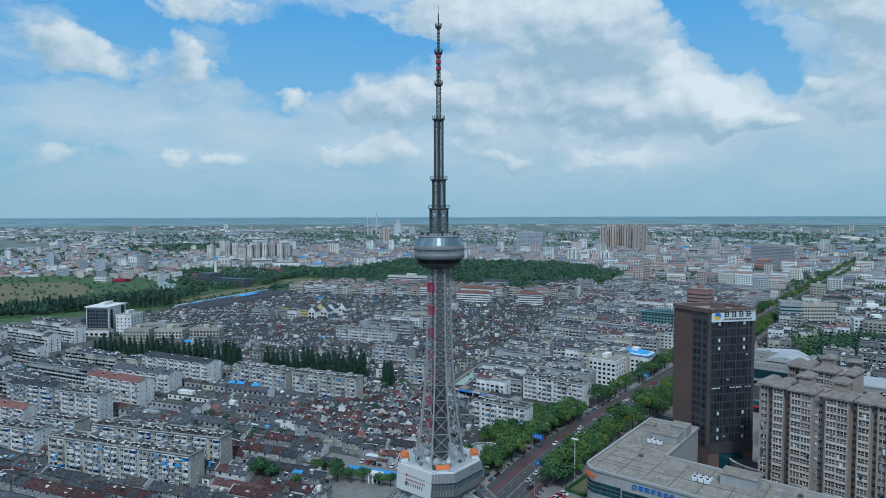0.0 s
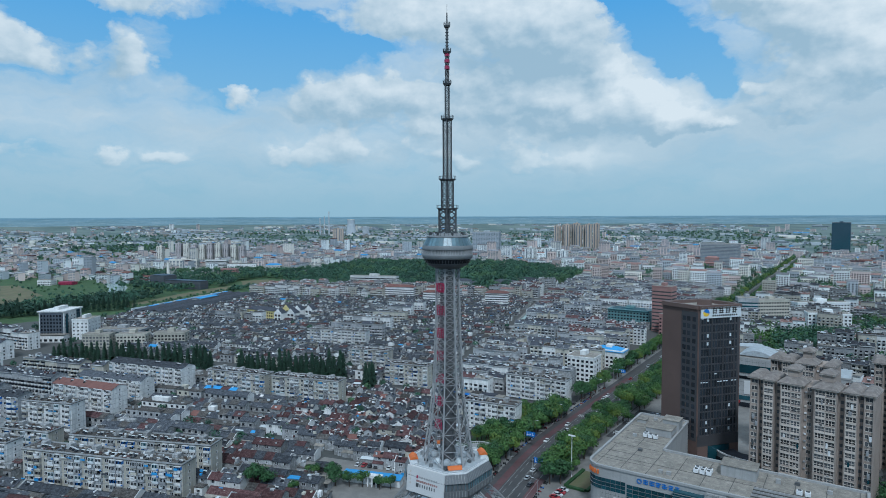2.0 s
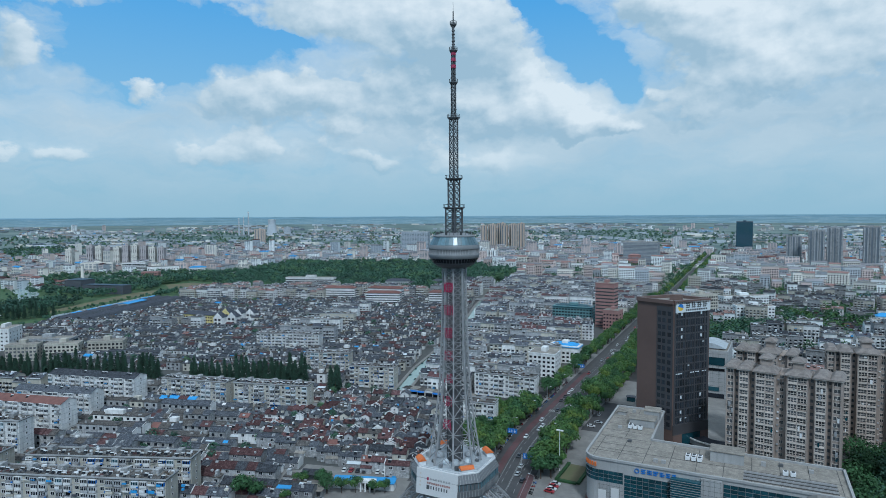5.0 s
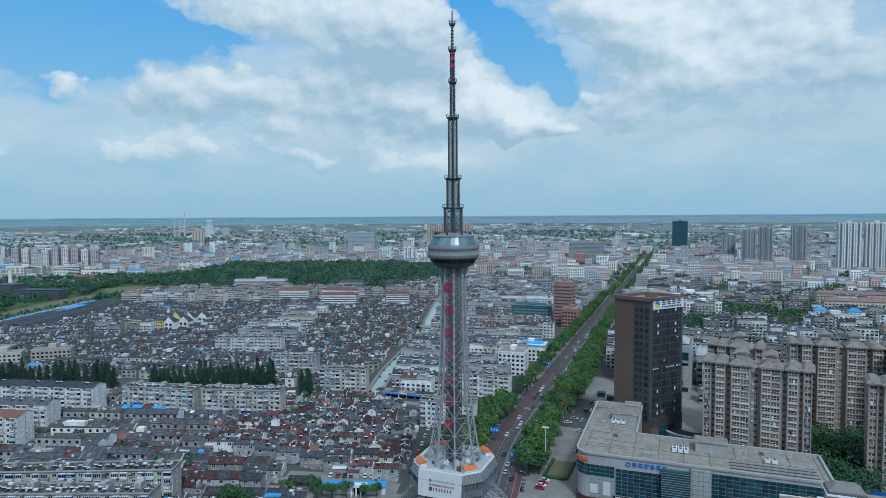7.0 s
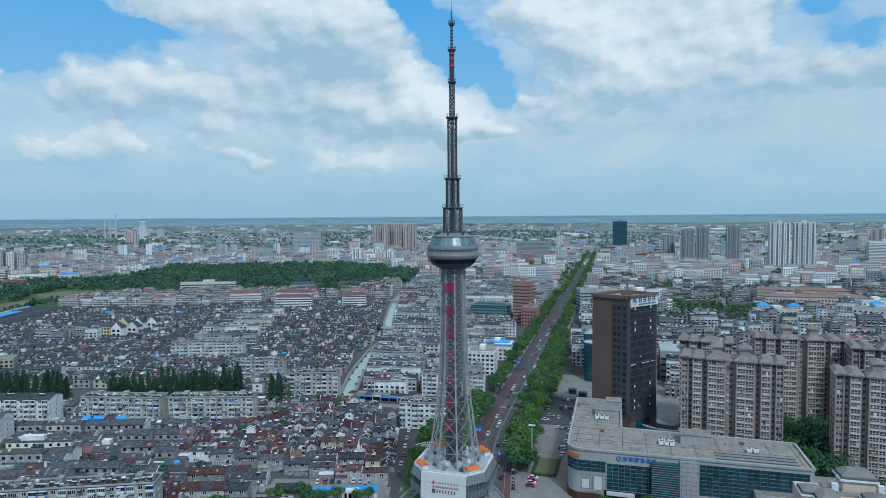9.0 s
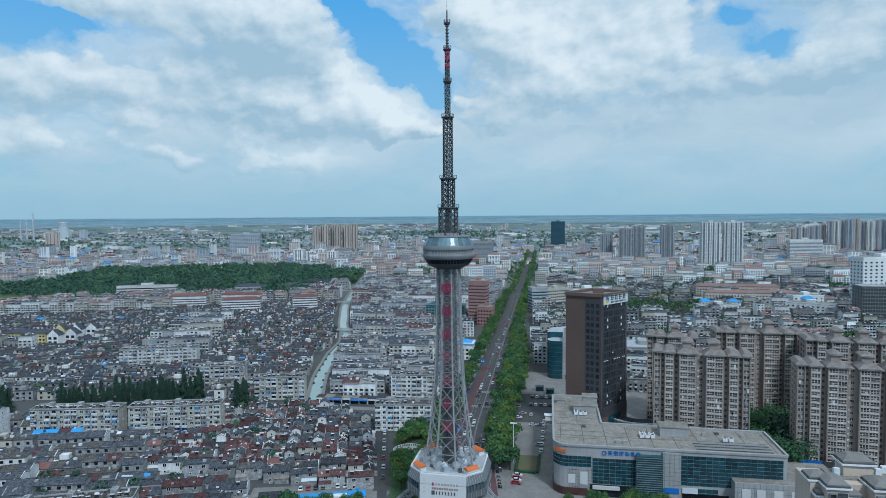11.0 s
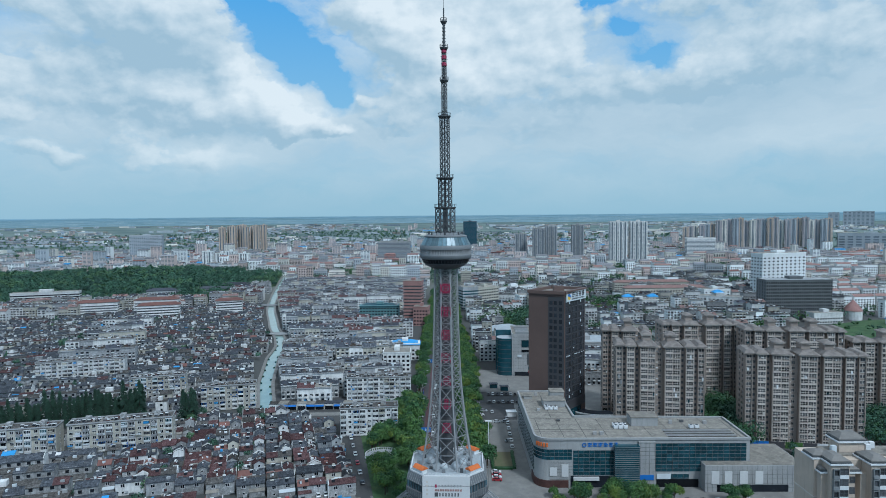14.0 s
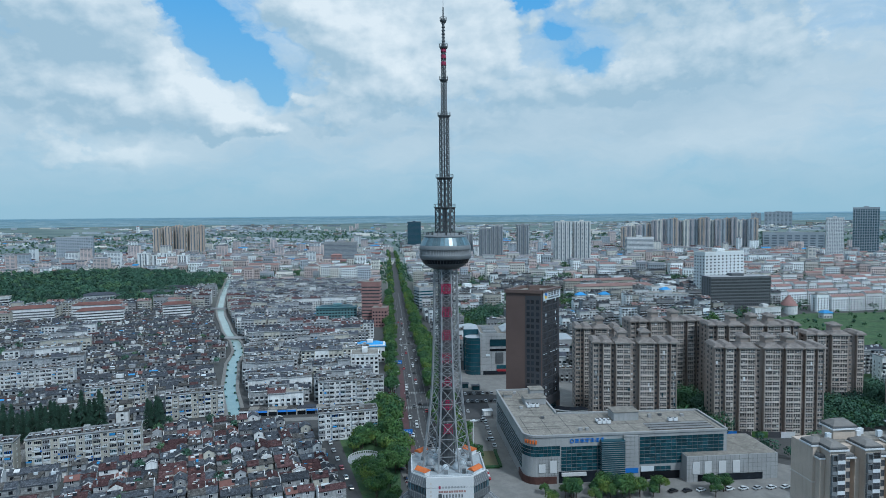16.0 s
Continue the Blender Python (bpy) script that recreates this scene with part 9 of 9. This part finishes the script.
for x, y, turn, w2 in ((-165.5, 266.7, 8, 5.2), (-146.2, 237.8, 14, 5.6), (-172.0, 420.0, 4, 5.2)):
    s1 = base("road_sign", x, y, 0.2, turn, "blue direction sign on a grey steel mast beside the avenue", "road sign", "road signs")
    g = Mesh()
    g.lathe([(0.16, 0), (0.12, 7.4)], 8, "steel_grey")
    g.out("mast", s1)
    g = Mesh()
    g.bar((0, 0, 7.0), (w2 + 0.4, 0, 7.2), 0.18, "steel_grey")
    g.out("arm", s1)
    g = Mesh()
    g.box(0.8, w2 + 0.6, -0.16, -0.06, 5.7, 8.2, "sign_blue", True)
    b1 = g.out("board", s1, "bright blue board with pale bars")
    g = Mesh()
    for i in range(3):
        g.box(1.3 + i * 1.4, 2.2 + i * 1.4, -0.19, -0.16, 6.4 + 0.3 * (i % 2), 6.7 + 0.3 * (i % 2), "frame_white", True)
        g.box(1.5 + i * 1.4, 1.65 + i * 1.4, -0.19, -0.16, 6.1, 7.8, "frame_white", True)
    g.out("sign_bars", b1)
for i in range(9):
    y = 214 + i * 33.0
    for side in (-1, 1):
        lp = base("street_lamp", road_x(y) + side * 12.9, y, 0.2, 0 if side < 0 else 180, "slim grey street lamp with one arm over the avenue", "street lamp", "street lamps")
        g = Mesh()
        g.lathe([(0.11, 0), (0.07, 9.5)], 7, "steel_grey")
        g.out("pole", lp)
        g = Mesh()
        g.bar((0, 0, 9.4), (2.2, 0, 9.9), 0.09, "steel_grey")
        g.out("arm", lp)
        g = Mesh()
        g.box(1.7, 2.7, -0.16, 0.16, 9.82, 9.98, "frame_white", True)
        g.out("lamp_head", lp)
scoot = Mesh()
sr = random.Random(44)
for i in range(190):
    y = 205 + sr.random() * 190
    scoot.set(spot(road_x(y) + sr.choice((-13.3, -13.3, -16.9, 10.9)), y, sr.uniform(-18, 18) + 4, 0.2))
    m = sr.choice(("car_black", "car_red", "car_silver", "car_black", "sign_blue"))
    scoot.box(-0.75, 0.75, -0.13, 0.13, 0.28, 0.5, m, True)
    scoot.box(-0.7, 0.1, -0.17, 0.17, 0.5, 0.82, "rubber", True)
    scoot.box(0.5, 0.68, -0.22, 0.22, 0.45, 1.05, m, True)
    for k in (-0.6, 0.62):
        scoot.box(k - 0.22, k + 0.22, -0.05, 0.05, 0, 0.44, "rubber")
tagged(scoot.out("parked_scooters"), "rows of parked scooters along the footway edge", "scooters", "", "stuff")
hedge_r = random.Random(8)
for x0, x1, y0, y1 in ((-129.5, -128.0, 235, 256), (-119.5, -118.0, 235, 256), (-128, -119.5, 234, 236)):
    g = Mesh()
    g.box(x0 + 0.1, x1 - 0.1, y0 + 0.1, y1 - 0.1, 0, 0.9, "leaf")
    for _ in range(int((x1 - x0) * (y1 - y0) * 5)):
        leaf_cloud(g, hedge_r, (hedge_r.uniform(x0, x1), hedge_r.uniform(y0, y1), 0.75), (0.35, 0.35, 0.3), 2, 0.22, "leaf")
    tagged(g.out("hedge"), "clipped green hedge round a small lawn", "hedge", "hedges")
sheet("forecourt_lawn", [(-128, 236), (-119.5, 236), (-119.5, 256), (-128, 256)], 0.08, "field_dry", "small lawn inside the hedges", "lawn")
for i, (m, n) in enumerate((("sign_blue", 9), ("bank_dark", 7), ("leaf_light", 8), ("bank_dark", 6), ("screen_white", 7))):
    g = Mesh()
    x = 2 + sum((9, 7, 8, 6, 7)[:i]) * 1.05
    g.box(0, n, 0, 0.3, 0, 3.2, m, True)
    for k in (0.2, n - 0.4):
        g.box(k, k + 0.15, 0.3, 0.45, 0, 3.3, "steel_grey", True)
    ob = g.out("hoarding")
    ob.location, ob.rotation_euler = (x, 265 - i * 1.0, 0), (0, 0, radians(-8))
    tagged(ob, {"sign_blue": "blue", "bank_dark": "dark", "leaf_light": "green", "screen_white": "white"}[m] + " street hoarding panel on steel posts", "hoarding", "hoardings")
for i in range(26):
    y = 318 + i * 9.0
    if i % 7 == 3:
        continue
    p = base("floating_planter", canal_x(y) + (-3.4 if i % 2 else 3.3), y, 0.12, 17, "small teal floating planter moored in the canal", "planter", "canal planters")
    g = Mesh()
    g.box(-0.9, 0.9, -1.5, 1.5, 0, 0.45, "glass_teal")
    g.out("tray", p)
    g = Mesh()
    leaf_cloud(g, cr, (0, 0, 0.5), (0.8, 1.3, 0.5), 26, 0.3, "leaf")
    g.out("plants", p)
for x, y in ((-116, 366), (-123, 372), (-115, 312)):
    k = base("kiosk", x, y, 0, 5, "small dark-roofed kiosk on the forecourt", "kiosk", "kiosks")
    g = Mesh()
    g.box(-2.5, 2.5, -1.8, 1.8, 0, 2.8, "wall_white" if y < 320 else "glass_teal")
    g.out("wall", k)
    g = Mesh()
    g.box(-3, 3, -2.2, 2.2, 2.8, 3.1, "roof_grey" if y > 320 else "frame_white", True)
    g.out("roof", k)
bits.set(None)
tagged(bits.out("yard_clutter"), "sheds, awnings and tanks about the old houses", "sheds", "", "stuff")
heaters.set(None)
tagged(heaters.out("solar_heaters"), "rooftop solar water heaters with white tanks", "solar heaters", "", "stuff")
# blue-roofed gate lodge beside the car park
lodge = base("gate_lodge", -212.5, 183.0, 0, 20, "low white gate lodge with a bright blue metal roof", "lodge")
h = Mesh()
h.box(0, 27, 0, 4.4, 0, 3.4, "wall_white")
h.out("wall", lodge)
h = Mesh()
h.solid([(-0.4, -0.5, 3.4), (27.4, -0.5, 3.4), (27.4, 4.9, 3.9), (-0.4, 4.9, 3.9), (-0.4, -0.5, 3.2), (27.4, -0.5, 3.2), (27.4, 4.9, 3.7), (-0.4, 4.9, 3.7)], [(0, 1, 2, 3), (4, 5, 1, 0), (5, 6, 2, 1), (6, 7, 3, 2), (7, 4, 0, 3), (7, 6, 5, 4)], "roof_blue")
h.out("roof", lodge, "bright blue lean-to metal roof")
h = Mesh()
h.box(12.5, 19.5, -2.6, 0, 4.0, 5.2, "wall_white", True)
h.out("portico_beam", lodge, "white portico beam over the gate")
for k in range(4):
    h = Mesh()
    h.box(12.7 + k * 2.0, 13.3 + k * 2.0, -2.4, -1.8, 0, 4.0, "wall_white")
    h.out("pillar", lodge)
h = Mesh()
h.box(13.6, 18.6, -0.08, 0, 0.1, 3.0, "glass_dark", True)
h.out("gate_glass", lodge)
for x, y, turn, w2, d2, hh, m, label in ((-219.5, 168.5, 20, 10, 6.5, 3.4, "roof_flat", "open grey shed with a stained flat roof in the yard"), (-229.5, 166.5, 22, 12, 3.2, 3.0, "roof_blue", "low lean-to with a faded blue roof"), (-229.5, 182.0, 20, 9, 5.5, 3.4, "roof_grey", "small whitewashed lodge with a grey roof")):
    shed = base("yard_shed", x, y, 0, turn, label, "shed", "yard sheds")
    h = Mesh()
    h.box(0, w2, d2 * 0.45, d2, 0, hh, "wall_grey")
    h.box(0, 0.3, 0, d2 * 0.45, 0, hh, "wall_grey")
    h.box(w2 - 0.3, w2, 0, d2 * 0.45, 0, hh, "wall_grey")
    h.out("wall", shed)
    h = Mesh()
    if m == "roof_grey":
        h.gable(0, w2, 0, d2, hh, 1.4, 0.4, m)
    else:
        h.box(-0.4, w2 + 0.4, -0.5, d2 + 0.4, hh, hh + 0.25, m, True)
    h.out("roof", shed)
